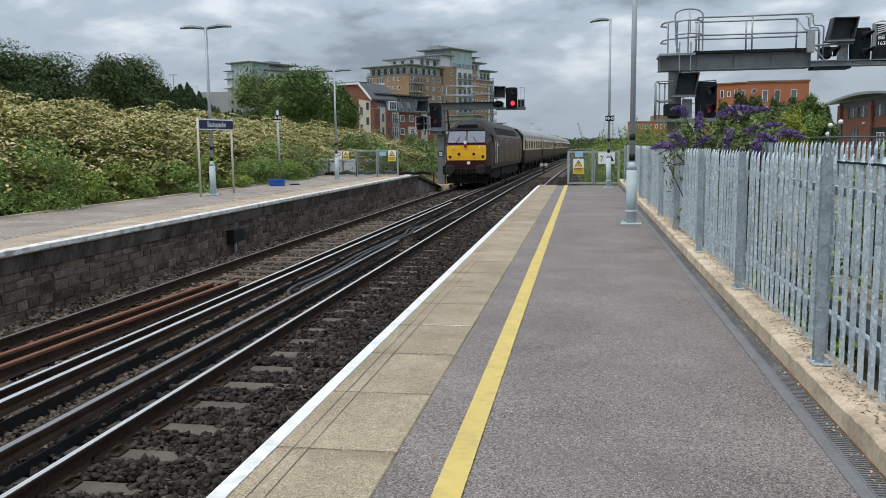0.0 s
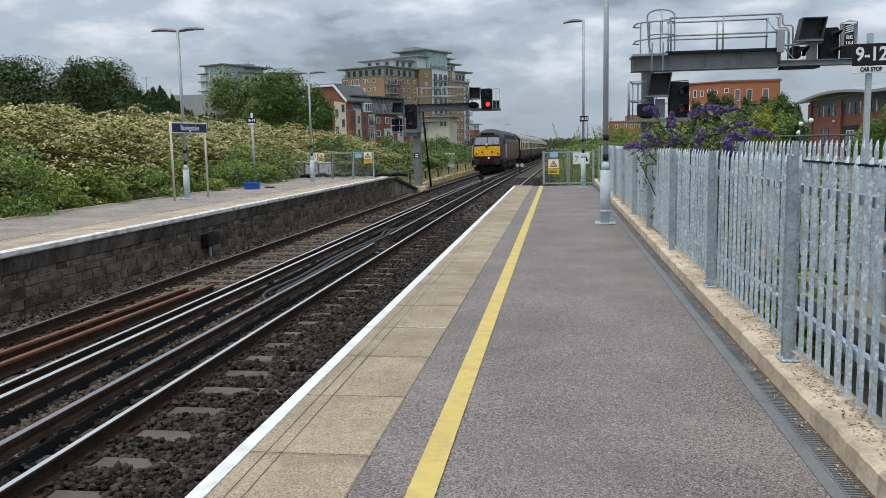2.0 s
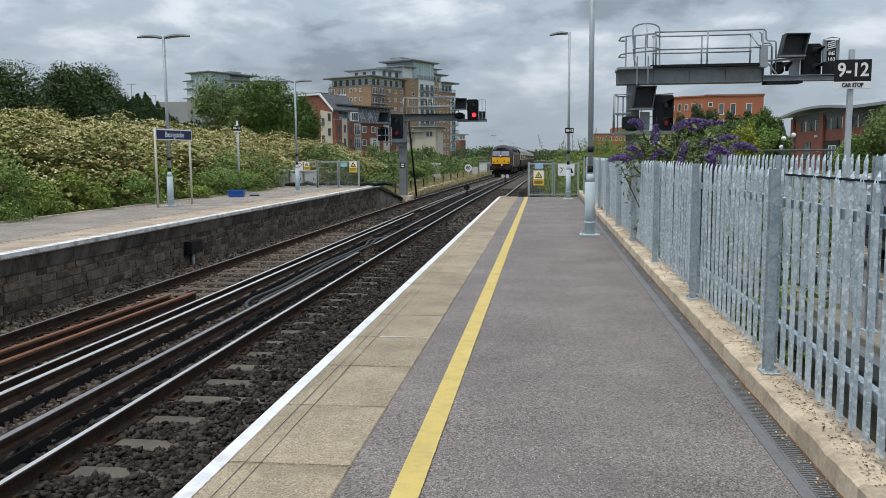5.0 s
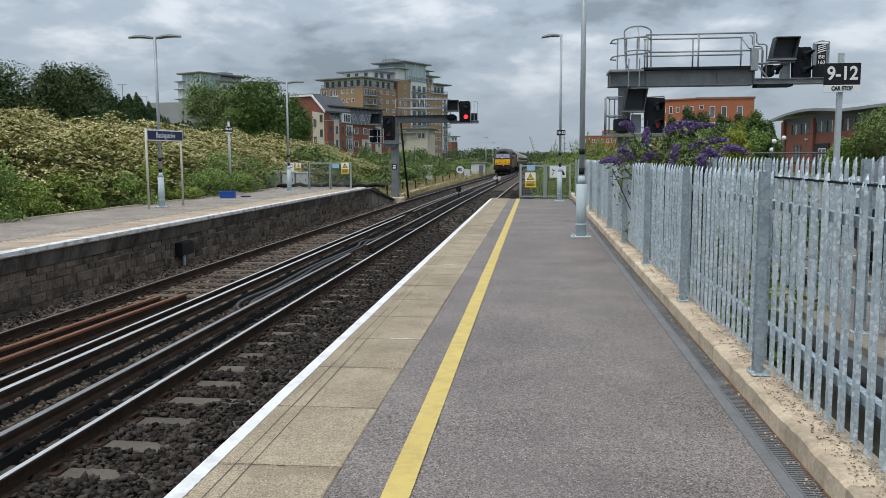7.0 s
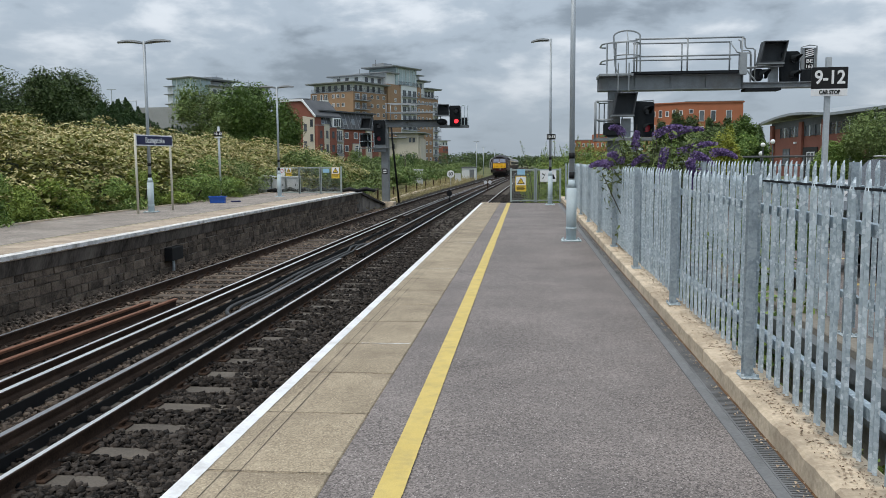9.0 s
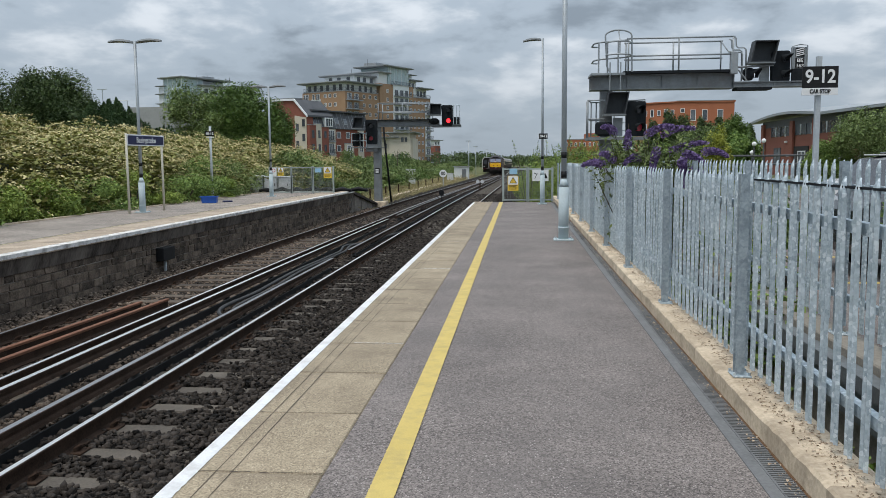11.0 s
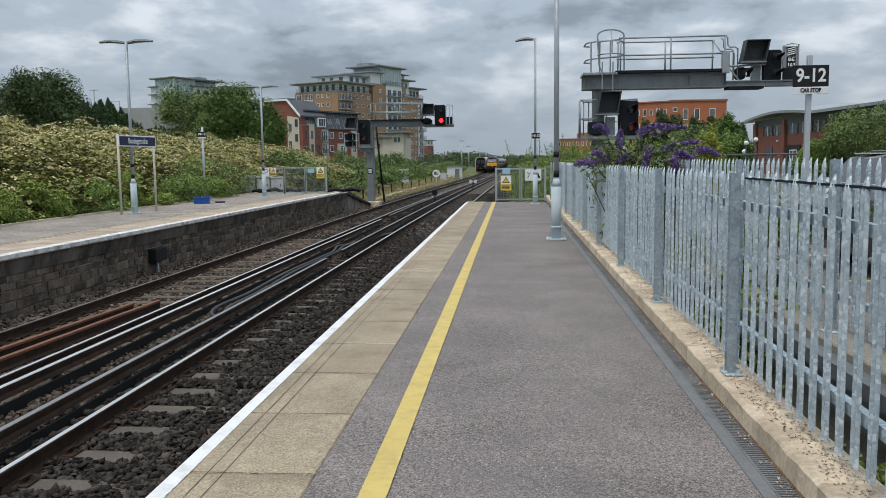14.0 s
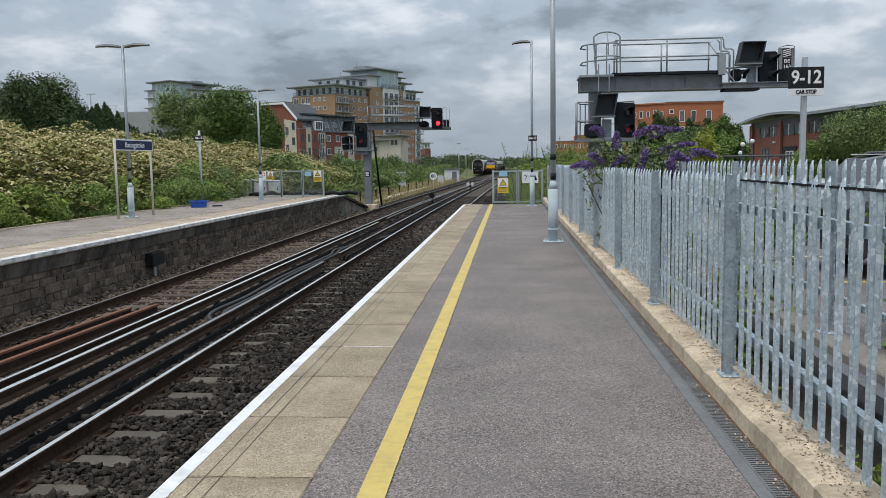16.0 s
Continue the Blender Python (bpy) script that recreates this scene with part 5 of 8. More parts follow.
def near_gantry():
    y = 28.0
    t = thing("signal_gantry", (0, 0, 0), "grey cantilever signal gantry with railings and unlit black signals", "signal gantry", "signal gantries")
    t.matrix_basis = pose(4.33, y, -0.2)
    o = t
    bm = bmesh.new()
    prism(bm, [(-0.12, -0.2), (0.26, -0.2), (0.26, 0.2), (-0.12, 0.2)], "z", 0.0, 3.95)
    part("mast", bm, M["gantry_grey"], o, "square grey steel mast")
    X = lambda v: v - 4.33
    Z = lambda v: v + 0.2
    girder(o, X(3.87), X(8.47), 0, Z(3.66), Z(4.14), 0.7)
    girder(o, X(8.40), X(10.95), -0.25, Z(3.66), Z(3.84), 0.5)
    part("end_platform", box(bmesh.new(), X(3.85), X(4.95), -0.62, 0.62, Z(4.10), Z(4.18), bevel=0.01), M["rail_grey"], o)
    part("walkway", box(bmesh.new(), X(4.9), X(8.5), -0.55, 0.55, Z(4.144), Z(4.23)), M["signal_black"], o, "dark grating walkway")
    part("bottom_tray", box(bmesh.new(), X(8.5), X(9.6), -0.5, 0.1, Z(3.58), Z(3.655)), M["signal_black"], o)
    railing(o, [X(v) for v in (5.05, 6.65, 8.35)], -0.52, Z(4.2), Z(5.26))
    railing(o, [X(v) for v in (5.10, 6.66, 8.21)], 0.52, Z(4.2), Z(5.26))
    # the rails bend down and step out round the signals
    for yy in (-0.52, 0.0):
        part("end_rail", tube(bmesh.new(), [(X(8.35), yy, Z(5.26)), (X(8.43), yy, Z(5.20)), (X(8.44), yy, Z(4.97)), (X(8.50), yy, Z(4.90)), (X(8.68), yy, Z(4.90)), (X(8.75), yy, Z(4.84)), (X(8.76), yy, Z(3.9))], 0.024, 8), M["rail_grey"], o)
    part("end_rail", tube(bmesh.new(), [(X(8.21), 0.52, Z(5.26)), (X(8.21), -0.52, Z(4.78)), (X(8.58), -0.52, Z(4.76)), (X(8.64), -0.52, Z(4.70)), (X(8.64), -0.52, Z(3.9))], 0.024, 8), M["rail_grey"], o)
    for z in (4.60, 5.14):
        part("end_rail", tube(bmesh.new(), [(X(5.05), -0.52, Z(z + 0.08)), (X(4.2), -0.56, Z(z + 0.02)), (X(4.02), -0.5, Z(z)), (X(3.96), -0.3, Z(z)), (X(3.96), 0.4, Z(z)), (X(4.15), 0.52, Z(z))], 0.026, 8), M["rail_grey"], o)
    for xx in (4.10, 4.38, 4.72):
        part("cage_bar", tube(bmesh.new(), [(X(xx), -0.56, Z(4.17)), (X(xx), -0.56, Z(5.16))], 0.024, 6), M["rail_grey"], o)
    # ladder with its cage of hoops
    ladder(o, X(4.95), 0.62, Z(0.2), Z(4.2), 0.0, 0.4, hoops=())
    for zz in (4.72, 5.12):
        pts = [(X(4.72) + 0.40 * math.cos(a), -0.62 + 0.40 * math.sin(a), Z(zz)) for a in [math.pi + math.pi * i / 14 for i in range(15)]]
        part("safety_hoop", tube(bmesh.new(), pts, 0.022, 6), M["rail_grey"], o)
    pts = [(X(4.72) + 0.42 * math.cos(a), -0.6, Z(5.34) + 0.19 * math.sin(a)) for a in [math.pi * i / 14 for i in range(15)]]
    part("safety_hoop", tube(bmesh.new(), [(X(5.16), -0.6, Z(4.2))] + pts + [(X(4.36), -0.6, Z(4.4)), (X(4.45), -0.6, Z(4.2))], 0.026, 6), M["rail_grey"], o)
    part("cage_bar", tube(bmesh.new(), [(X(4.72), -1.0, Z(4.72)), (X(4.72), -1.0, Z(5.12)), (X(4.72), -0.6, Z(5.52))], 0.02, 6), M["rail_grey"], o)
    for s in (-0.17, 0.17):
        part("stringer", tube(bmesh.new(), [(X(4.62) + s, -0.7, Z(3.6)), (X(4.62) + s, -0.7, Z(4.5))], 0.02, 6), M["rail_grey"], o)
    # upper signals
    back_board(o, X(8.83), X(9.71), Z(4.42), Z(5.09), -0.35, 0.15)
    signal_head(o, X(9.57), X(10.14), Z(3.80), Z(4.79), -0.45, 2, "black two-lens signal head, unlit", (), 38)
    part("junction_indicator", box(bmesh.new(), X(8.72), X(9.02), -0.55, -0.2, Z(3.88), Z(4.26), bevel=0.06), M["signal_black"], o)
    part("visor", hood(bmesh.new(), (0, 0, 0), 0.17, 0.3), M["signal_black"], o, at=pose(X(8.98), -0.5, Z(4.06), 0, 0, 48))
    part("relay_box", box(bmesh.new(), X(9.28), X(9.55), -0.3, -0.1, Z(3.86), Z(4.36)), M["rail_grey"], o)
    part("relay_box", box(bmesh.new(), X(8.27), X(8.49), -0.62, -0.4, Z(4.08), Z(4.77), bevel=0.01), M["rail_grey"], o)
    part("strut", tube(bmesh.new(), [(X(8.5), -0.6, Z(4.28)), (X(9.6), -0.6, Z(4.33))], 0.035, 6), M["gantry_grey"], o)
    part("strut", tube(bmesh.new(), [(X(8.5), -0.6, Z(4.2)), (X(8.78), -0.6, Z(3.85))], 0.025, 6), M["rail_grey"], o)
    part("sighting_board", box(bmesh.new(), X(10.2), X(10.85), -0.45, -0.4, Z(3.78), Z(4.22)), M["signal_black"], o)
    part("plate_backing", box(bmesh.new(), X(10.2), X(10.70), -0.36, -0.33, Z(4.22), Z(4.90)), M["rail_grey"], o)
    part("plate_frame", tube(bmesh.new(), [(X(10.22), -0.4, Z(3.9)), (X(10.22), -0.4, Z(4.92)), (X(10.45), -0.4, Z(4.98)), (X(10.68), -0.4, Z(4.95)), (X(10.68), -0.4, Z(3.9))], 0.022, 6), M["rail_grey"], o)
    p = part("identity_plate", box(bmesh.new(), X(10.33), X(10.60), -0.39, -0.365, Z(4.24), Z(4.57)), M["black"], o, "black plate with white characters")
    letters("BE", 0.15, M["sign_white"], p, (X(10.465), -0.395, Z(4.48)), width=0.19, bold=0.003)
    letters("163", 0.15, M["sign_white"], p, (X(10.465), -0.395, Z(4.31)), width=0.21, bold=0.003)
    p = part("striped_plate", box(bmesh.new(), X(10.33), X(10.60), -0.39, -0.365, Z(4.60), Z(4.88)), M["black"], o, "black and white striped plate")
    for i in range(4):
        z = Z(4.60) + 0.045 + i * 0.062
        part("stripe", prism(bmesh.new(), [(X(10.34), z - 0.04), (X(10.34), z - 0.008), (X(10.59), z + 0.055), (X(10.59), z + 0.023)], "y", -0.397, -0.392), M["sign_white"], p)
    # lower signal on the mast with its cage
    back_board(o, X(4.29), X(5.08), Z(2.85), Z(3.56), -0.35, 0.15)
    signal_head(o, X(5.0), X(5.65), Z(2.14), Z(3.27), -0.45, 2, "black two-lens signal head with a dim red lens", ("lens_red_dim",), 24)
    part("junction_indicator", box(bmesh.new(), X(4.02), X(4.56), -0.65, -0.3, Z(2.16), Z(2.60), bevel=0.05), M["signal_black"], o)
    part("relay_box", box(bmesh.new(), X(4.62), X(4.92), -0.3, -0.1, Z(2.15), Z(2.75)), M["rail_grey"], o)
    part("walkway", box(bmesh.new(), X(3.76), X(5.7), -0.7, 0.4, Z(2.02), Z(2.12)), M["gantry_grey"], o)
    for x, yy in ((3.76, -0.66), (3.95, 0.36), (3.76, -0.2), (4.12, 0.36), (5.66, -0.2)):
        part("stanchion", tube(bmesh.new(), [(X(x), yy, Z(2.1)), (X(x), yy, Z(3.3))], 0.022, 8), M["rail_grey"], o)
    for z in (2.70, 3.30):
        part("handrail", tube(bmesh.new(), [(X(4.3), -0.66, Z(z)), (X(3.76), -0.66, Z(z)), (X(3.95), 0.36, Z(z)), (X(4.3), 0.36, Z(z))], 0.022, 8), M["rail_grey"], o)
    part("handrail", tube(bmesh.new(), [(X(5.1), -0.2, Z(3.3)), (X(5.66), -0.2, Z(3.33))], 0.02, 8), M["rail_grey"], o)


near_gantry()


def far_gantry():
    t = thing("signal_gantry", (-6.4, 46.0, -0.9), "grey cantilever signal gantry over the tracks showing a red light", "signal gantry", "signal gantries")
    X = lambda v: v + 6.4
    Z = lambda v: v + 0.9
    bm = bmesh.new()
    box(bm, -0.21, 0.21, -0.2, 0.2, 0.0, Z(3.75), bevel=0.02)
    part("mast", bm, M["gantry_grey"], t, "square grey steel mast")
    bm = bmesh.new()
    box(bm, -0.5, 0.5, -0.45, 0.45, -0.35, 0.06, bevel=0.02)
    part("foundation", bm, M["kerb"], t, "concrete foundation block")
    girder(t, X(-6.3), X(-2.9), 0, Z(3.32), Z(3.66), 0.6)
    girder(t, X(-3.3), X(-1.68), 0, Z(3.26), Z(3.40), 0.6)
    bm = bmesh.new()
    box(bm, X(-6.3), X(-3.2), -0.5, 0.5, Z(3.66), Z(3.70))
    part("walkway", bm, M["signal_black"], t)
    railing(t, [X(v) for v in (-6.25, -4.9, -3.4)], -0.45, Z(3.68), Z(4.6))
    railing(t, [X(v) for v in (-6.15, -4.75, -3.3)], 0.45, Z(3.68), Z(4.6))
    back_board(t, X(-3.35), X(-2.72), Z(3.92), Z(4.5), -0.4, 0.05)
    signal_head(t, X(-2.74), X(-2.12), Z(3.32), Z(4.46), -0.3, 2, "black signal head with a bright red light", ("lens_red",), 12)
    bm = bmesh.new()
    ball(bm, (X(-3.15), -0.3, Z(3.58)), (0.3, 0.25, 0.18), 10, 8)
    part("junction_indicator", bm, M["signal_black"], t)
    bm = bmesh.new()
    box(bm, X(-2.1), X(-1.72), -0.3, 0.1, Z(3.4), Z(3.8))
    part("relay_box", bm, M["signal_black"], t)
    for x in (-2.08, -1.9, -1.72):
        part("stanchion", tube(bmesh.new(), [(X(x), -0.3, Z(3.4)), (X(x), -0.3, Z(4.45))], 0.02, 6), M["galvanised"], t)
    part("handrail", tube(bmesh.new(), [(X(-2.12), -0.3, Z(4.3)), (X(-2.0), -0.3, Z(4.48)), (X(-1.7), -0.3, Z(4.42))], 0.02, 6), M["galvanised"], t)
    # lower signal on the mast
    back_board(t, X(-7.68), X(-7.02), Z(3.25), Z(3.82), -0.4)
    signal_head(t, X(-7.02), X(-6.36), Z(2.35), Z(3.72), -0.3, 2, "grey-black signal head with a dim red light", ("lens_red_dim",))
    bm = bmesh.new()
    box(bm, X(-7.75), X(-7.2), -0.4, -0.1, Z(2.25), Z(3.0), bevel=0.03)
    part("relay_box", bm, M["signal_black"], t)
    bm = bmesh.new()
    box(bm, X(-7.75), X(-6.1), -0.5, 0.3, Z(2.15), Z(2.2))
    part("walkway", bm, M["gantry_grey"], t)
    bm = bmesh.new()
    box(bm, X(-7.0), X(-6.3), -0.35, 0.1, Z(1.95), Z(2.35))
    part("relay_box", bm, M["gantry_grey"], t)
    for z in (2.55, 2.95):
        part("handrail", tube(bmesh.new(), [(X(-7.78), -0.48, Z(z)), (X(-6.95), -0.48, Z(z))], 0.02, 6), M["galvanised"], t)
    for x in (-7.78, -7.3, -6.95):
        part("stanchion", tube(bmesh.new(), [(X(x), -0.48, Z(2.2)), (X(x), -0.48, Z(3.0))], 0.02, 6), M["galvanised"], t)
    part("cable_pipe", tube(bmesh.new(), [(X(-6.0), -0.28, Z(3.3)), (X(-5.95), -0.28, Z(2.6)), (X(-5.62), -0.28, 0.0)], 0.055, 8), M["black"], t, "black cable pipe")
    for xx, zz, r in ((-7.45, 2.85, 0.16), (-7.45, 2.45, 0.16)):
        part("visor", hood(bmesh.new(), (0, 0, 0), r, 0.3), M["signal_black"], t, at=pose(X(xx), -0.42, Z(zz), 0, 0, 20))
    ladder(t, X(-6.45), 0.3, 0.0, Z(3.6), 0.0, 0.3)
    bm = bmesh.new()
    box(bm, X(-6.55), X(-6.27), -0.225, -0.205, Z(0.72), Z(1.02))
    p = part("identity_plate", bm, M["black"], t, "small black plate with unreadable marks")
    for k in range(2):
        bm = bmesh.new()
        box(bm, X(-6.5), X(-6.32), -0.23, -0.226, Z(0.77 + 0.12 * k), Z(0.84 + 0.12 * k))
        part("text_bar", bm, M["sign_white"], p)


far_gantry()


# ---- lineside signs and cabinets ----
def speed_sign():
    t = thing("speed_sign", (-6.55, 88.0, -1.5), "round white 80 speed limit sign on a short post", "sign")
    part("post", tube(bmesh.new(), [(0, 0, 0), (0, 0, 1.5)], 0.04, 8), M["grey_pole"], t)
    p = part("disc", disc(bmesh.new(), (0, -0.05, 1.55), 0.40, 0.03, 28), M["sign_white"], t, "white disc with black numerals")
    letters("80", 0.5, M["black"], p, (0, -0.075, 1.55), width=0.46, bold=0.008)
    t = thing("ground_signal", (-2.98, 48.0, -1.05), "black lineside ground signal disc between the tracks", "ground signal")
    part("post", tube(bmesh.new(), [(0, 0, 0), (0, 0, 0.5)], 0.035, 8), M["black"], t)
    part("disc", disc(bmesh.new(), (0, -0.04, 0.58), 0.17, 0.06, 20), M["black"], t)
    t = thing("ground_signal", (-1.75, 70.0, -1.1), "pair of grey ground signal discs", "ground signal")
    part("base", box(bmesh.new(), -0.06, 0.06, -0.1, 0.1, 0, 0.62), M["rail_side"], t)
    for x in (-0.19, 0.19):
        part("disc", disc(bmesh.new(), (x, -0.12, 0.72), 0.15, 0.05, 18), M["cabinet_grey"], t)


speed_sign()


def lineside():
    M["render_hut"] = material("render_hut", (0.55, 0.57, 0.57), (0.70, 0.72, 0.72), rough=0.7, bump=0.05)
    for x, y, w, h, nm in ((-7.6, 110, 0.8, 1.1, "equipment_cabinet"), (-10.6, 92, 1.0, 1.6, "equipment_cabinet")):
        t = thing(nm, (x, y, ground_z(x, y) - 0.03), "pale grey lineside equipment cabinet", "cabinet", "lineside cabinets")
        part("body", box(bmesh.new(), -w / 2, w / 2, -0.3, 0.3, 0, h, bevel=0.02), M["cabinet_grey"], t)
        part("lid", box(bmesh.new(), -w / 2 - 0.05, w / 2 + 0.05, -0.35, 0.35, h, h + 0.07, bevel=0.02), M["cabinet_grey"], t)
        part("door", box(bmesh.new(), -w / 2 + 0.06, w / 2 - 0.06, -0.315, -0.3, 0.08, h - 0.06), M["cabinet_grey"], t)
    x, y = -7.4, 128
    t = thing("equipment_hut", (x, y, ground_z(x, y) - 0.05), "pale grey relay hut with a flat roof", "hut")
    part("wall", box(bmesh.new(), -1.0, 1.2, -1.2, 1.2, 0, 1.9), M["render_hut"], t, "white panelled wall")
    part("roof", box(bmesh.new(), -1.15, 1.35, -1.35, 1.35, 1.9, 2.02, bevel=0.03), M["gantry_grey"], t)
    part("door", box(bmesh.new(), 0.2, 0.9, -1.23, -1.2, 0.1, 1.6), M["gantry_grey"], t)
    # short marker posts along the cess
    bm = bmesh.new()
    tube(bm, [(0, 0, -0.2), (0, 0, 0.75)], 0.06, 6)
    me = mesh_of(bm, "post", M["rail_side"])
    for k in range(11):
        y = 47 + 6.5 * k
        xx = -8.4 + bend(y) * 0.7 - 0.012 * (y - 47)
        ob = part("marker_post", me, None, None, at=(xx, y, ground_z(xx, y)))
        tagged(ob, "short dark timber marker post beside the track", "post", "marker posts")
    # pale concrete cable trough along the cess
    for k in range(26):
        y = 48 + 3.0 * k
        xx = -8.0 + bend(y) * 0.8 - 0.012 * (y - 47)
        ob = part("cable_trough", box(bmesh.new(), -0.2, 0.2, -1.48, 1.48, -0.2, 0.12), M["kerb"], None, at=pose(xx, y, ground_z(xx, y), 0, 0, -1.2))
        tagged(ob, "pale concrete cable trough cover beside the track", "cable trough", "cable troughs")
    for k, (y, h) in enumerate(((150, 6.5), (175, 6.0), (240, 6.5))):
        xx = -9.5 + bend(y)
        t = thing("floodlight_pole", (xx, y, ground_z(xx, y) - 0.1), "thin grey floodlight pole far down the line", "lamp post", "floodlight poles")
        part("pole", tube(bmesh.new(), [(0, 0, 0), (0, 0, h)], 0.07, 8), M["grey_pole"], t)
        part("lamp_head", box(bmesh.new(), -0.5, 0.5, -0.1, 0.1, h, h + 0.12), M["grey_pole"], t)


lineside()


# ---- the charter train ----
M["loco_paint"] = material("loco_paint", (0.030, 0.013, 0.014), (0.055, 0.026, 0.026), scale=1.5, fine=30, rough=0.38, bump=0.03, coat=0.0, spec=0.35)
M["loco_roof"] = material("loco_roof", (0.022, 0.022, 0.024), (0.060, 0.060, 0.063), spec=0.2, scale=1.5, fine=20, rough=0.6, bump=0.05)
M["maroon"] = material("maroon", (0.030, 0.006, 0.008), (0.055, 0.010, 0.013), scale=2, fine=20, rough=0.4, bump=0.02, coat=0.0, spec=0.2)
M["warning_yellow"] = material("warning_yellow", (0.76, 0.40, 0.008), (0.88, 0.50, 0.012), scale=2, fine=25, rough=0.4, bump=0.02)
M["underframe"] = material("underframe", (0.004, 0.004, 0.004), (0.018, 0.016, 0.015), spec=0.2, scale=4, fine=30, rough=0.8, bump=0.2)
M["buffer_steel"] = material("buffer_steel", (0.012, 0.011, 0.011), (0.04, 0.036, 0.034), spec=0.2, rough=0.7, bump=0.05)
M["coach_umber"] = material("coach_umber", (0.022, 0.010, 0.010), (0.042, 0.020, 0.018), scale=1.5, fine=25, rough=0.5, bump=0.02, coat=0.0, spec=0.2)
M["coach_cream"] = material("coach_cream", (0.52, 0.44, 0.28), (0.66, 0.57, 0.38), scale=1.5, fine=25, rough=0.4, bump=0.02)
M["coach_roof"] = material("coach_roof", (0.22, 0.22, 0.215), (0.40, 0.40, 0.39), scale=1.0, fine=15, rough=0.7, bump=0.05)
M["train_glass"] = material("train_glass", (0.03, 0.033, 0.04), (0.07, 0.075, 0.09), rough=0.25, bump=0, spec=0.4)
M["screen_glass"] = material("screen_glass", (0.10, 0.11, 0.16), (0.20, 0.21, 0.28), rough=0.08, bump=0, spec=1.0)


def bogie(parent, y, axles, base, r, w=1.2):
    b = part("bogie", box(bmesh.new(), -0.95, 0.95, y - base / 2 - 0.5, y + base / 2 + 0.5, 0.55, 0.85, bevel=0.04), M["underframe"], parent)
    for s in (-1, 1):
        bm = bmesh.new()
        prism(bm, [(y - base / 2 - 0.6, 0.62), (y - base / 2 - 0.2, 0.4), (y + base / 2 + 0.2, 0.4), (y + base / 2 + 0.6, 0.62), (y + base / 2 + 0.5, 0.95), (y - base / 2 - 0.5, 0.95)], "x", s * 0.98, s * 1.1)
        part("side_frame", bm, M["underframe"], b)
    for k in range(axles):
        ya = y - base / 2 + base * k / (axles - 1)
        for s in (-1, 1):
            bm = bmesh.new()
            bmesh.ops.create_cone(bm, cap_ends=True, segments=22, radius1=r, radius2=r, depth=0.13, matrix=Matrix.Translation((s * 0.76, ya, r)) @ Matrix.Rotation(radians(90), 4, "Y"))
            part("wheel", bm, M["underframe"], b)


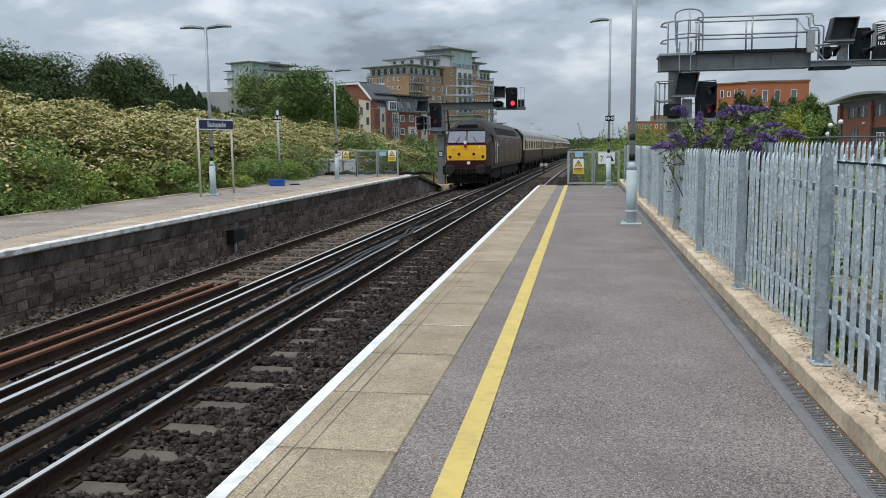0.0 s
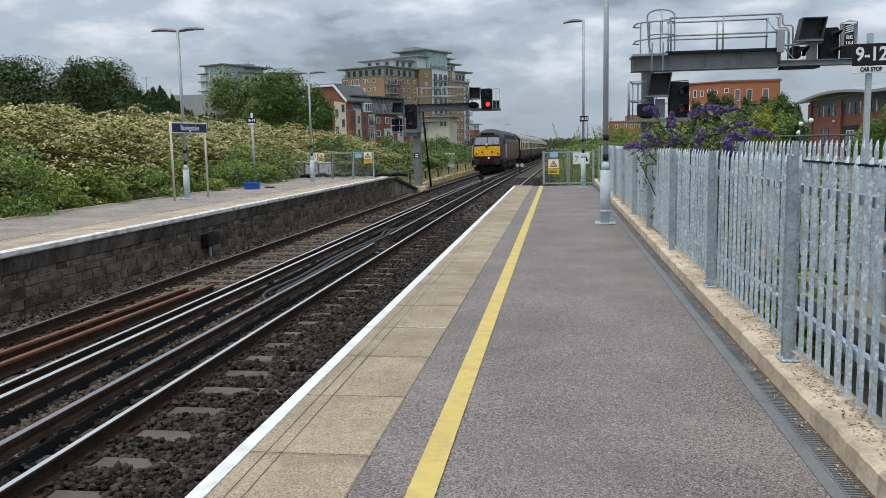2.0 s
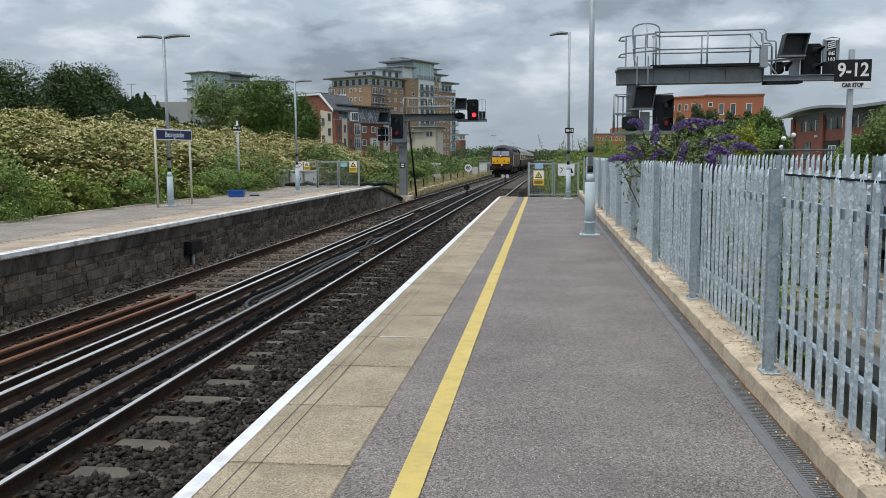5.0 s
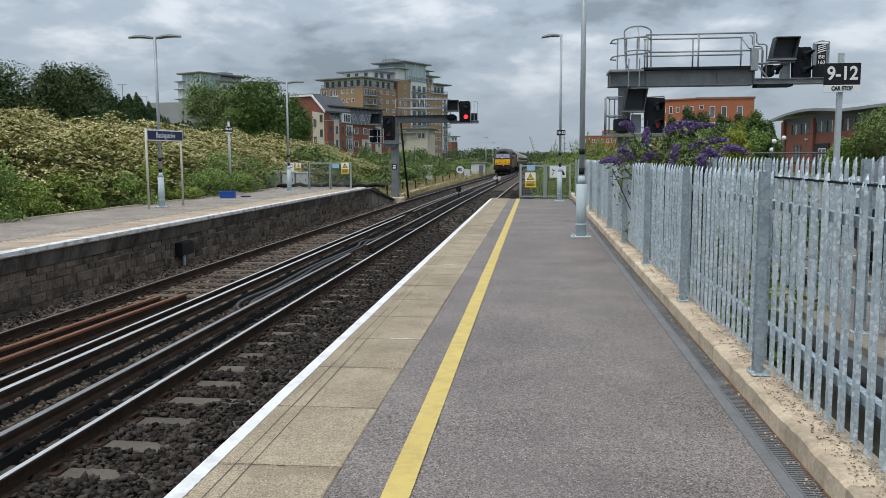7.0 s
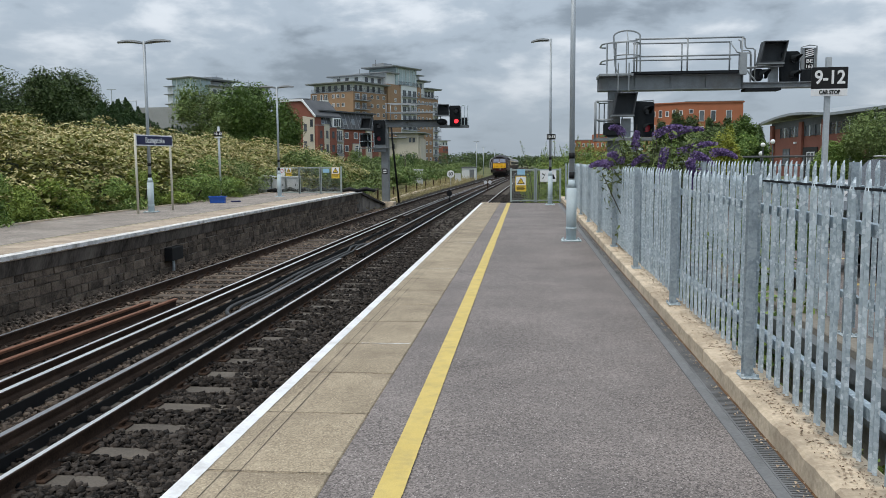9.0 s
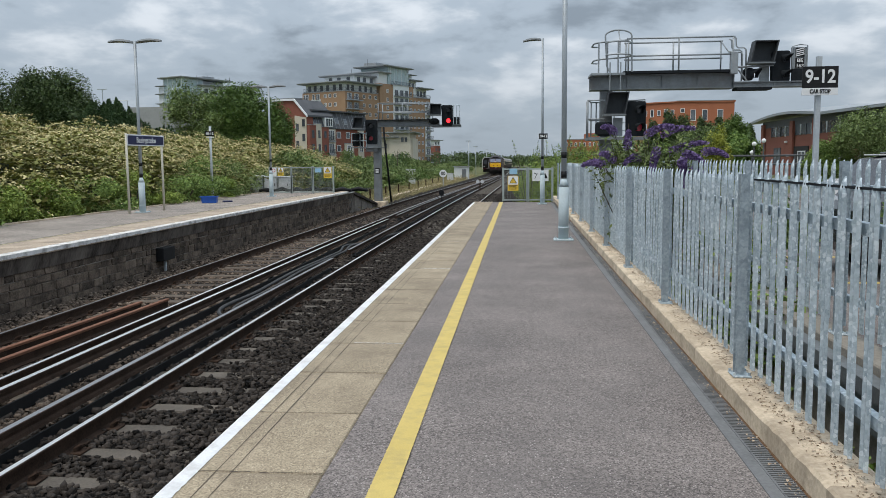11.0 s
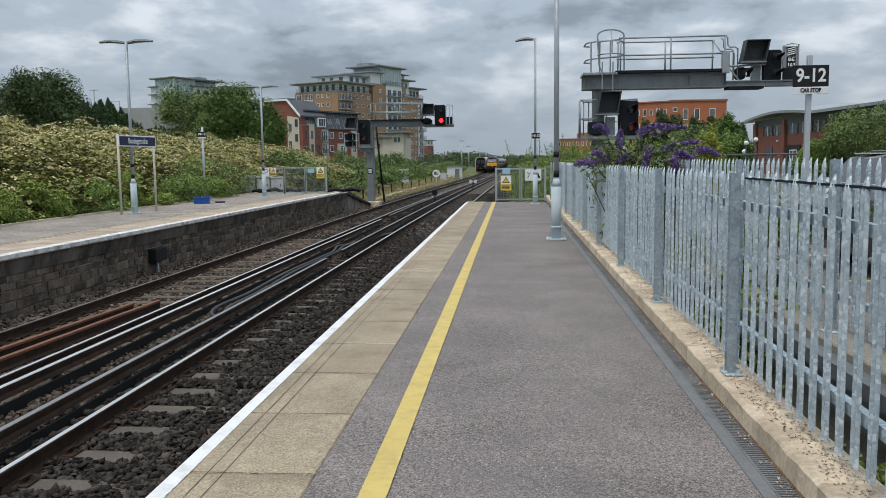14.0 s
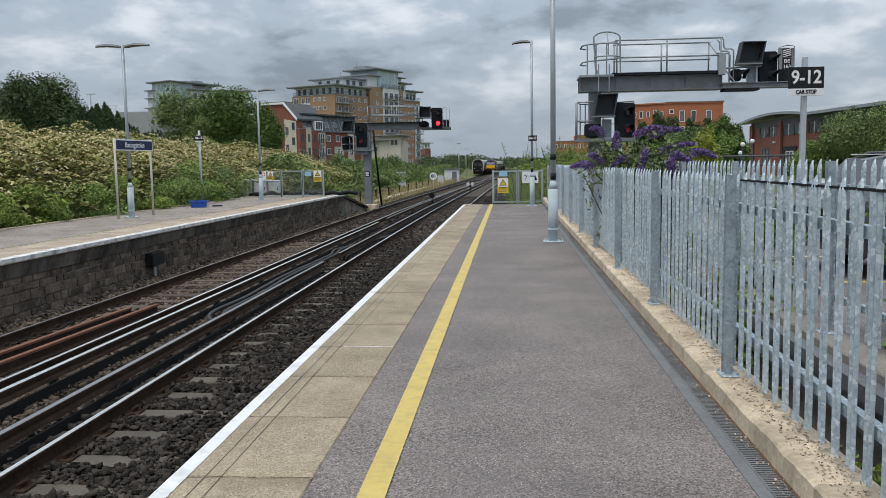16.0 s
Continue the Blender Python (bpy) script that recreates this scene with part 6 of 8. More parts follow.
def locomotive():
    t = thing("locomotive", (0, 0, 0), "dark maroon diesel locomotive with a yellow front panel", "locomotive")
    half = [(1.27, 1.0), (1.33, 1.25), (1.35, 1.6), (1.35, 2.6), (1.27, 2.92), (1.07, 3.27), (0.79, 3.51), (0.43, 3.66), (0.0, 3.7)]

    def sec(y, kw, top, drop=0.0):
        pts = [(x * kw, min(z, 3.7) if z <= 2.3 else 2.3 + (z - 2.3) * (top - 2.3) / 1.4) for x, z in half]
        right = [(x, y + drop * (z > 2.3) * 0, z) for x, z in pts]
        return right + [(-x, yy, z) for x, yy, z in right[-2::-1]]
    F = 9.7
    secs = [sec(-F, 0.80, 2.34), sec(-F + 0.06, 0.82, 2.4), sec(-F + 0.42, 0.89, 3.12), sec(-F + 0.65, 0.93, 3.38), sec(-F + 1.3, 0.985, 3.6), sec(-F + 2.4, 1.0, 3.7),
            sec(F - 2.4, 1.0, 3.7), sec(F - 1.3, 1.0, 3.6), sec(F - 0.65, 0.97, 3.38), sec(F - 0.42, 0.94, 3.12), sec(F - 0.06, 0.88, 2.4), sec(F, 0.86, 2.34)]
    part("body", loft(bmesh.new(), secs), M["loco_paint"], t, "dark maroon-black body shell")
    # roof skin a little proud of the body
    bm = bmesh.new()
    rows = []
    for y, kw, top in ((-F + 0.62, 0.935, 3.37), (-F + 1.3, 0.989, 3.607), (-F + 2.4, 1.004, 3.71), (F - 2.4, 1.004, 3.71), (F - 1.3, 1.004, 3.607), (F - 0.62, 0.975, 3.37)):
        s = sec(y, kw, top + 0.012)
        rows.append([bm.verts.new(p) for p in s[4:-4]])
    for a, b in zip(rows, rows[1:]):
        for i in range(len(a) - 1):
            bm.faces.new((a[i], a[i + 1], b[i + 1], b[i]))
    part("roof", bm, M["loco_roof"], t, "sooty dark grey roof")
    # nose
    bm = bmesh.new()
    prism(bm, [(-1.02, 1.47), (1.02, 1.47), (1.06, 1.6), (1.06, 2.22), (1.02, 2.26), (-1.02, 2.26), (-1.06, 2.22), (-1.06, 1.6)], "y", -F - 0.03, -F + 0.05)
    yp = part("front_panel", bm, M["warning_yellow"], t, "bright yellow warning panel")
    bm = bmesh.new()
    for x0, x1, z0, z1 in ((-0.78, 0.78, 2.07, 2.10), (-0.78, 0.78, 1.64, 1.665), (-0.78, -0.755, 1.64, 2.1), (0.755, 0.78, 1.64, 2.1)):
        box(bm, x0, x1, -F - 0.045, -F - 0.03, z0, z1)
    part("code_box_frame", bm, M["warning_yellow"], yp)
    for x, z in ((-0.88, 1.66), (0.88, 1.66), (-0.40, 1.80), (0.40, 1.80)):
        part("marker_light", disc(bmesh.new(), (x, -F - 0.05, z), 0.075, 0.04), M["black"], yp)
    part("headlight", disc(bmesh.new(), (0.12, -F - 0.05, 1.33), 0.085, 0.06), M["sign_white"], t, "round white headlight")
    bm = bmesh.new()
    box(bm, -1.05, 1.05, -F - 0.012, -F + 0.05, 1.05, 1.465)
    part("nose_skirt", bm, M["maroon"], t, "deep red lower front")
    for s in (-1, 1):
        bm = bmesh.new()
        z0, z1 = 2.40, 3.02
        ya, yb = -F + 0.035, -F + 0.345
        q = [(s * 0.06, ya, z0), (s * 1.00, ya + 0.02, z0), (s * 0.97, yb + 0.02, z1), (s * 0.06, yb, z1)]
        f0 = [bm.verts.new((x, y - 0.03, z)) for x, y, z in q]
        f1 = [bm.verts.new((x, y + 0.03, z)) for x, y, z in q]
        for i in range(4):
            bm.faces.new((f0[i], f0[(i + 1) % 4], f1[(i + 1) % 4], f1[i]))
        bm.faces.new(f0)
        bm.faces.new(f1[::-1])
        w = part("windscreen", bm, M["screen_glass"], t, "pale reflecting windscreen")
        part("wiper", tube(bmesh.new(), [(s * 0.55, ya - 0.06, z0), (s * 0.35, (ya + yb) / 2 - 0.07, 2.72)], 0.014, 5), M["black"], w)
        bm = bmesh.new()
        tube(bm, [(s * 0.83, -F, 0.98), (s * 0.83, -F - 0.38, 0.98)], [0.17, 0.13], 14)
        tube(bm, [(s * 0.83, -F - 0.38, 0.98), (s * 0.83, -F - 0.42, 0.98), (s * 0.83, -F - 0.45, 0.98)], [0.26, 0.27, 0.22], 20)
        part("buffer", bm, M["buffer_steel"], t, "dark grey round buffer")
        bm = bmesh.new()
        box(bm, s * 1.352 - 0.01, s * 1.352 + 0.01, -F + 0.95, -F + 1.35, 2.4, 2.95)
        part("cab_window", bm, M["train_glass"], t)
        bm = bmesh.new()
        box(bm, s * 1.355 - 0.008, s * 1.355 + 0.008, -F + 1.55, -F + 2.15, 1.15, 2.9)
        part("cab_door", bm, M["loco_paint"], t)
        for k in range(7):
            y0 = -F + 3.0 + 1.75 * k
            bm = bmesh.new()
            prism(bm, [(s * 1.30, 2.86), (s * 1.325, 2.87), (s * 1.14, 3.24), (s * 1.11, 3.2)], "y", y0, y0 + 1.25)
            part("roof_grille", bm, M["underframe"], t)
        for k in range(4):
            y0 = -F + 4.0 + 3.2 * k
            part("side_window", box(bmesh.new(), s * 1.356 - 0.006, s * 1.356 + 0.006, y0, y0 + 0.7, 2.35, 2.6), M["train_glass"], t)
        # rain strip, handrails beside the door, body panels, steps
        part("rain_strip", box(bmesh.new(), s * 1.34 - 0.025, s * 1.34 + 0.025, -F + 1.2, F - 1.2, 2.66, 2.70), M["loco_roof"], t)
        for yy in (-F + 1.48, -F + 2.22):
            part("grab_rail", tube(bmesh.new(), [(s * 1.39, yy, 1.3), (s * 1.39, yy, 2.45)], 0.022, 6), M["sign_white"], t, "white painted handrail")
        for k in range(5):
            yy = -F + 3.2 + 3.3 * k
            part("body_panel", box(bmesh.new(), s * 1.358 - 0.008, s * 1.358 + 0.008, yy, yy + 1.6, 1.3, 2.2), M["loco_paint"], t)
        for zz in (0.45, 0.8):
            part("step", box(bmesh.new(), s * 1.22 - 0.12, s * 1.22 + 0.12, -F + 1.5, -F + 2.2, zz, zz + 0.05), M["underframe"], t)
        part("number_plate", box(bmesh.new(), s * 1.364 - 0.004, s * 1.364 + 0.004, -F + 2.45, -F + 3.1, 2.2, 2.34), M["sign_white"], t, "pale number bar")
        # window surround, cab brow and lower valance on the front
        part("screen_frame", tube(bmesh.new(), [(s * 0.05, -F + 0.0, 2.38), (s * 1.04, -F + 0.02, 2.38), (s * 1.00, -F + 0.34, 3.05), (s * 0.05, -F + 0.32, 3.05)], 0.03, 6), M["loco_paint"], t)
        part("lamp_iron", box(bmesh.new(), s * 0.72 - 0.03, s * 0.72 + 0.03, -F - 0.07, -F - 0.03, 2.08, 2.24), M["sign_white"], yp)
    part("cab_brow", prism(bmesh.new(), [(-0.99, 3.06), (0.99, 3.06), (0.90, 3.16), (-0.90, 3.16)], "y", -F + 0.28, -F + 0.5), M["loco_roof"], t, "dark grey cab brow")
    bm = bmesh.new()
    box(bm, -1.3, 1.3, -F + 0.02, -F + 0.2, 0.72, 1.2, bevel=0.03)
    part("buffer_beam", bm, M["underframe"], t)
    for x in (-0.5, -0.32, 0.35, 0.52):
        bm = bmesh.new()
        tube(bm, [(x, -F + 0.05, 0.95), (x, -F - 0.12, 0.8), (x, -F - 0.1, 0.45), (x * 0.8, -F - 0.02, 0.35)], 0.03, 6)
        part("brake_hose", bm, M["underframe"], t)
    bm = bmesh.new()
    tube(bm, [(0, -F - 0.02, 1.0), (0, -F - 0.2, 0.95), (0, -F - 0.2, 0.55)], 0.06, 8)
    part("coupling_hook", bm, M["underframe"], t)
    bm = bmesh.new()
    prism(bm, [(-0.58, 3.20), (0.58, 3.20), (0.50, 3.36), (-0.50, 3.36)], "y", -F + 0.36, -F + 0.7)
    part("roof_box", bm, M["underframe"], t)
    # small lamp and badge over the panel
    bm = bmesh.new()
    ball(bm, (-0.05, -F - 0.08, 2.28), (0.09, 0.05, 0.12), 10, 8)
    part("lamp_bracket", bm, M["lens_red_dim"], t)
    part("lamp", disc(bmesh.new(), (-0.05, -F - 0.1, 2.42), 0.09, 0.05), M["sign_white"], t)
    bm = bmesh.new()
    box(bm, -1.15, 1.15, -3.2, 3.2, 0.35, 1.0, bevel=0.08)
    part("fuel_tank", bm, M["underframe"], t)
    bm = bmesh.new()
    prism(bm, [(-1.1, 0.25), (1.1, 0.25), (1.15, 0.62), (-1.15, 0.62)], "y", -F + 0.25, -F + 0.32)
    part("rail_guard", bm, M["underframe"], t)
    bogie(t, -5.9, 3, 3.9, 0.55)
    bogie(t, 5.9, 3, 3.9, 0.55)
    return t


def coach(label, windows, width):
    t = thing("railway_coach", (0, 0, 0), label, "railway coach", "coaches of the train")
    L = 9.85
    lower = [(1.32, 0.95), (1.38, 1.2), (1.40, 1.88), (-1.40, 1.88), (-1.38, 1.2), (-1.32, 0.95)]
    part("lower_body", prism(bmesh.new(), lower, "y", -L, L), M["coach_umber"], t, "dark umber lower panels")
    upper = [(1.40, 1.884), (1.38, 2.6), (1.33, 2.85), (-1.33, 2.85), (-1.38, 2.6), (-1.40, 1.884)]
    part("upper_body", prism(bmesh.new(), upper, "y", -L, L), M["coach_cream"], t, "cream upper panels")
    roof = [(1.36, 2.854), (1.30, 3.1), (1.05, 3.4), (0.6, 3.62), (0, 3.7), (-0.6, 3.62), (-1.05, 3.4), (-1.30, 3.1), (-1.36, 2.854)]
    part("roof", prism(bmesh.new(), roof, "y", -L, L), M["coach_roof"], t, "pale grey roof")
    bm = bmesh.new()
    prism(bm, [(-1.3, 1.0), (1.3, 1.0), (1.3, 3.0), (0.8, 3.5), (-0.8, 3.5), (-1.3, 3.0)], "y", -L - 0.02, -L)
    part("end_wall", bm, M["underframe"], t)
    part("gangway", box(bmesh.new(), -0.55, 0.55, -L - 0.35, -L, 1.0, 3.1), M["underframe"], t)
    for s in (-1, 1):
        for k in range(windows):
            y = -L + 1.9 + (2 * L - 3.8) * k / (windows - 1)
            bm = bmesh.new()
            box(bm, s * 1.392 - 0.012, s * 1.392 + 0.012, y - width / 2, y + width / 2, 2.0, 2.62)
            part("window", bm, M["train_glass"], t)
        for y in (-L + 0.5, L - 0.5):
            part("door", box(bmesh.new(), s * 1.405 - 0.006, s * 1.405 + 0.006, y - 0.36, y + 0.36, 1.05, 2.75), M["coach_umber"], t)
        part("footboard", box(bmesh.new(), s * 1.3 - 0.1, s * 1.3 + 0.1, -L + 0.3, L - 0.3, 0.82, 0.9), M["underframe"], t)
    for y in (-1.8, 1.4):
        part("battery_box", box(bmesh.new(), -1.15, 1.15, y - 0.8, y + 0.8, 0.4, 0.95, bevel=0.03), M["underframe"], t)
    bogie(t, -L + 2.6, 2, 2.6, 0.46)
    bogie(t, L - 2.6, 2, 2.6, 0.46)
    return t


loco = locomotive()
coaches = [coach("umber and cream parlour coach with wide windows", 7, 1.55), coach("umber and cream coach with many windows", 10, 1.05)]
for k in range(5):
    coaches.append(copy_thing(coaches[1], Matrix.Identity(4)))


# ---- the waiting passenger train further down the line ----
def waiting_train():
    x, y = -5.95, 200.0
    z = RAIL_Z + fall(y)
    t = thing("passenger_train", (x, y, z), "pale grey passenger train with a dark cab front, waiting far off", "train")
    M["unit_side"] = material("unit_side", (0.40, 0.41, 0.42), (0.55, 0.56, 0.57), rough=0.5, bump=0.02)
    prof = [(1.3, 0.9), (1.38, 1.3), (1.38, 2.6), (1.2, 3.3), (0.7, 3.65), (-0.7, 3.65), (-1.2, 3.3), (-1.38, 2.6), (-1.38, 1.3), (-1.3, 0.9)]
    part("body", prism(bmesh.new(), prof, "y", 0.0, 60.0), M["unit_side"], t)
    part("cab_front", prism(bmesh.new(), [(a * 0.86, 0.15 + b * 0.93) for a, b in prof], "y", -0.12, 0.0), M["underframe"], t, "black cab front")
    for s in (-1, 1):
        part("windscreen", box(bmesh.new(), min(s * 0.1, s * 1.0), max(s * 0.1, s * 1.0), -0.15, -0.12, 2.1, 2.9), M["train_glass"], t)
        part("headlight", disc(bmesh.new(), (s * 0.85, -0.15, 1.45), 0.1, 0.05), M["sign_white"], t)
        part("valance", box(bmesh.new(), min(s * 0.25, s * 1.1), max(s * 0.25, s * 1.1), -0.16, -0.12, 0.75, 1.05), M["maroon"], t)
    part("underframe", box(bmesh.new(), -1.1, 1.1, 0.1, 59.5, 0.1, 0.9), M["underframe"], t)


waiting_train()


# ---- buildings ----
M["brick_tan"] = material("brick_tan", (0.25, 0.155, 0.09), (0.38, 0.25, 0.155), scale=0.4, fine=6, rough=0.9, bump=0.1, contrast=0.3)
M["brick_red"] = material("brick_red", (0.17, 0.058, 0.040), (0.27, 0.10, 0.068), scale=0.5, fine=7, rough=0.9, bump=0.1, contrast=0.3)
M["brick_orange"] = material("brick_orange", (0.30, 0.10, 0.05), (0.42, 0.16, 0.085), scale=0.4, fine=6, rough=0.9, bump=0.1, contrast=0.3)
M["render_cream"] = material("render_cream", (0.46, 0.42, 0.34), (0.58, 0.54, 0.45), scale=0.3, fine=5, rough=0.9, bump=0.05)
M["render_white"] = material("render_white", (0.58, 0.62, 0.63), (0.74, 0.77, 0.78), scale=0.3, fine=5, rough=0.8, bump=0.05)
M["roof_grey"] = material("roof_grey", (0.20, 0.22, 0.235), (0.32, 0.34, 0.36), scale=0.4, fine=5, rough=0.7, bump=0.05)
M["slate"] = material("slate", (0.055, 0.06, 0.068), (0.11, 0.115, 0.125), scale=0.5, fine=8, rough=0.8, bump=0.1)
M["pane"] = material("pane", (0.05, 0.06, 0.07), (0.14, 0.16, 0.18), scale=0.4, fine=3, rough=0.1, bump=0, spread=0.5)
M["glass_teal"] = material("glass_teal", (0.30, 0.40, 0.42), (0.44, 0.54, 0.56), scale=0.3, fine=2, rough=0.15, bump=0, spec=0.6)
M["roof_metal"] = material("roof_metal", (0.24, 0.265, 0.285), (0.37, 0.40, 0.42), scale=0.4, fine=4, rough=0.45, metal=0.3, bump=0.02)
M["concrete"] = material("concrete", (0.22, 0.23, 0.23), (0.36, 0.37, 0.37), scale=0.5, fine=6, rough=0.9, bump=0.1)

WINDOWS = {}


def window(parent, x, y, z, w, h, frame_mat="sign_white", bars=1, turn=0):
    """A framed window set in a wall that faces -y, or turned with it: a mesh of its own with its pane."""
    key = (round(w, 2), round(h, 2), frame_mat, bars)
    if key not in WINDOWS:
        bm = bmesh.new()
        f = 0.09
        box(bm, -w / 2, w / 2, -0.06, 0.02, h / 2 - f, h / 2)
        box(bm, -w / 2, w / 2, -0.09, 0.02, -h / 2, -h / 2 + f)
        for i in range(bars + 2):
            x0 = -w / 2 + (w - f) * i / (bars + 1)
            box(bm, x0, x0 + f, -0.055, 0.02, -h / 2 + f, h / 2 - f)
        a = mesh_of(bm, "window", M[frame_mat])
        b = mesh_of(box(bmesh.new(), -w / 2 + 0.02, w / 2 - 0.02, -0.012, 0.01, -h / 2 + 0.02, h / 2 - 0.02), "pane", M["pane"])
        WINDOWS[key] = (a, b)
    a, b = WINDOWS[key]
    o = part("window", a, None, parent, at=pose(x, y, z, 0, 0, turn))
    part("pane", b, None, o)


def balcony(parent, x, y, z, w, turn=0, deep=1.3):
    """A slab with a barred balustrade on three sides, before a wall that faces -y or is turned with it."""
    b = part("balcony", box(bmesh.new(), -w / 2, w / 2, -deep, 0, -0.22, 0), M["roof_grey"], parent, at=pose(x, y, z, 0, 0, turn))
    bm = bmesh.new()
    for zz in (0.12, 1.05):
        box(bm, -w / 2, w / 2, -deep, -deep + 0.05, zz - 0.03, zz + 0.03)
        for sx in (-w / 2, w / 2 - 0.05):
            box(bm, sx, sx + 0.05, -deep + 0.05, 0, zz - 0.03, zz + 0.03)
    n = max(4, int(w / 0.3))
    for i in range(n + 1):
        xx = -w / 2 + 0.03 + (w - 0.06) * i / n
        box(bm, xx - 0.02, xx + 0.02, -deep + 0.005, -deep + 0.045, 0.12, 1.05)
    part("balustrade", bm, M["slate"], b, "dark metal balustrade")


def block(parent, name, x0, x1, y0, y1, z0, z1, mat, label=""):
    return part(name, box(bmesh.new(), x0, x1, y0, y1, z0, z1), M[mat], parent, label)


def slab(parent, x0, x1, y0, y1, z, th=0.5):
    """A thin flat roof, its underside chamfered at the edges."""
    bm = bmesh.new()
    c = 0.35
    loft(bm, [[(x0 + c, y0 + c, z), (x1 - c, y0 + c, z), (x1 - c, y1 - c, z), (x0 + c, y1 - c, z)],
              [(x0, y0, z + th * 0.5), (x1, y0, z + th * 0.5), (x1, y1, z + th * 0.5), (x0, y1, z + th * 0.5)],
              [(x0, y0, z + th), (x1, y0, z + th), (x1, y1, z + th), (x0, y1, z + th)]])
    part("roof", bm, M["roof_grey"], parent, "thin overhanging grey roof")


def tower():
    """Stands with a corner towards the line: x runs along the face on the railway's side, y along the other."""
    t = thing("apartment_building", pose(-54.35, 265, 0, 0, 0, 63), "tall tan brick and white apartment building with balconies", "building", "apartment buildings")
    L = -90
    block(t, "wall", 0, 18.1, 0, 18.3, -2, 24.3, "brick_tan", "tan brick wall")
    block(t, "wall", 0.9, 18.1, 0.9, 17.4, 24.3, 27.0, "render_white", "white rendered top storey")
    slab(t, -1.6, 18.6, -1.6, 19.4, 27.0)
    block(t, "wall", 8.0, 21.0, 2.6, 15.0, 27.4, 30.0, "render_white", "white rendered upper storey")
    slab(t, 6.6, 22.0, 1.2, 17.0, 30.0)
    block(t, "wall", 18.1, 38.3, -0.6, 14, -2, 28.0, "brick_tan", "tan brick wall")
    block(t, "wall", 19.0, 24.0, 0.6, 12, 28.0, 31.6, "render_white", "white rendered upper storey")
    slab(t, 17.4, 25.0, -0.8, 13, 31.6)
    block(t, "wall", 24.0, 36.6, 0.2, 12, 28.0, 34.0, "glass_teal", "pale blue-green glazed upper storeys")
    slab(t, 20.5, 37.8, -1.4, 13, 34.0)
    block(t, "plant_room", 22, 27, 4, 9, 34.4, 35.6, "roof_grey")
    block(t, "wall", 36.6, 43.0, 1.4, 13, 24.5, 30.4, "render_white", "white rendered upper storeys")
    slab(t, 36.0, 40.5, -0.8, 13, 32.2, 0.3)
    block(t, "wall", 36.6, 39.6, 1.0, 12, 30.4, 32.2, "render_white")
    slab(t, 37.2, 45.2, -0.4, 14, 30.4)
    block(t, "wall", 38.3, 51.0, 0.4, 14, -2, 24.6, "brick_tan", "tan brick wall")
    block(t, "wall", 43.0, 50.2, 1.6, 13, 24.6, 27.9, "render_white", "white rendered top storey")
    slab(t, 42.6, 52.4, -0.6, 15, 27.9)
    for x, y, z in ((4.0, 9.0, 27.4), (11.0, 6.0, 30.4), (20.0, 6.0, 34.4), (44.0, 5.0, 30.8)):
        part("aerial", tube(bmesh.new(), [(x, y, z), (x, y, z + 2.2)], 0.06, 5), M["slate"], t)
    # pale rendered strips
    for x0, x1, y0, z1 in ((25.6, 35.2, -0.85, 28.0), (47.2, 50.8, 0.2, 23.0)):
        block(t, "panel", x0, x1, y0, y0 + 0.3, 3, z1, "render_white", "pale rendered strip")
    block(t, "panel", -0.22, 0.0, 10.4, 14.2, 3, 22.0, "render_white", "pale rendered strip")
    block(t, "panel", 0.4, 7.6, -0.2, 0.0, 3, 12.6, "render_white", "pale rendered strip")
    for k in range(8):
        z = 23.0 - 2.9 * k
        for x in (9.9, 13.1, 16.4):
            window(t, x, 0, z, 1.3, 1.25)
        for y in (4.2, 6.4, 8.4):
            window(t, 0, y, z, 1.15, 1.25, turn=L)
        for x in (2.1, 5.8):
            window(t, x, -0.22 if z < 12 else -0.02, z - 0.25, 2.3, 2.0, bars=2)
        balcony(t, 3.9, -0.2, z - 1.4, 7.6)
        window(t, -0.24, 11.4, z - 0.25, 1.5, 2.0, turn=L)
        window(t, -0.24, 13.3, z - 0.25, 1.0, 2.0, turn=L, bars=0)
        window(t, 0, 16.6, z - 0.25, 2.2, 2.0, turn=L, bars=2)
        if k % 2 == 0:
            balcony(t, 0, 16.4, z - 1.4, 3.6, L)
        else:
            balcony(t, -0.22, 12.3, z - 1.4, 3.8, L, 0.5)
    for k in range(9):
        z = 25.6 - 2.9 * k
        window(t, 22.4, -0.62, z, 1.2, 1.25)
        for x in (27.4, 30.6, 33.6):
            window(t, x, -0.87, z - 0.25, 1.9, 2.1, "roof_grey")
        balcony(t, 30.4, -0.85, z - 1.4, 9.2)
        window(t, 36.8, -0.62, z, 1.2, 1.25)
        if z < 24:
            for x in (40.6, 43.2, 45.6):
                window(t, x, 0.38, z, 1.1, 1.25)
            window(t, 49.0, 0.18, z - 0.25, 2.0, 2.0)
            balcony(t, 49.0, 0.2, z - 1.4, 3.6)
    for x in (2.6, 5.0, 9.0, 12.0, 15.0):
        window(t, x, 0.88, 25.6, 1.3, 1.9, "slate")
    for y in (2.6, 5.2, 8.0, 10.6, 13.4, 15.8):
        window(t, 0.88, y, 25.6, 1.2, 1.9, "slate", turn=L)
    balcony(t, 9.0, 0.9, 24.5, 18.0, 0, 1.0)
    balcony(t, 0.9, 9.1, 24.5, 17.4, L, 1.0)
    for x in (10.4, 13.6, 17.4):
        window(t, x, 2.58, 28.9, 1.6, 1.6, "slate")
    for y in (5.0, 9.0, 12.6):
        window(t, 7.98, y, 28.9, 1.4, 1.4, "slate", turn=L)
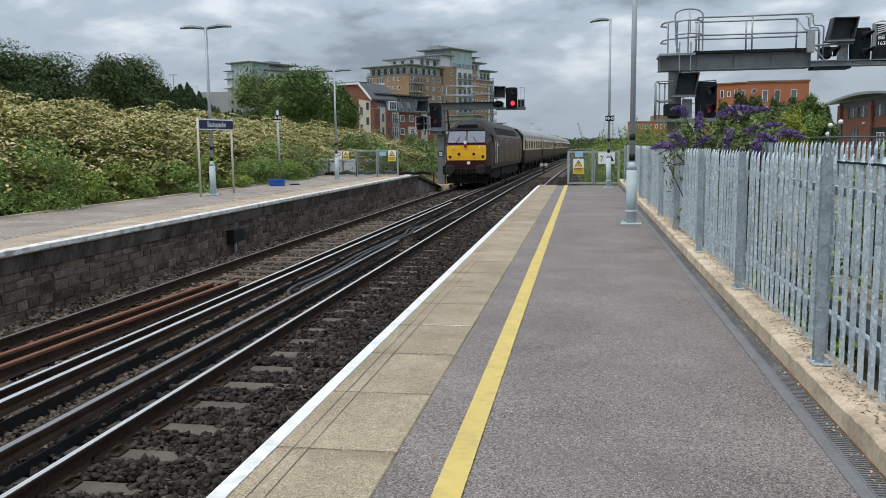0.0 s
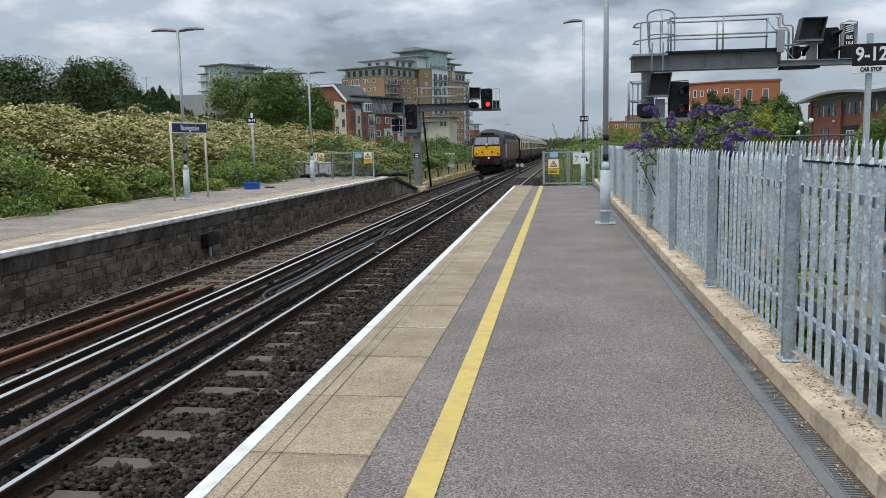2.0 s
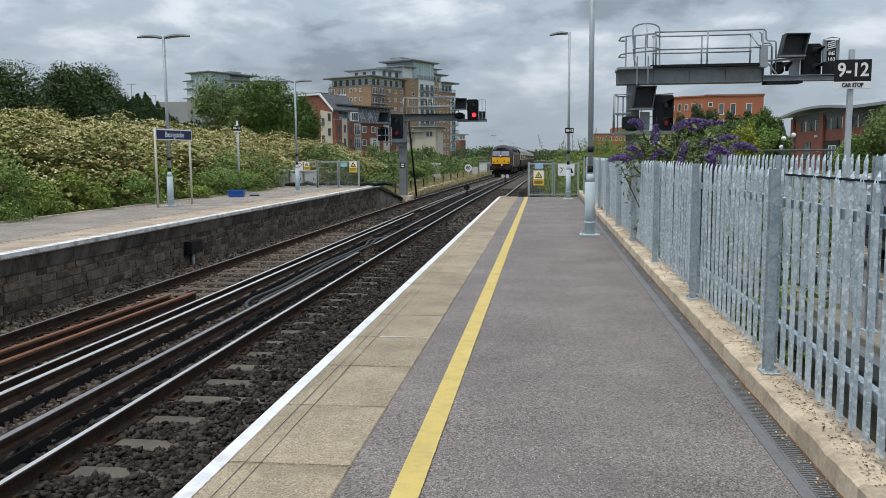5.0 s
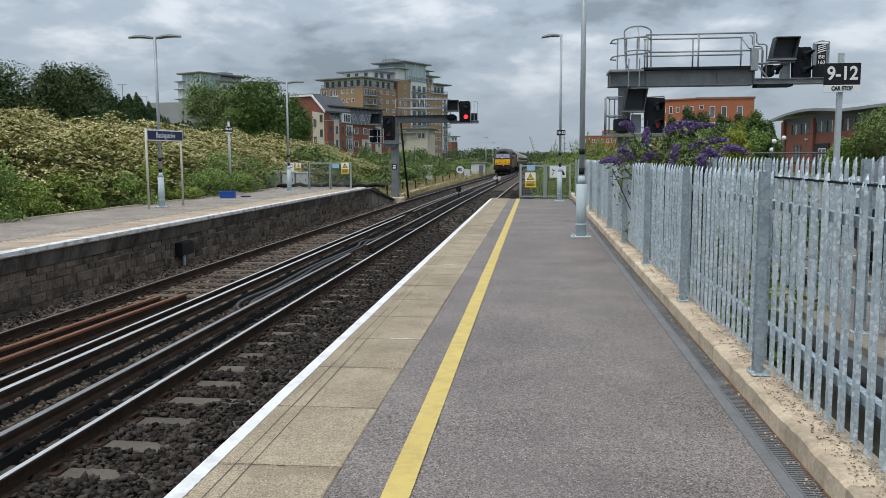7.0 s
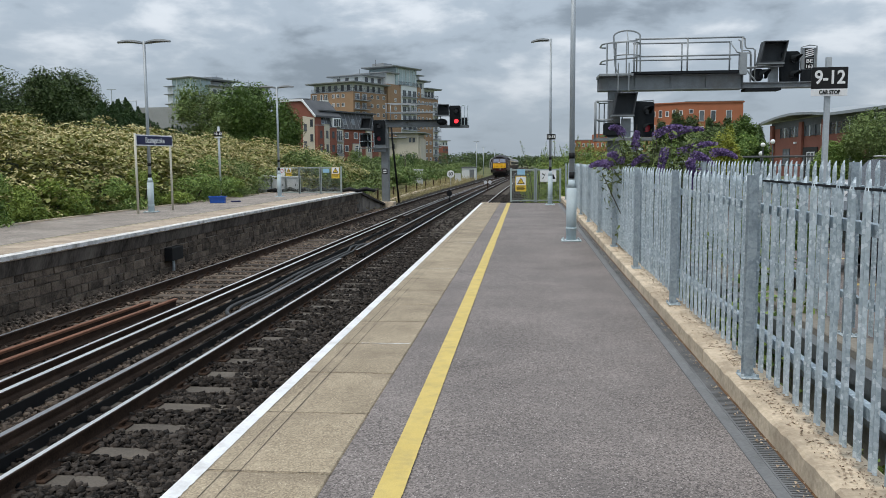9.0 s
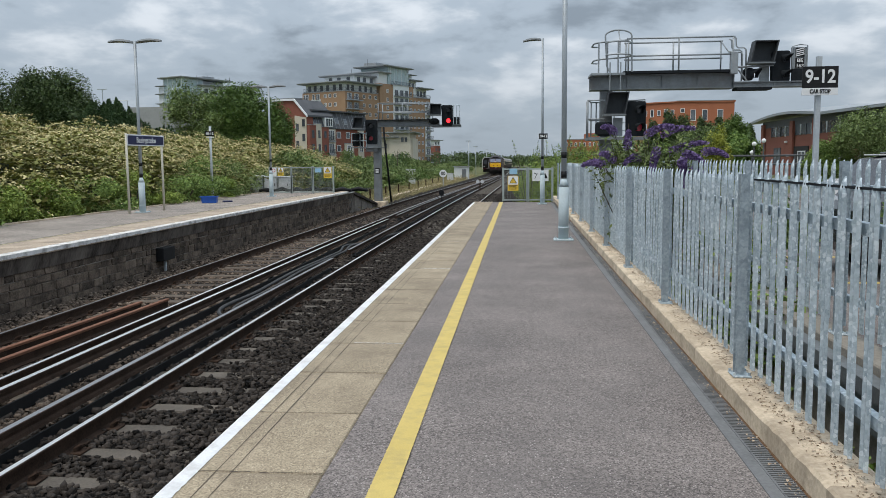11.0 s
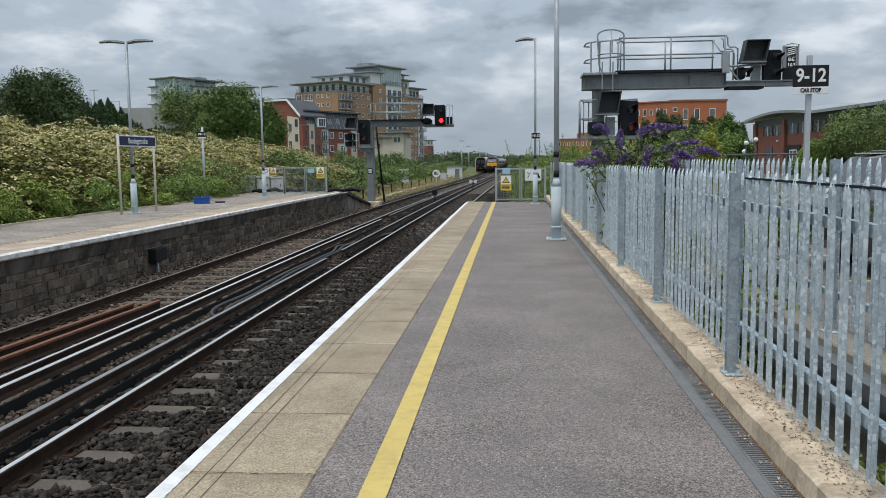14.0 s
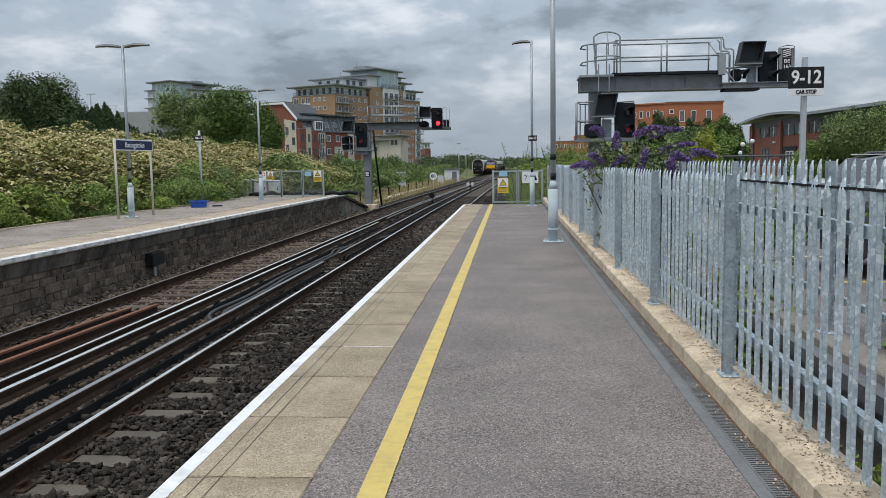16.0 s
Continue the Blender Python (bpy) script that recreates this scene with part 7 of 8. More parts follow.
    for x in (25.4, 27.6, 29.8, 32.0, 34.2, 35.9):
        block(t, "mullion", x - 0.09, x + 0.09, 0.1, 0.2, 28.0, 34.0, "render_white")
    balcony(t, 30.4, -0.5, 28.2, 12.0, 0, 0.6)
    for x in (38.4, 41.0):
        window(t, x, 1.38, 28.8, 1.4, 1.8, "slate")
    for x in (44.4, 46.6, 48.8):
        window(t, x, 1.58, 26.2, 1.3, 1.9, "slate")
    balcony(t, 44.8, 0.9, 24.7, 12.0, 0, 0.8)


tower()


def left_block():
    L = -90
    t = thing("apartment_building", pose(-109, 265, 0, 0, 0, 63), "white apartment building with a glazed corner and thin overhanging roofs", "building", "apartment buildings")
    block(t, "wall", 0.6, 22.0, 0.4, 12, -2, 21.0, "brick_tan", "tan brick wall")
    block(t, "wall", 0, 9.0, 0, 9.0, 21.0, 29.4, "glass_teal", "pale blue-green glazed corner")
    block(t, "wall", 9.0, 20.0, 2.0, 11, 21.0, 29.2, "render_white", "white rendered upper storeys")
    slab(t, -1.4, 21.5, -1.4, 10.4, 29.4)
    block(t, "wall", 7.5, 23.0, -1.0, 11, 21.0, 27.2, "render_white", "white rendered upper storeys")
    slab(t, 6.4, 24.6, -2.4, 12, 27.2)
    block(t, "wall", 23.0, 34.0, 0, 12, -2, 27.6, "render_white", "white rendered wall")
    slab(t, 22.4, 35.6, -1.4, 13, 28.0)
    for z in (21.2, 24.4, 27.0):
        slab(t, -1.0, 1.5, 7.5, 12.2, z, 0.3)
    block(t, "wall", 0.2, 3.0, 9.0, 11.6, -2, 26.8, "render_white")
    block(t, "plant_room", 12, 17, 3, 8, 29.8, 31.0, "roof_grey")
    for k in range(5):
        part("aerial", tube(bmesh.new(), [(10 + 5 * k, 4, 28.2), (10 + 5 * k, 4, 31.2 + 0.4 * (k % 2))], 0.05, 5), M["slate"], t)
    for x in (0.1, 2.2, 4.4, 6.6, 8.8):
        block(t, "mullion", x - 0.08, x + 0.08, -0.1, 0, 21.0, 29.4, "render_white")
    for y in (2.2, 4.4, 6.6, 8.8):
        block(t, "mullion", -0.1, 0, y - 0.08, y + 0.08, 21.0, 29.4, "render_white")
    for z in (22.6, 25.4):
        for x in (9.5, 12.5, 15.5, 18.5, 21.5):
            window(t, x, -1.02, z, 1.5, 1.8, "slate")
        for x in (25, 28, 31):
            window(t, x, -0.02, z, 1.5, 1.8, "slate")
    for z in (12.5, 15.4, 18.3):
        for x in (2.5, 5.5, 8.5, 11.5, 14.5, 17.5):
            window(t, x, 0.38, z, 1.3, 1.6)
        for y in (2.5, 5.5, 8.5):
            window(t, 0.58, y, z, 1.3, 1.6, turn=L)
        for x in (25, 28, 31):
            window(t, x, -0.02, z, 1.5, 1.8, "slate")
    balcony(t, 15.0, -1.0, 24.0, 14.0)
    balcony(t, 5.0, 0, 24.2, 9.0)
    t = thing("apartment_building", pose(-76, 300, 0, 0, 0, 63), "distant white apartment building with a flat roof", "building", "apartment buildings")
    block(t, "wall", -9, 18, 0, 12, -2, 21.6, "render_white")
    slab(t, -10.5, 19.5, -2, 13, 21.6)
    block(t, "wall", -5, 12, 2, 10, 22.0, 24.2, "render_white")
    slab(t, -6.5, 13.5, 0.6, 11, 24.2)
    for x in (-7, -4, -1, 2, 5, 8, 11, 14):
        for z in (14, 17, 20):
            window(t, x, -0.02, z, 1.4, 1.7, "slate")


left_block()


def town_houses():
    """A terrace that runs away from the railway; its gable end looks towards the platform."""
    L = -90
    t = thing("terraced_houses", pose(-41.36, 165, 0, 0, 0, 63), "red brick and cream terraced houses with a dark slate mansard roof", "building", "apartment buildings")
    gable = [(0.0, -2), (9.2, -2), (9.2, 14.0), (3.1, 13.9), (0.0, 10.8)]
    part("gable_wall", prism(bmesh.new(), gable, "x", 0.0, 2.0), M["brick_red"], t, "red brick gable wall")
    part("gable_roof", prism(bmesh.new(), [(-0.35, 10.6), (3.1, 14.0), (9.5, 14.1), (9.5, 14.35), (3.0, 14.25), (-0.35, 10.95)], "x", -0.15, 8.0), M["slate"], t, "dark gable roof")
    part("verge", prism(bmesh.new(), [(-0.45, 10.5), (3.1, 13.92), (9.6, 14.05), (9.6, 14.42), (3.0, 14.33), (-0.45, 10.95)], "x", -0.4, -0.154), M["sign_white"], t, "white roof verge")
    part("panel", prism(bmesh.new(), [(0.0, -2), (3.1, -2), (3.1, 10.9), (0.0, 10.4)], "x", -0.12, 0.0), M["render_cream"], t, "cream rendered wall strip")
    for y, z in ((2.4, 8.5), (2.4, 5.0), (0.7, 9.4), (0.7, 6.4), (0.7, 3.4)):
        window(t, -0.14, y, z, 0.75, 1.5, "slate", 0, L)
    for z in (8.6, 5.2):
        window(t, -0.02, 4.8, z, 0.8, 1.5, "slate", 0, L)
        window(t, -0.02, 7.2, z, 0.9, 1.3, "slate", 0, L)
    block(t, "wall", 2.0, 21.3, 0.0, 9, -2, 8.5, "brick_red", "red brick wall")
    for x0, x1, m, z1 in ((0.1, 2.1, "brick_red", 8.9), (2.1, 3.8, "render_cream", 9.2), (3.8, 6.05, "brick_red", 8.6), (6.1, 8.8, "render_cream", 8.5), (11.9, 15.0, "render_cream", 5.3), (16.6, 18.6, "render_cream", 8.2)):
        block(t, "bay", x0, x1, -0.7 if x1 < 6.1 else -0.25, -0.004, -2, z1, m)
        block(t, "coping", x0 - 0.05, x1 + 0.05, -0.78 if x1 < 6.1 else -0.3, 0.0, z1, z1 + 0.12, "roof_grey")
    bm = bmesh.new()
    prism(bm, [(-0.3, 8.4), (0.95, 11.9), (8.4, 12.1), (9.2, 8.4)], "x", 2.0, 20.5)
    part("mansard_roof", bm, M["slate"], t, "dark slate mansard roof")
    block(t, "eave", 1.9, 20.9, 0.2, 9.0, 11.92, 12.2, "slate")
    block(t, "gutter", 2.0, 20.6, -0.42, -0.28, 8.34, 8.46, "slate")
    # standing seams and rooflights
    for k in range(14):
        x = 2.6 + 1.3 * k
        part("seam", prism(bmesh.new(), [(-0.34, 8.45), (0.9, 11.9), (0.97, 11.9), (-0.27, 8.45)], "x", x - 0.04, x + 0.04), M["roof_grey"], t)
    for x in (2.6, 9.7, 12.6, 15.5, 18.6):
        bm = bmesh.new()
        box(bm, -0.55, 0.55, -0.05, 0.02, -0.65, 0.65)
        f = part("rooflight", bm, M["roof_grey"], t, at=pose(x, 0.21, 9.95, -19.6))
        part("pane", box(bmesh.new(), -0.45, 0.45, -0.075, -0.055, -0.55, 0.55), M["pane"], f)
    block(t, "dormer", 5.2, 7.7, -0.5, 1.0, 8.7, 10.6, "render_white", "white framed dormer")
    window(t, 6.45, -0.52, 9.65, 2.2, 1.7, "sign_white", 2)
    for z in (7.1, 4.3):
        for x in (10.1, 13.2):
            window(t, x, -0.02 if x < 11 or z > 5.5 else -0.27, z, 1.3, 1.35, "sign_white", 0)
        window(t, 7.4, -0.27, z - 0.1, 1.8, 2.1, "sign_white", 2)
        balcony(t, 7.4, -0.25, z - 1.3, 2.2, 0, 0.4)
        window(t, 3.0, -0.72, z, 0.6, 1.6, "slate", 0)
        window(t, 1.1, -0.72, z, 0.7, 1.6, "slate", 0)
        window(t, 4.9, -0.72, z, 0.7, 1.4, "slate", 0)
        window(t, 17.6, -0.27, z, 1.2, 1.6, "sign_white", 1)
        window(t, 20.0, -0.02, z, 1.1, 1.35, "sign_white", 0)
    window(t, 13.4, -0.27, 3.6, 1.8, 2.1, "sign_white", 2)
    balcony(t, 13.4, -0.25, 2.5, 2.4, 0, 0.4)
    # a low cream house beside them
    t = thing("house", (-22, 160, 0), "low cream rendered house with a flat roof", "house")
    block(t, "wall", -3.2, 3.0, 0, 8, -2, 5.9, "render_cream", "cream rendered wall")
    block(t, "wall", -1.6, 2.6, -0.5, 8, -2, 6.8, "render_cream")
    slab(t, -3.0, 3.8, -1.4, 8.8, 6.8, 0.3)
    slab(t, -4.4, 0.4, -1.2, 8.8, 5.9, 0.3)
    for x, z in ((-2.4, 4.4), (-2.4, 2.2), (-0.9, 2.4), (0.4, 2.4), (1.0, 5.6), (1.7, 5.6), (1.7, 2.4)):
        window(t, x, -0.52 if x > -1.6 else -0.02, z, 0.5, 0.9, "slate", 0)
    # small house beyond the tower
    t = thing("apartment_building", pose(-49.5, 520, 0, 0, 0, 63), "distant red brick block with a dark top storey and flat roof", "building", "apartment buildings")
    block(t, "wall", -3, 3.4, 0, 3.6, -2, 11.0, "brick_red", "red brick wall")
    block(t, "wall", -2.7, 3.1, 0.3, 3.4, 11.0, 14.2, "render_white", "white top storey")
    slab(t, -4.2, 4.8, -1.4, 4.6, 14.2, 0.5)
    for x in (-1.6, 1.8):
        for z in (5.0, 8.6, 12.6):
            window(t, x, -0.02 if z < 11 else 0.28, z, 1.4, 1.6, "slate", 0)


town_houses()


def parking_deck():
    t = thing("parking_deck", (-66, 150, 0), "grey concrete multi-storey parking deck with railings", "building")
    block(t, "wall", -9, 8, 0, 14, -2, 8.0, "concrete")
    block(t, "wall", -5.4, 8, -0.6, 14, 8.0, 11.9, "concrete", "pale concrete parapet")
    # near-black plate on the solid parapet, painted as a shaded gap
    block(t, "opening", -4.6, -3.0, -0.62, -0.5, 7.8, 9.9, "slot")
    block(t, "wall", -9.2, -5.4, 1, 14, 8.0, 10.4, "render_white")
    part("railing", tube(bmesh.new(), [(-10, 0, 13.2), (-5.6, 0, 13.2)], 0.08, 5), M["grey_pole"], t)
    for x in (-9.9, -7.8, -5.7):
        part("railing_post", tube(bmesh.new(), [(x, 0, 10.4), (x, 0, 13.2)], 0.07, 5), M["grey_pole"], t)
    for x, y, z in ((-76.5, 150, 15.3), (-64.0, 150, 15.0), (-86.5, 150, 15.0)):
        p = thing("street_lamp", (x, y, 0), "thin grey double street lamp behind trees", "lamp post", "street lamps")
        part("pole", tube(bmesh.new(), [(0, 0, 0), (0, 0, z)], 0.1, 6), M["grey_pole"], p)
        part("lamp_head", box(bmesh.new(), -0.9, 0.9, -0.1, 0.1, z, z + 0.15), M["grey_pole"], p)


parking_deck()


def right_buildings():
    t = thing("apartment_building", (38, 180, 0), "long orange brick building with white windows", "building", "brick buildings")
    o = lambda x: x - 38
    bm = bmesh.new()
    prism(bm, [(o(28.2), 4), (o(34.9), 0), (o(46.9), 0), (o(46.9), 14), (o(28.2), 14)], "z", -2, 13.3)
    part("wall", bm, M["brick_orange"], t, "orange brick wall")
    bm = bmesh.new()
    prism(bm, [(o(28.0), 3.8), (o(34.8), -0.2), (o(47.1), -0.2), (o(47.1), 14), (o(28.0), 14)], "z", 13.3, 13.55)
    part("parapet", bm, M["brick_orange"], t)
    for x, w in ((36.2, 0.9), (38.4, 1.1), (40.8, 1.1), (44.0, 1.2)):
        window(t, o(x), -0.02, 10.6 if w > 1 else 11.6, w, 2.3 if w > 1 else 0.9, "sign_white", 0)
        window(t, o(x), -0.02, 7.4, w, 2.0, "sign_white", 0)
    for z in (5.4, 8.3, 11.2):
        for k in range(5):
            x = 29.0 + 1.3 * k
            window(t, o(x), 4 - (x - 28.2) * 4 / 6.7 - 0.02, z, 0.75, 1.6 if k % 2 else 1.2, "sign_white", 0, -30.8)
    block(t, "parapet_cap", o(34.9), o(47.0), -0.25, 0.2, 13.55, 13.7, "roof_grey")
    t = thing("apartment_building", (18, 230, 0), "distant red brick building behind shrubs", "building", "brick buildings")
    block(t, "wall", -4.0, 2.2, 0, 10, -2, 6.9, "brick_orange")
    block(t, "wall", 2.2, 6.2, -1, 10, -2, 8.6, "brick_orange")
    block(t, "parapet", -4.1, 2.2, -0.1, 10, 6.9, 7.1, "roof_grey")
    for x in (-3.2, -2, -0.8, 0.4, 1.6, 3, 4.2, 5.4):
        for z in (3.0, 5.6):
            window(t, x, -1.02 if x > 2 else -0.02, z, 0.6, 1.1, "sign_white", 0)
    # office with a curved grey roof; its long side lies along the railway
    t = thing("office_building", pose(28.57, 95, 0, 0, 0, -90), "two-storey red brick office with a curved metal roof", "building")
    block(t, "wall", 0, 36, 0, 12, -1.2, 4.95, "brick_red", "red brick wall")
    arc = [(-1.7 + 39.3 * k / 18, 5.12 + 0.55 * math.sin(math.pi * min(1.0, k / 10)) - 0.02 * max(0, k - 10)) for k in range(19)]
    bm = bmesh.new()
    loft(bm, [[(x, y, z + dz) for x, z in arc] + [(x, y, z + dz + 0.24) for x, z in arc[::-1]] for y, dz in ((-1.0, 0.0), (4.0, 0.55), (13.0, 0.3))])
    part("roof", bm, M["roof_metal"], t, "curved pale grey metal roof")
    block(t, "fascia", 0.3, 35.7, -0.06, 0.0, 4.6, 5.3, "slate", "dark band under the roof")
    for x0, x1 in ((3.6, 9.7), (11.3, 15.7), (18.0, 24.0), (26.0, 32.0)):
        block(t, "glazing", x0, x1, -0.05, 0.0, 3.6, 4.6, "pane", "dark glazed band")
        n = int((x1 - x0) / 1.4)
        for i in range(n + 1):
            x = x0 + (x1 - x0) * i / n
            block(t, "mullion", x - 0.05, x + 0.05, -0.12, -0.052, 3.55, 4.6, "sign_white" if i % 2 else "slate")
    for x in (0.9, 10.5, 16.8):
        block(t, "pier", x - 0.45, x + 0.45, -0.28, -0.062, -1.2, 5.0, "brick_red")
    window(t, 5.6, -0.02, 1.6, 2.2, 1.7, "slate", 1)
    # flat panel on the wall; the entrance's shade is its near-black colour
    block(t, "porch", 10.9, 15.0, -0.1, 0.0, -0.4, 2.5, "slot", "near-black panel coloured as the shade of an entrance")
    window(t, 13.4, -0.14, 1.1, 2.0, 1.9, "sign_white", 1)
    for x in (19.5, 22.5, 27.5, 30.5):
        window(t, x, -0.02, 1.6, 1.8, 1.6, "sign_white", 1)
    part("wall_lamp", box(bmesh.new(), 8.3, 8.7, -0.2, 0.0, 2.9, 3.1), M["sign_white"], t)
    part("wall_lamp", box(bmesh.new(), 9.0, 9.2, -0.2, 0.0, 1.5, 1.7), M["sign_white"], t)
    for k, (x, y, z) in enumerate(((14.2, 46, 2.1), (14.7, 46, 2.27), (14.21, 46.4, 1.64))):
        p = thing("globe_lamp", (x, y, -0.1), "globe lamp on a thin post outside an office", "lamp post", "globe lamps")
        part("post", tube(bmesh.new(), [(0, 0, 0), (0, 0, z)], 0.035, 6), M["slate"], p)
        part("globe", ball(bmesh.new(), (0, 0, z + 0.15), 0.125, 14, 10), M["sign_white"], p, "white glass globe")
    t = thing("garden_railing", (13.0, 40, 0.0), "low dark railing in front of shrubs", "railing")
    for z in (1.1, 1.5):
        part("rail", tube(bmesh.new(), [(-3.0, 0, z), (2.5, 0, z)], 0.05, 6), M["slate"], t)
    for x in (-2.9, -1.5, 0, 1.4, 2.4):
        part("post", tube(bmesh.new(), [(x, 0, -0.2), (x, 0, 1.52)], 0.04, 6), M["slate"], t)


right_buildings()


def parked_car(x, y, turn, mat, label):
    t = thing("parked_car", pose(x, y, -0.03, 0, 0, turn), label, "car", "parked cars")
    sections = []
    for yy, w, z0, z1 in ((-2.1, 0.7, 0.35, 0.7), (-2.0, 0.82, 0.25, 0.8), (-1.1, 0.87, 0.2, 0.92), (0, 0.88, 0.2, 0.95), (1.4, 0.87, 0.2, 0.95), (2.0, 0.8, 0.28, 0.9), (2.1, 0.72, 0.4, 0.8)):
        sections.append([(w * 0.95, yy, z0), (w, yy, (z0 + z1) / 2), (w * 0.95, yy, z1), (-w * 0.95, yy, z1), (-w, yy, (z0 + z1) / 2), (-w * 0.95, yy, z0)])
    part("body", loft(bmesh.new(), sections), mat, t)
    cab = [[(0.8, yy, 0.9), (w, yy + d, z), (-w, yy + d, z), (-0.8, yy, 0.9)] for yy, d, w, z in ((-1.0, 0.6, 0.62, 1.4), (-0.2, 0, 0.64, 1.46), (0.8, 0, 0.64, 1.45), (1.7, -0.4, 0.6, 1.38))]
    part("cabin", loft(bmesh.new(), cab), M["train_glass"], t, "dark glazed cabin")
    part("roof", box(bmesh.new(), -0.63, 0.63, -0.4, 1.2, 1.45, 1.48, bevel=0.01), mat, t)
    for sx in (-0.82, 0.82):
        for sy in (-1.3, 1.3):
            bm = bmesh.new()
            bmesh.ops.create_cone(bm, cap_ends=True, segments=20, radius1=0.32, radius2=0.32, depth=0.2, matrix=Matrix.Translation((sx, sy, 0.32)) @ Matrix.Rotation(radians(90), 4, "Y"))
            w = part("wheel", bm, M["underframe"], t)
            bm = bmesh.new()
            bmesh.ops.create_cone(bm, cap_ends=True, segments=16, radius1=0.2, radius2=0.2, depth=0.02, matrix=Matrix.Translation((sx * 1.13, sy, 0.32)) @ Matrix.Rotation(radians(90), 4, "Y"))
            part("rim", bm, M["galvanised"], w)


M["car_white"] = material("car_white", (0.62, 0.63, 0.64), (0.72, 0.73, 0.74), rough=0.25, bump=0, coat=0.5)
M["car_dark"] = material("car_dark", (0.02, 0.022, 0.026), (0.035, 0.038, 0.043), rough=0.25, bump=0, coat=0.5)
parked_car(10.6, 19.2, 82, M["car_white"], "white parked car behind the palisade fences")
parked_car(7.4, 10.6, 95, M["car_dark"], "dark parked car behind the palisade fences")


# ---- plants ----
def leaf_mat(name, dark, light, rough=0.6, vary=0.5):
    m = material(name, dark, light, scale=0.5, fine=1.7, rough=rough, bump=0, island=vary, contrast=0.30, spec=0.3)
    bs = m.node_tree.nodes["Principled BSDF"]
    bs.inputs["Subsurface Weight"].default_value = 0.0
    return m


M["leaf_knot"] = leaf_mat("leaf_knot", (0.085, 0.105, 0.024), (0.34, 0.335, 0.10), vary=0.3)
M["flower_cream"] = leaf_mat("flower_cream", (0.42, 0.365, 0.15), (0.70, 0.62, 0.36), vary=0.25)
M["leaf_green"] = leaf_mat("leaf_green", (0.065, 0.13, 0.028), (0.29, 0.40, 0.105))
M["leaf_mid"] = leaf_mat("leaf_mid", (0.032, 0.070, 0.016), (0.15, 0.235, 0.055))
M["leaf_bright"] = leaf_mat("leaf_bright", (0.09, 0.155, 0.026), (0.36, 0.45, 0.10))
M["leaf_tree"] = leaf_mat("leaf_tree", (0.024, 0.046, 0.016), (0.105, 0.155, 0.052))
M["leaf_conifer"] = leaf_mat("leaf_conifer", (0.020, 0.050, 0.020), (0.075, 0.13, 0.042))
M["leaf_birch"] = leaf_mat("leaf_birch", (0.070, 0.11, 0.034), (0.24, 0.32, 0.105))
M["leaf_scrub"] = leaf_mat("leaf_scrub", (0.055, 0.085, 0.026), (0.20, 0.255, 0.082))
M["leaf_gold"] = leaf_mat("leaf_gold", (0.12, 0.15, 0.015), (0.36, 0.38, 0.06))
M["purple"] = leaf_mat("purple", (0.085, 0.05, 0.16), (0.29, 0.205, 0.43))
M["grass_dry"] = leaf_mat("grass_dry", (0.16, 0.13, 0.055), (0.42, 0.36, 0.18))
M["bark"] = material("bark", (0.03, 0.025, 0.02), (0.11, 0.095, 0.075), scale=6, fine=30, rough=0.95, bump=0.6, stretch=(1, 1, 0.25))
# colour of the shaded depth below the knotweed
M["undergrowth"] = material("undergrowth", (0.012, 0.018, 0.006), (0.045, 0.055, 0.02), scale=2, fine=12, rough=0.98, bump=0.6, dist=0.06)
RNG = np.random.default_rng(21)


def leaf_arrays(c, size, flat=0.0, aspect=0.55):
    """Bent two-part leaves at the points c: each a kite of four corners, turned at random."""
    n = len(c)
    d = RNG.normal(0, 1, (n, 3))
    d[:, 2] *= 1 - flat
    d /= np.linalg.norm(d, axis=1)[:, None] + 1e-9
    e = RNG.normal(0, 1, (n, 3))
    if flat:
        e = e * (1 - flat * 0.6) + np.array([0, 0, 0.0])
    up = np.cross(d, e)
    if flat:
        up[:, 2] += np.sign(up[:, 2]) * flat * 1.2
    up /= np.linalg.norm(up, axis=1)[:, None] + 1e-9
    s = np.cross(up, d)
    s /= np.linalg.norm(s, axis=1)[:, None] + 1e-9
    L = (size * RNG.uniform(0.6, 1.3, n))[:, None]
    v = np.stack([c - d * L * 0.5, c + s * L * aspect * 0.5 + up * L * 0.08, c + d * L * 0.5 - up * L * 0.06, c - s * L * aspect * 0.5 + up * L * 0.08], 1)
    return v.reshape(-1, 3)


def leaf_mesh(name, c, size, mat, flat=0.0, aspect=0.55):
    v = leaf_arrays(np.asarray(c), size, flat, aspect)
    return fast_mesh(name, v, np.arange(len(v)).reshape(-1, 4), mat)


def in_blobs(blobs, n, shell=0.55):
    """Points spread through ellipsoids (x, y, z, rx, ry, rz), denser towards the skin."""
    vol = np.array([b[3] * b[4] + b[4] * b[5] + b[3] * b[5] for b in blobs])
    pick = RNG.choice(len(blobs), n, p=vol / vol.sum())
    b = np.array(blobs)[pick]
    d = RNG.normal(0, 1, (n, 3))
    d /= np.linalg.norm(d, axis=1)[:, None]
    r = 1 - shell * RNG.random(n) ** 1.6
    return b[:, :3] + d * r[:, None] * b[:, 3:]


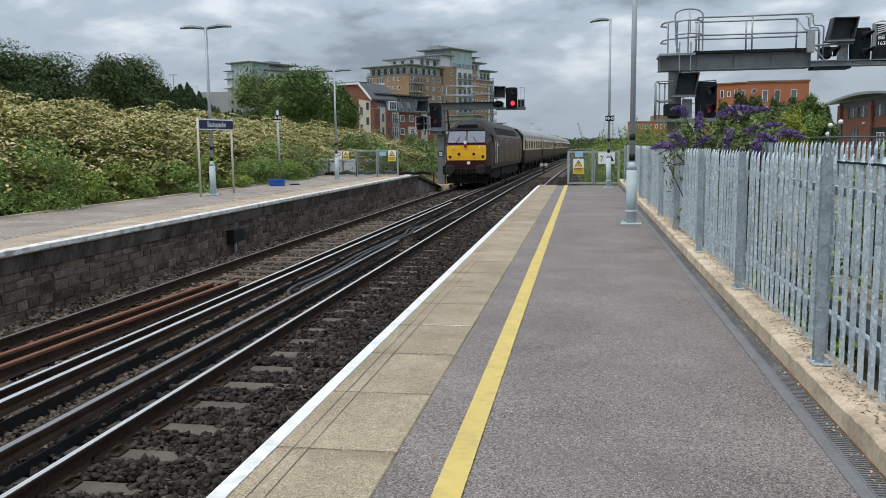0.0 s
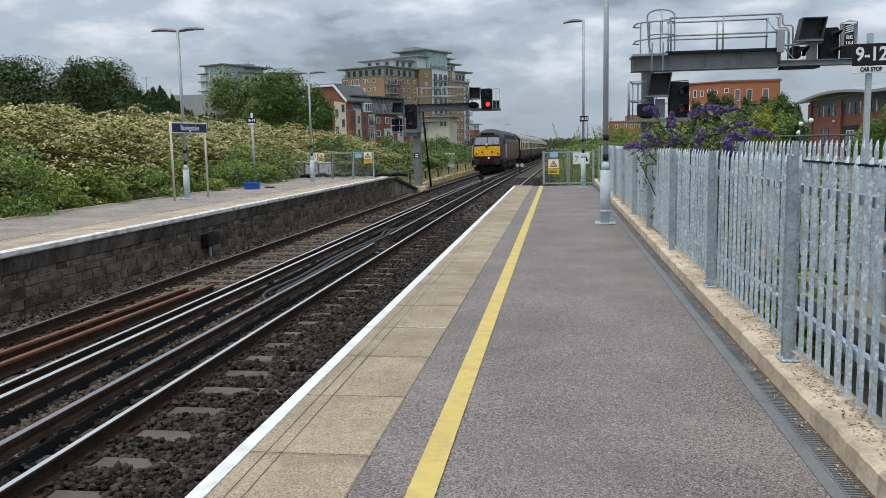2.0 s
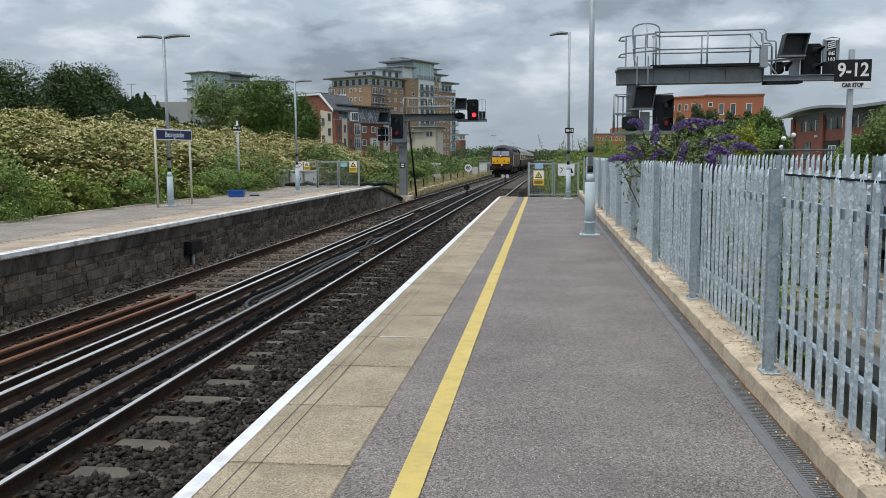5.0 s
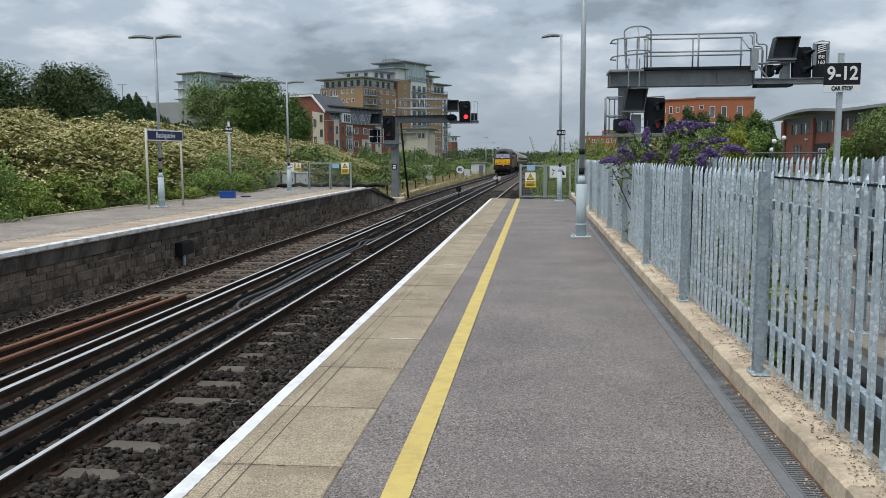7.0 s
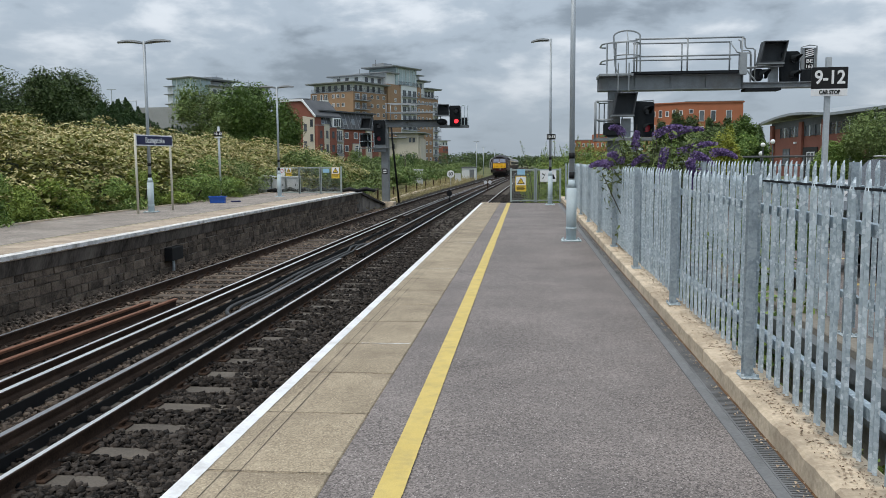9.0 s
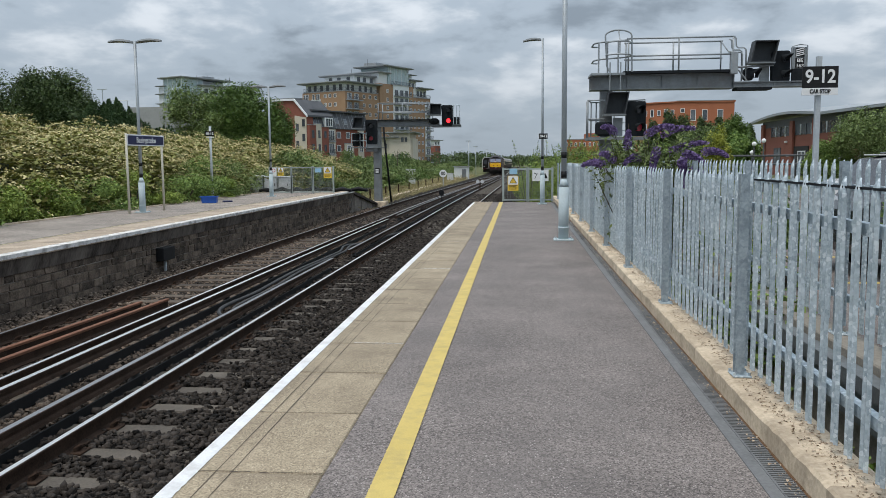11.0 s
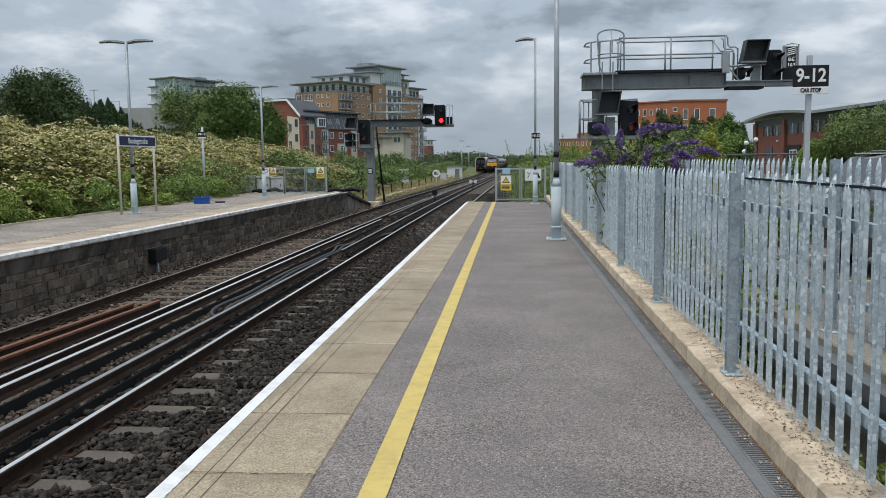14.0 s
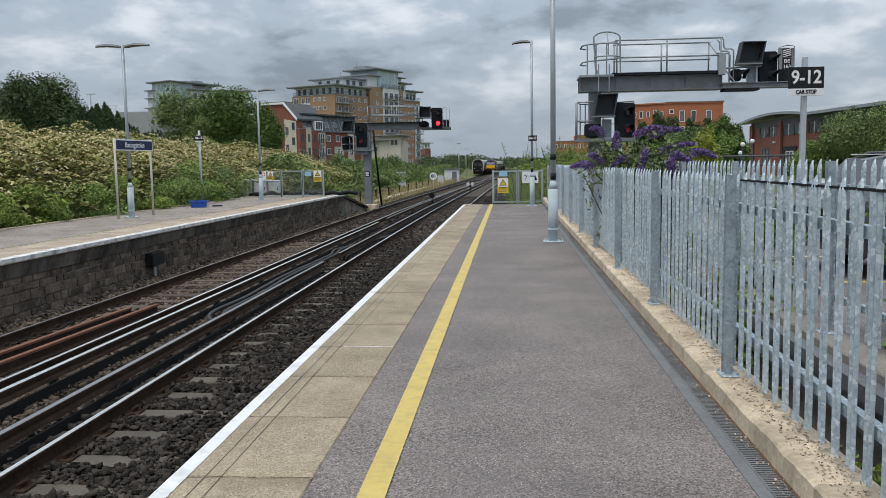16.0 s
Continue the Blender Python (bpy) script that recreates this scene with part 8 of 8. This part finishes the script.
def crown_blobs(w, d, h, n, seed, lump=0.33, low=0.15):
    """Lumps of a crown inside an ellipsoid of half sizes w, d, h about the origin."""
    rnd = random.Random(seed)
    out = []
    for k in range(n):
        while True:
            p = Vector((rnd.uniform(-1, 1), rnd.uniform(-1, 1), rnd.uniform(-1, 1)))
            if 0.35 < p.length < 0.86:
                break
        s = lump * rnd.uniform(0.6, 1.25)
        out.append((p.x * w, p.y * d, p.z * h, w * s, d * s, h * s * 0.85))
    return out


def tree(name, x, y, base, top, w, leaves, size, mat, label, seed, lumps=34, trunk=0.2, crown_low=0.3, lump=0.33, d=None, category="tree"):
    z0 = ground_z(x, y) - 0.1 if base is None else base
    t = thing(name, (x, y, z0), label, category, "trees beside the railway")
    H = top - z0
    cz = H * (crown_low + (1 - crown_low) / 2)
    ch = H * (1 - crown_low) / 2
    d = w if d is None else d
    rnd = random.Random(seed)
    bm = bmesh.new()
    tube(bm, [(0, 0, 0), (0.05 * w, 0, H * 0.35), (-0.04 * w, 0.05 * w, H * 0.62), (0.02 * w, 0, H * 0.86)], [trunk, trunk * 0.75, trunk * 0.42, trunk * 0.12], 8)
    part("trunk", bm, M["bark"], t)
    blobs = crown_blobs(w, d, ch, lumps, seed, lump)
    for k in range(9):
        b = blobs[k % len(blobs)]
        z = H * rnd.uniform(0.25, 0.6)
        bm = bmesh.new()
        tube(bm, [(0, 0, z), (b[0] * 0.5, b[1] * 0.5, (z + cz + b[2]) / 2 + 0.1 * H * 0.2), (b[0], b[1], cz + b[2])], [trunk * 0.4, trunk * 0.25, trunk * 0.06], 6)
        part("limb", bm, M["bark"], t)
    blobs = [(a, b, c + cz, e, f, g) for a, b, c, e, f, g in blobs]
    # fine leaves at the skin, larger and denser ones within
    fine, inner = in_blobs(blobs, int(leaves * 1.5), 0.5), in_blobs([(a, b, c, e * 0.72, f * 0.72, g * 0.72) for a, b, c, e, f, g in blobs], int(leaves * 0.2), 0.9)
    v = np.concatenate([leaf_arrays(fine, size * 0.66, 0.25), leaf_arrays(inner, size * 1.5, 0.2, 0.7)])
    ob = new("crown", fast_mesh("crown", v, np.arange(len(v)).reshape(-1, 4), mat))
    ob.parent = t
    return t


def conifer(x, y, top, w, n, label, seed):
    z0 = ground_z(x, y) - 0.1
    t = thing("conifer", (x, y, z0), label, "tree", "conifers")
    H = top - z0
    part("trunk", tube(bmesh.new(), [(0, 0, 0), (0, 0, H * 0.9)], [0.12, 0.03], 7), M["bark"], t)
    spires = []
    for k in range(36):
        px, py = RNG.uniform(-0.95, 0.95), RNG.uniform(-0.8, 0.8)
        spires.append((px * w, py * w, H * (1.0 - 0.34 * (px * px + py * py)) * RNG.uniform(0.9, 1.0)))
    pts = []
    for sx, sy, sh in spires:
        m = n // 30
        u = RNG.random(m)
        r = 0.36 * w * np.minimum(1, (1 - u) * 2.4 + 0.03) * RNG.uniform(0.5, 1.05, m)
        a = RNG.uniform(0, math.tau, m)
        pts.append(np.stack([sx * np.minimum(1, 1.3 - u * 0.5) + r * np.cos(a), sy + r * np.sin(a), u * sh], 1))
    c = np.concatenate(pts)
    ob = new("crown", leaf_mesh("crown", c, 0.14, M["leaf_conifer"], aspect=0.3))
    ob.parent = t


def bank():
    """The tall flowering weeds on the slope behind the far platform."""
    def canopy(x, y):
        u = -x - 11.0
        lump = 0.62 * np.sin(x * 1.1 + 0.6 * y) * np.sin(y * 0.83 - 0.4 * x) + 0.52 * np.sin(2.7 * x + 1.9 * y) * np.sin(2.3 * y - x) + 0.38 * np.sin(5.1 * x - 3.7 * y) * np.sin(4.3 * y + 1.7 * x)
        rise = 2.05 * (1 - np.exp(-np.maximum(u, 0) / 1.5)) + 0.045 * np.maximum(u, 0)
        return 0.2 + rise + lump * np.minimum(1, u / 2.5 + 0.2) * 0.75 - 0.018 * np.maximum(0, y - 34)
    # added sheet beneath the leaves, its near-black green standing for shaded gaps
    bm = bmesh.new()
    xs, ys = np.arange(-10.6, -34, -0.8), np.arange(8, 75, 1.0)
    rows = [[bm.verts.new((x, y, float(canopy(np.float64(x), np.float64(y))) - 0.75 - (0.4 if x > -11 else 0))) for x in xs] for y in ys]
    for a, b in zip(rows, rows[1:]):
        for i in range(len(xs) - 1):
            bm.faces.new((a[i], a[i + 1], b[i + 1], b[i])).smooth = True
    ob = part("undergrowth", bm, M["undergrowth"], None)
    tagged(ob, "dark sheet under tall weeds, coloured as the shade among their stems", "undergrowth", "", "stuff")
    # arching sprays: leaves hang along each arch, cream flowers line its top
    m, kl, kf = 7600, 14, 36
    y = 10 + 55 * RNG.random(m) ** 1.12
    x = -11.5 - 12 * RNG.random(m) ** 1.45
    z = canopy(x, y) + 0.12 - 0.75 * RNG.random(m) ** 2
    a = RNG.normal(0.55, 0.42, m) + math.pi * (RNG.random(m) < 0.5)
    length = RNG.uniform(0.6, 1.6, m)
    low = np.clip(((-x - 11.5) / 1.2), 0, 1)

    def along(k, spread, drop):
        s = RNG.random((m, k))
        w = RNG.normal(0, spread, (m, k))
        px = x[:, None] + np.cos(a)[:, None] * s * length[:, None] - np.sin(a)[:, None] * w
        py = y[:, None] + np.sin(a)[:, None] * s * length[:, None] + np.cos(a)[:, None] * w
        pz = z[:, None] + 0.16 * s - 0.34 * s * s + drop + RNG.normal(0, 0.02, (m, k))
        return np.stack([px, py, pz], -1)
    leaves = along(kl, 0.13, -0.06).reshape(-1, 3)
    fill = 46000
    fy = 10 + 58 * RNG.random(fill) ** 1.15
    fx = -11.2 - 13.5 * RNG.random(fill) ** 1.7
    fz = canopy(fx, fy) - 0.22 - 0.55 * RNG.random(fill)
    leaves = np.concatenate([leaves, np.stack([fx, fy, fz], 1)])
    ob = new("knotweed", leaf_mesh("knotweed", leaves, 0.165, M["leaf_knot"], flat=0.7, aspect=0.7))
    tagged(ob, "dense bank of yellow-green knotweed leaves", "weeds", "", "stuff")
    petals = along(kf, 0.045, 0.05)
    petals = petals[RNG.random(m) < 0.12 + 0.6 * low].reshape(-1, 3)
    ob = new("knotweed_flowers", leaf_mesh("knotweed_flowers", petals, 0.080, M["flower_cream"], flat=0.6, aspect=0.8))
    tagged(ob, "cream flower sprays over the knotweed", "flowers", "", "stuff")


bank()


def bush(x, y, z, rx, ry, rz, n, size, mat, label, name="bush", flat=0.2, lumps=12, aspect=0.45):
    t = thing(name, (x, y, z), label, "bush", "bushes")
    blobs = [(a, b, max(c, -rz * 0.6) + rz * 0.75, e, f, g) for a, b, c, e, f, g in crown_blobs(rx, ry, rz, lumps, int(abs(x * 37 + y * 11)), 0.42)]
    ob = new("foliage", leaf_mesh("foliage", in_blobs(blobs, n, 0.7), size, mat, flat, aspect))
    ob.parent = t
    for k in range(4):
        b = blobs[k % len(blobs)]
        part("stem", tube(bmesh.new(), [(0.1 * b[0], 0.1 * b[1], -0.1), (b[0], b[1], b[2])], [0.03, 0.008], 5), M["bark"], t)
    return t


# green bushes and long weeds in front of the bank
for x, y, r, h, mt in ((-11.3, 15.6, 1.0, 0.55, "leaf_green"), (-11.2, 17.2, 1.1, 0.75, "leaf_green"), (-11.3, 18.9, 0.9, 0.5, "leaf_bright"), (-11.2, 20.6, 1.0, 0.5, "leaf_bright"),
                       (-11.4, 12.8, 1.3, 0.7, "leaf_green"), (-11.2, 23.6, 1.0, 0.55, "leaf_green"), (-11.1, 25.6, 1.0, 0.6, "leaf_bright"), (-11.1, 29.2, 1.2, 0.65, "leaf_green"),
                       (-11.0, 31.6, 1.2, 0.75, "leaf_green"), (-11.2, 34.0, 1.3, 0.7, "leaf_birch"), (-11.8, 22.2, 0.9, 0.5, "leaf_birch"), (-12.0, 37.5, 1.6, 0.8, "leaf_birch"),
                       (-11.0, 27.3, 0.8, 0.35, "leaf_bright"), (-10.9, 33.0, 0.8, 0.4, "leaf_bright")):
    bush(x + 0.15, y, -0.25, r, r * 1.3, h * 1.45, 4600, 0.11, M[mt], "green bush of fine leaves behind the platform edge", aspect=0.3)

# trees on the skyline beyond the bank
tree("broadleaf_tree", -35.0, 48, None, 8.1, 5.2, 96000, 0.20, M["leaf_tree"], "large dark green broadleaf tree on the skyline", 3, lumps=100, crown_low=0.02, lump=0.4)
tree("broadleaf_tree", -27.5, 49, None, 7.4, 2.7, 48000, 0.18, M["leaf_tree"], "rounded dark green tree on the skyline", 5, lumps=60, crown_low=0.03, lump=0.42)
tree("broadleaf_tree", -30.0, 52, None, 6.0, 3.4, 34000, 0.2, M["leaf_tree"], "dark green tree between taller crowns", 6, lumps=24, crown_low=0.05)
tree("broadleaf_tree", -42.5, 52, None, 6.9, 4.6, 20000, 0.32, M["leaf_tree"], "large dark green tree at the end of the bank", 8, lumps=34, crown_low=0.05)
conifer(-21.6, 45, 5.4, 2.0, 66000, "dark green many-topped conifer above the bank", 1)
conifer(-19.2, 44, 3.9, 1.2, 12000, "low dark conifer hedge above the bank", 2)
conifer(-17.9, 44, 3.7, 1.0, 9000, "low dark conifer hedge above the bank", 3)
tree("birch_tree", -22.5, 60, None, 7.4, 2.4, 17000, 0.18, M["leaf_birch"], "airy grey-green birch tree", 12, lumps=60, trunk=0.12, crown_low=0.08, lump=0.36)
tree("birch_tree", -21.0, 61, None, 6.6, 1.3, 8500, 0.19, M["leaf_birch"], "airy grey-green birch tree", 14, lumps=30, trunk=0.1, crown_low=0.1, lump=0.4)
tree("broadleaf_tree", -17.9, 58, None, 7.1, 2.6, 26000, 0.2, M["leaf_mid"], "dense green sycamore before brick houses", 9, lumps=60, crown_low=0.08, lump=0.42)
tree("broadleaf_tree", -15.7, 57, None, 5.6, 1.5, 14000, 0.19, M["leaf_mid"], "dense green tree before brick houses", 10, lumps=40, crown_low=0.05, lump=0.45)
tree("broadleaf_tree", -19.6, 56, None, 4.9, 1.5, 8200, 0.2, M["leaf_birch"], "light green young tree above the bank", 15, lumps=20, crown_low=0.1)

# scrub along the left of the line
for k in range(26):
    y = 47 + 6.4 * k + RNG.uniform(-1.5, 1.5)
    x = -12.0 - 0.010 * (y - 47) + bend(y) * 0.6 + RNG.uniform(-1.2, 0.8)
    h = RNG.uniform(1.0, 1.55)
    bush(x, y, ground_z(x, y) - 0.2, 2.6, 3.2, h, 7000 if y < 90 else 2600, 0.12 + 0.0011 * y, M[("leaf_birch", "leaf_mid", "leaf_birch", "leaf_scrub")[k % 4]], "green scrub beside the railway line")
for k in range(14):
    y = 60 + 11 * k
    x = -17.5 - 0.03 * (y - 50) + RNG.uniform(-2, 1)
    bush(x, y, ground_z(x, y) - 0.2, 4.0, 4.5, RNG.uniform(1.4, 2.1), 4200, 0.20 + 0.0012 * y, M[("leaf_birch", "leaf_scrub")[k % 2]], "thick green scrub behind the railway line")
for k in range(7):
    x = -28 + 1.9 * k
    bush(x, 142 - 2 * (k % 3), ground_z(x, 142) - 0.2, 2.2, 2.5, RNG.uniform(1.9, 2.5), 2600, 0.3, M[("leaf_birch", "leaf_green", "leaf_mid")[k % 3]], "thick green scrub before a cream house")
conifer(-15.9, 100, 3.3, 1.2, 1600, "small dark fir in the scrub", 5)
conifer(-14.0, 105, 3.2, 1.2, 1600, "small dark fir in the scrub", 6)

# hedge and shrubs past the end of the near platform
for k, (x, y, rx, rz) in enumerate(((2.6, 36, 0.8, 1.7), (4.0, 38, 1.4, 1.95), (5.5, 39, 1.5, 1.9), (7.2, 40, 1.7, 1.8), (3.0, 41, 1.3, 2.0), (2.0, 42, 0.8, 1.3), (4.8, 42, 1.4, 2.0), (9.5, 42, 2.0, 1.0), (2.4, 33, 0.8, 0.5), (3.8, 32, 1.0, 0.7), (5.0, 33, 1.2, 0.7),
                                    (2.3, 47, 1.2, 1.2), (3.6, 52, 1.6, 1.2))):
    bush(x, y, ground_z(x, y) - 0.1, rx, 1.4, rz, 6500, 0.11, M[("leaf_bright", "leaf_green", "leaf_bright")[k % 3]], "light green shrub beyond the platform fence", aspect=0.3)
for k in range(46):
    x, y = RNG.uniform(1.8, 7.5), RNG.uniform(34, 41)
    t = thing("shrub_shoot", (x, y, ground_z(x, y) - 0.1), "long leafy shoot above a hedge", "plant", "shrub shoots")
    h = RNG.uniform(2.3, 3.75)
    lean = RNG.uniform(-0.7, 0.7)
    part("stem", tube(bmesh.new(), [(0, 0, 0), (lean * 0.4, 0, h * 0.6), (lean, 0, h)], [0.02, 0.014, 0.004], 5), M["bark"], t)
    u = 1 - 0.6 * RNG.random(170) ** 0.8
    c = np.stack([lean * u * u + RNG.normal(0, 0.26, 170) * (1.06 - u), RNG.normal(0, 0.26, 170) * (1.06 - u), u * h], 1)
    ob = new("leaves", leaf_mesh("leaves", c, 0.085, M["leaf_bright"], aspect=0.3))
    ob.parent = t


def buddleia():
    x0, y0 = 3.5, 12.3
    t = thing("butterfly_bush", (x0, y0, -0.9), "butterfly bush with drooping purple flower spikes above the fence", "bush")
    stems, leaves, rnd = [], [], random.Random(7)
    tips = []
    for k in range(44):
        tx, ty, tz = rnd.uniform(-0.8, 0.75), rnd.uniform(-0.9, 0.9), rnd.uniform(1.9, 2.55)
        if k < 1:
            tx, tz = rnd.uniform(-0.95, -0.8), rnd.uniform(1.9, 2.3)
        p = [Vector((0.1 * tx, 0.1 * ty, 0)), Vector((0.55 * tx, 0.5 * ty, tz * 0.6)), Vector((tx, ty, tz))]
        part("stem", tube(bmesh.new(), p, [0.016, 0.01, 0.004], 5), M["bark"], t)
        tips.append(p)
        m = 260 if k else 20
        u = np.array([rnd.uniform(0.25, 1) for _ in range(m)])
        q = np.outer((1 - u) ** 2, p[0]) + np.outer(2 * u * (1 - u), p[1]) + np.outer(u * u, p[2])
        leaves.append(q + RNG.normal(0, 0.10, (m, 3)))
    ob = new("foliage", leaf_mesh("foliage", np.concatenate(leaves), 0.105, M["leaf_scrub"], flat=0.3, aspect=0.32))
    ob.parent = t
    spikes = ((2.89, 12.2, 1.78, -0.12, 0.15), (3.06, 12.0, 1.57, 0.01, 0.25), (3.36, 12.1, 1.74, 0.23, 0.18), (3.60, 12.2, 1.75, 0.30, 0.15), (3.65, 11.9, 1.48, 0.33, 0.19), (3.39, 11.5, 1.50, -0.07, -0.24),
              (2.71, 11.9, 1.31, -0.20, 0.10), (4.14, 12.0, 1.48, 0.20, 0.06), (3.16, 11.6, 1.40, -0.13, 0.05), (3.80, 11.6, 1.44, 0.17, 0.01), (3.69, 11.3, 1.35, 0.04, -0.13), (2.83, 11.8, 1.39, -0.12, 0.15),
              (3.84, 11.3, 1.22, 0.17, -0.01))
    for x, y, z, dx, dz in spikes:
        a = Vector((x - x0, y - y0, z + 0.9))
        side = Vector((dx, rnd.uniform(-0.08, 0.04), dz)) * 1.45
        b = Vector((0.3 * a.x, 0.3 * a.y, 1.2))
        part("stem", tube(bmesh.new(), [b, (a + b) / 2 + Vector((0, 0, 0.12)), a, a + side * 0.9], [0.012, 0.008, 0.006, 0.003], 5), M["bark"], t)
        m = 760
        u = np.array([rnd.random() for _ in range(m)])
        r = 0.058 * (1 - 0.7 * u) + 0.006
        d = RNG.normal(0, 1, (m, 3))
        d /= np.linalg.norm(d, axis=1)[:, None]
        c = np.outer(np.ones(m), a) + np.outer(u, side) + np.outer(-0.15 * u * u, (0, 0, 1)) + d * r[:, None]
        f = new("flower_spike", leaf_mesh("flower_spike", c, 0.030, M["purple"], aspect=0.8))
        f.parent = t
        tagged(f, "purple flower spike")


buddleia()
bush(6.6, 22, -0.1, 0.42, 0.5, 1.35, 9000, 0.07, M["leaf_gold"], "golden-green upright shrub behind the fence", lumps=14)
bush(8.85, 34, -0.1, 1.1, 1.2, 1.75, 14000, 0.085, M["leaf_birch"], "grey-green rounded shrub behind the fence", lumps=22)
bush(7.3, 33, -0.1, 0.9, 1.0, 1.3, 7000, 0.09, M["leaf_green"], "green shrub under a signal gantry")
for x, y, top, w, mt, nm in ((16.6, 60, 4.5, 1.25, "leaf_mid", "broadleaf_tree"), (17.9, 62, 4.2, 1.0, "leaf_tree", "broadleaf_tree"), (15.2, 61, 4.1, 1.0, "leaf_tree", "broadleaf_tree"),
                             (13.5, 50, 3.2, 1.5, "leaf_green", "broadleaf_tree"), (15.2, 52, 3.2, 1.4, "leaf_mid", "broadleaf_tree"),
                             (14.0, 30, 3.45, 1.5, "leaf_birch", "broadleaf_tree"), (16.3, 32, 3.5, 2.0, "leaf_birch", "broadleaf_tree"), (12.6, 30.5, 2.4, 0.9, "leaf_green", "broadleaf_tree")):
    tree(nm, x, y, -0.2, top, w, 22000 if y < 40 else 8000, 0.095 if y < 40 else 0.18, M[mt], "green tree behind the palisade fences", int(x * 10), lumps=40, trunk=0.1, crown_low=0.03, lump=0.36)
for x, top, w in ((12.4, 4.7, 1.0), (13.5, 5.1, 1.0), (14.7, 4.9, 1.1), (16.0, 5.2, 1.1), (17.3, 4.9, 1.1)):
    tree("broadleaf_tree", x, 67 + 2 * (x % 1), -0.2, top, w, 6000, 0.2, M["leaf_tree"], "dark green tree before an orange brick building", int(x * 7), lumps=30, trunk=0.1, crown_low=0.03, lump=0.34)
for k in range(9):
    y = 3.6 + 1.15 * k
    bush(3.42, y, -1.1, 0.28, 0.5, RNG.uniform(0.3, 0.65), 500, 0.075, M["leaf_bright"], "small weed growing in the trench", name="weed", lumps=5)
for y, h in ((6.4, 0.75), (9.2, 0.7), (10.6, 0.8)):
    bush(4.5, y, -0.1, 0.35, 0.6, h, 900, 0.10, M["leaf_green"], "leafy weed behind the back fence", name="weed", lumps=7)


for k in range(14):
    y = 7.6 + 1.45 * k
    bush(3.62 + 0.25 * (k % 2), y, -1.15 if y < 14 else -0.3, 0.5, 1.0, 1.0 if y < 14 else 0.75, 1500, 0.10, M[("leaf_green", "leaf_tree", "leaf_birch")[k % 3]], "dark green hedge growing behind the fence", name="hedge", lumps=9)


def far_woods():
    blobs = []
    for k in range(150):
        y = RNG.uniform(320, 430)
        x = RNG.uniform(-95, 60)
        h = RNG.uniform(2.2, 4.4) + (1.8 if x > -38 and x < -12 else 0)
        blobs.append((x, y, h * 0.35, RNG.uniform(5, 9), 6, h * 0.62))
    ob = new("far_woods", leaf_mesh("far_woods", in_blobs(blobs, 40000, 0.4), 0.85, M["leaf_tree"]))
    tagged(ob, "distant dark green woods along the horizon", "woods", "", "stuff")
    n = 36000
    y = 40 + 110 * RNG.random(n) ** 1.4
    u = RNG.random(n)
    x = -6.6 - 4.6 * u - 0.012 * (y - 47) + np.interp(y, BEND_Y, BEND) * 0.8
    z = np.array([ground_z(a, b) for a, b in zip(x[::30], y[::30])]).repeat(30)[:n]
    ob = new("dry_grass", leaf_mesh("dry_grass", np.stack([x, y, z + 0.05 * RNG.random(n)], 1), 0.26, M["grass_dry"], aspect=0.14))
    tagged(ob, "dry straw-coloured grass beside the track", "grass", "", "stuff")


far_woods()


# ---- what moves ----
# where the front of the locomotive is along the line
FRONT = [(0.0, 43.0), (1.0, 55.3), (2.0, 67.0), (3.0, 78.0), (4.0, 88.2), (5.25, 100.8), (6.5, 112.8), (7.5, 122.3), (8.5, 131.8), (10.0, 145.8), (11.5, 160.0), (13.0, 175.0), (14.5, 190.5), (16.0, 206.0)]


def on_line(y, length):
    """The pose of a vehicle on the far track whose middle is at y, with its bogies on the rails."""
    a, b = line_at(FAR_X, y - length * 0.3), line_at(FAR_X, y + length * 0.3)
    m = (a + b) / 2
    return pose(m.x, m.y, m.z, math.degrees(math.atan2(b.z - a.z, b.y - a.y)), 0, -math.degrees(math.atan2(b.x - a.x, b.y - a.y)))


def motions():
    """The train draws away along the far track."""
    walk(loco, [(t, on_line(y + 9.7 + 0.44, 19.4)) for t, y in FRONT])
    for k, c in enumerate(coaches):
        walk(c, [(t, on_line(y + 20.5 + 10.2 + 20.45 * k, 19.7)) for t, y in FRONT])


motions()
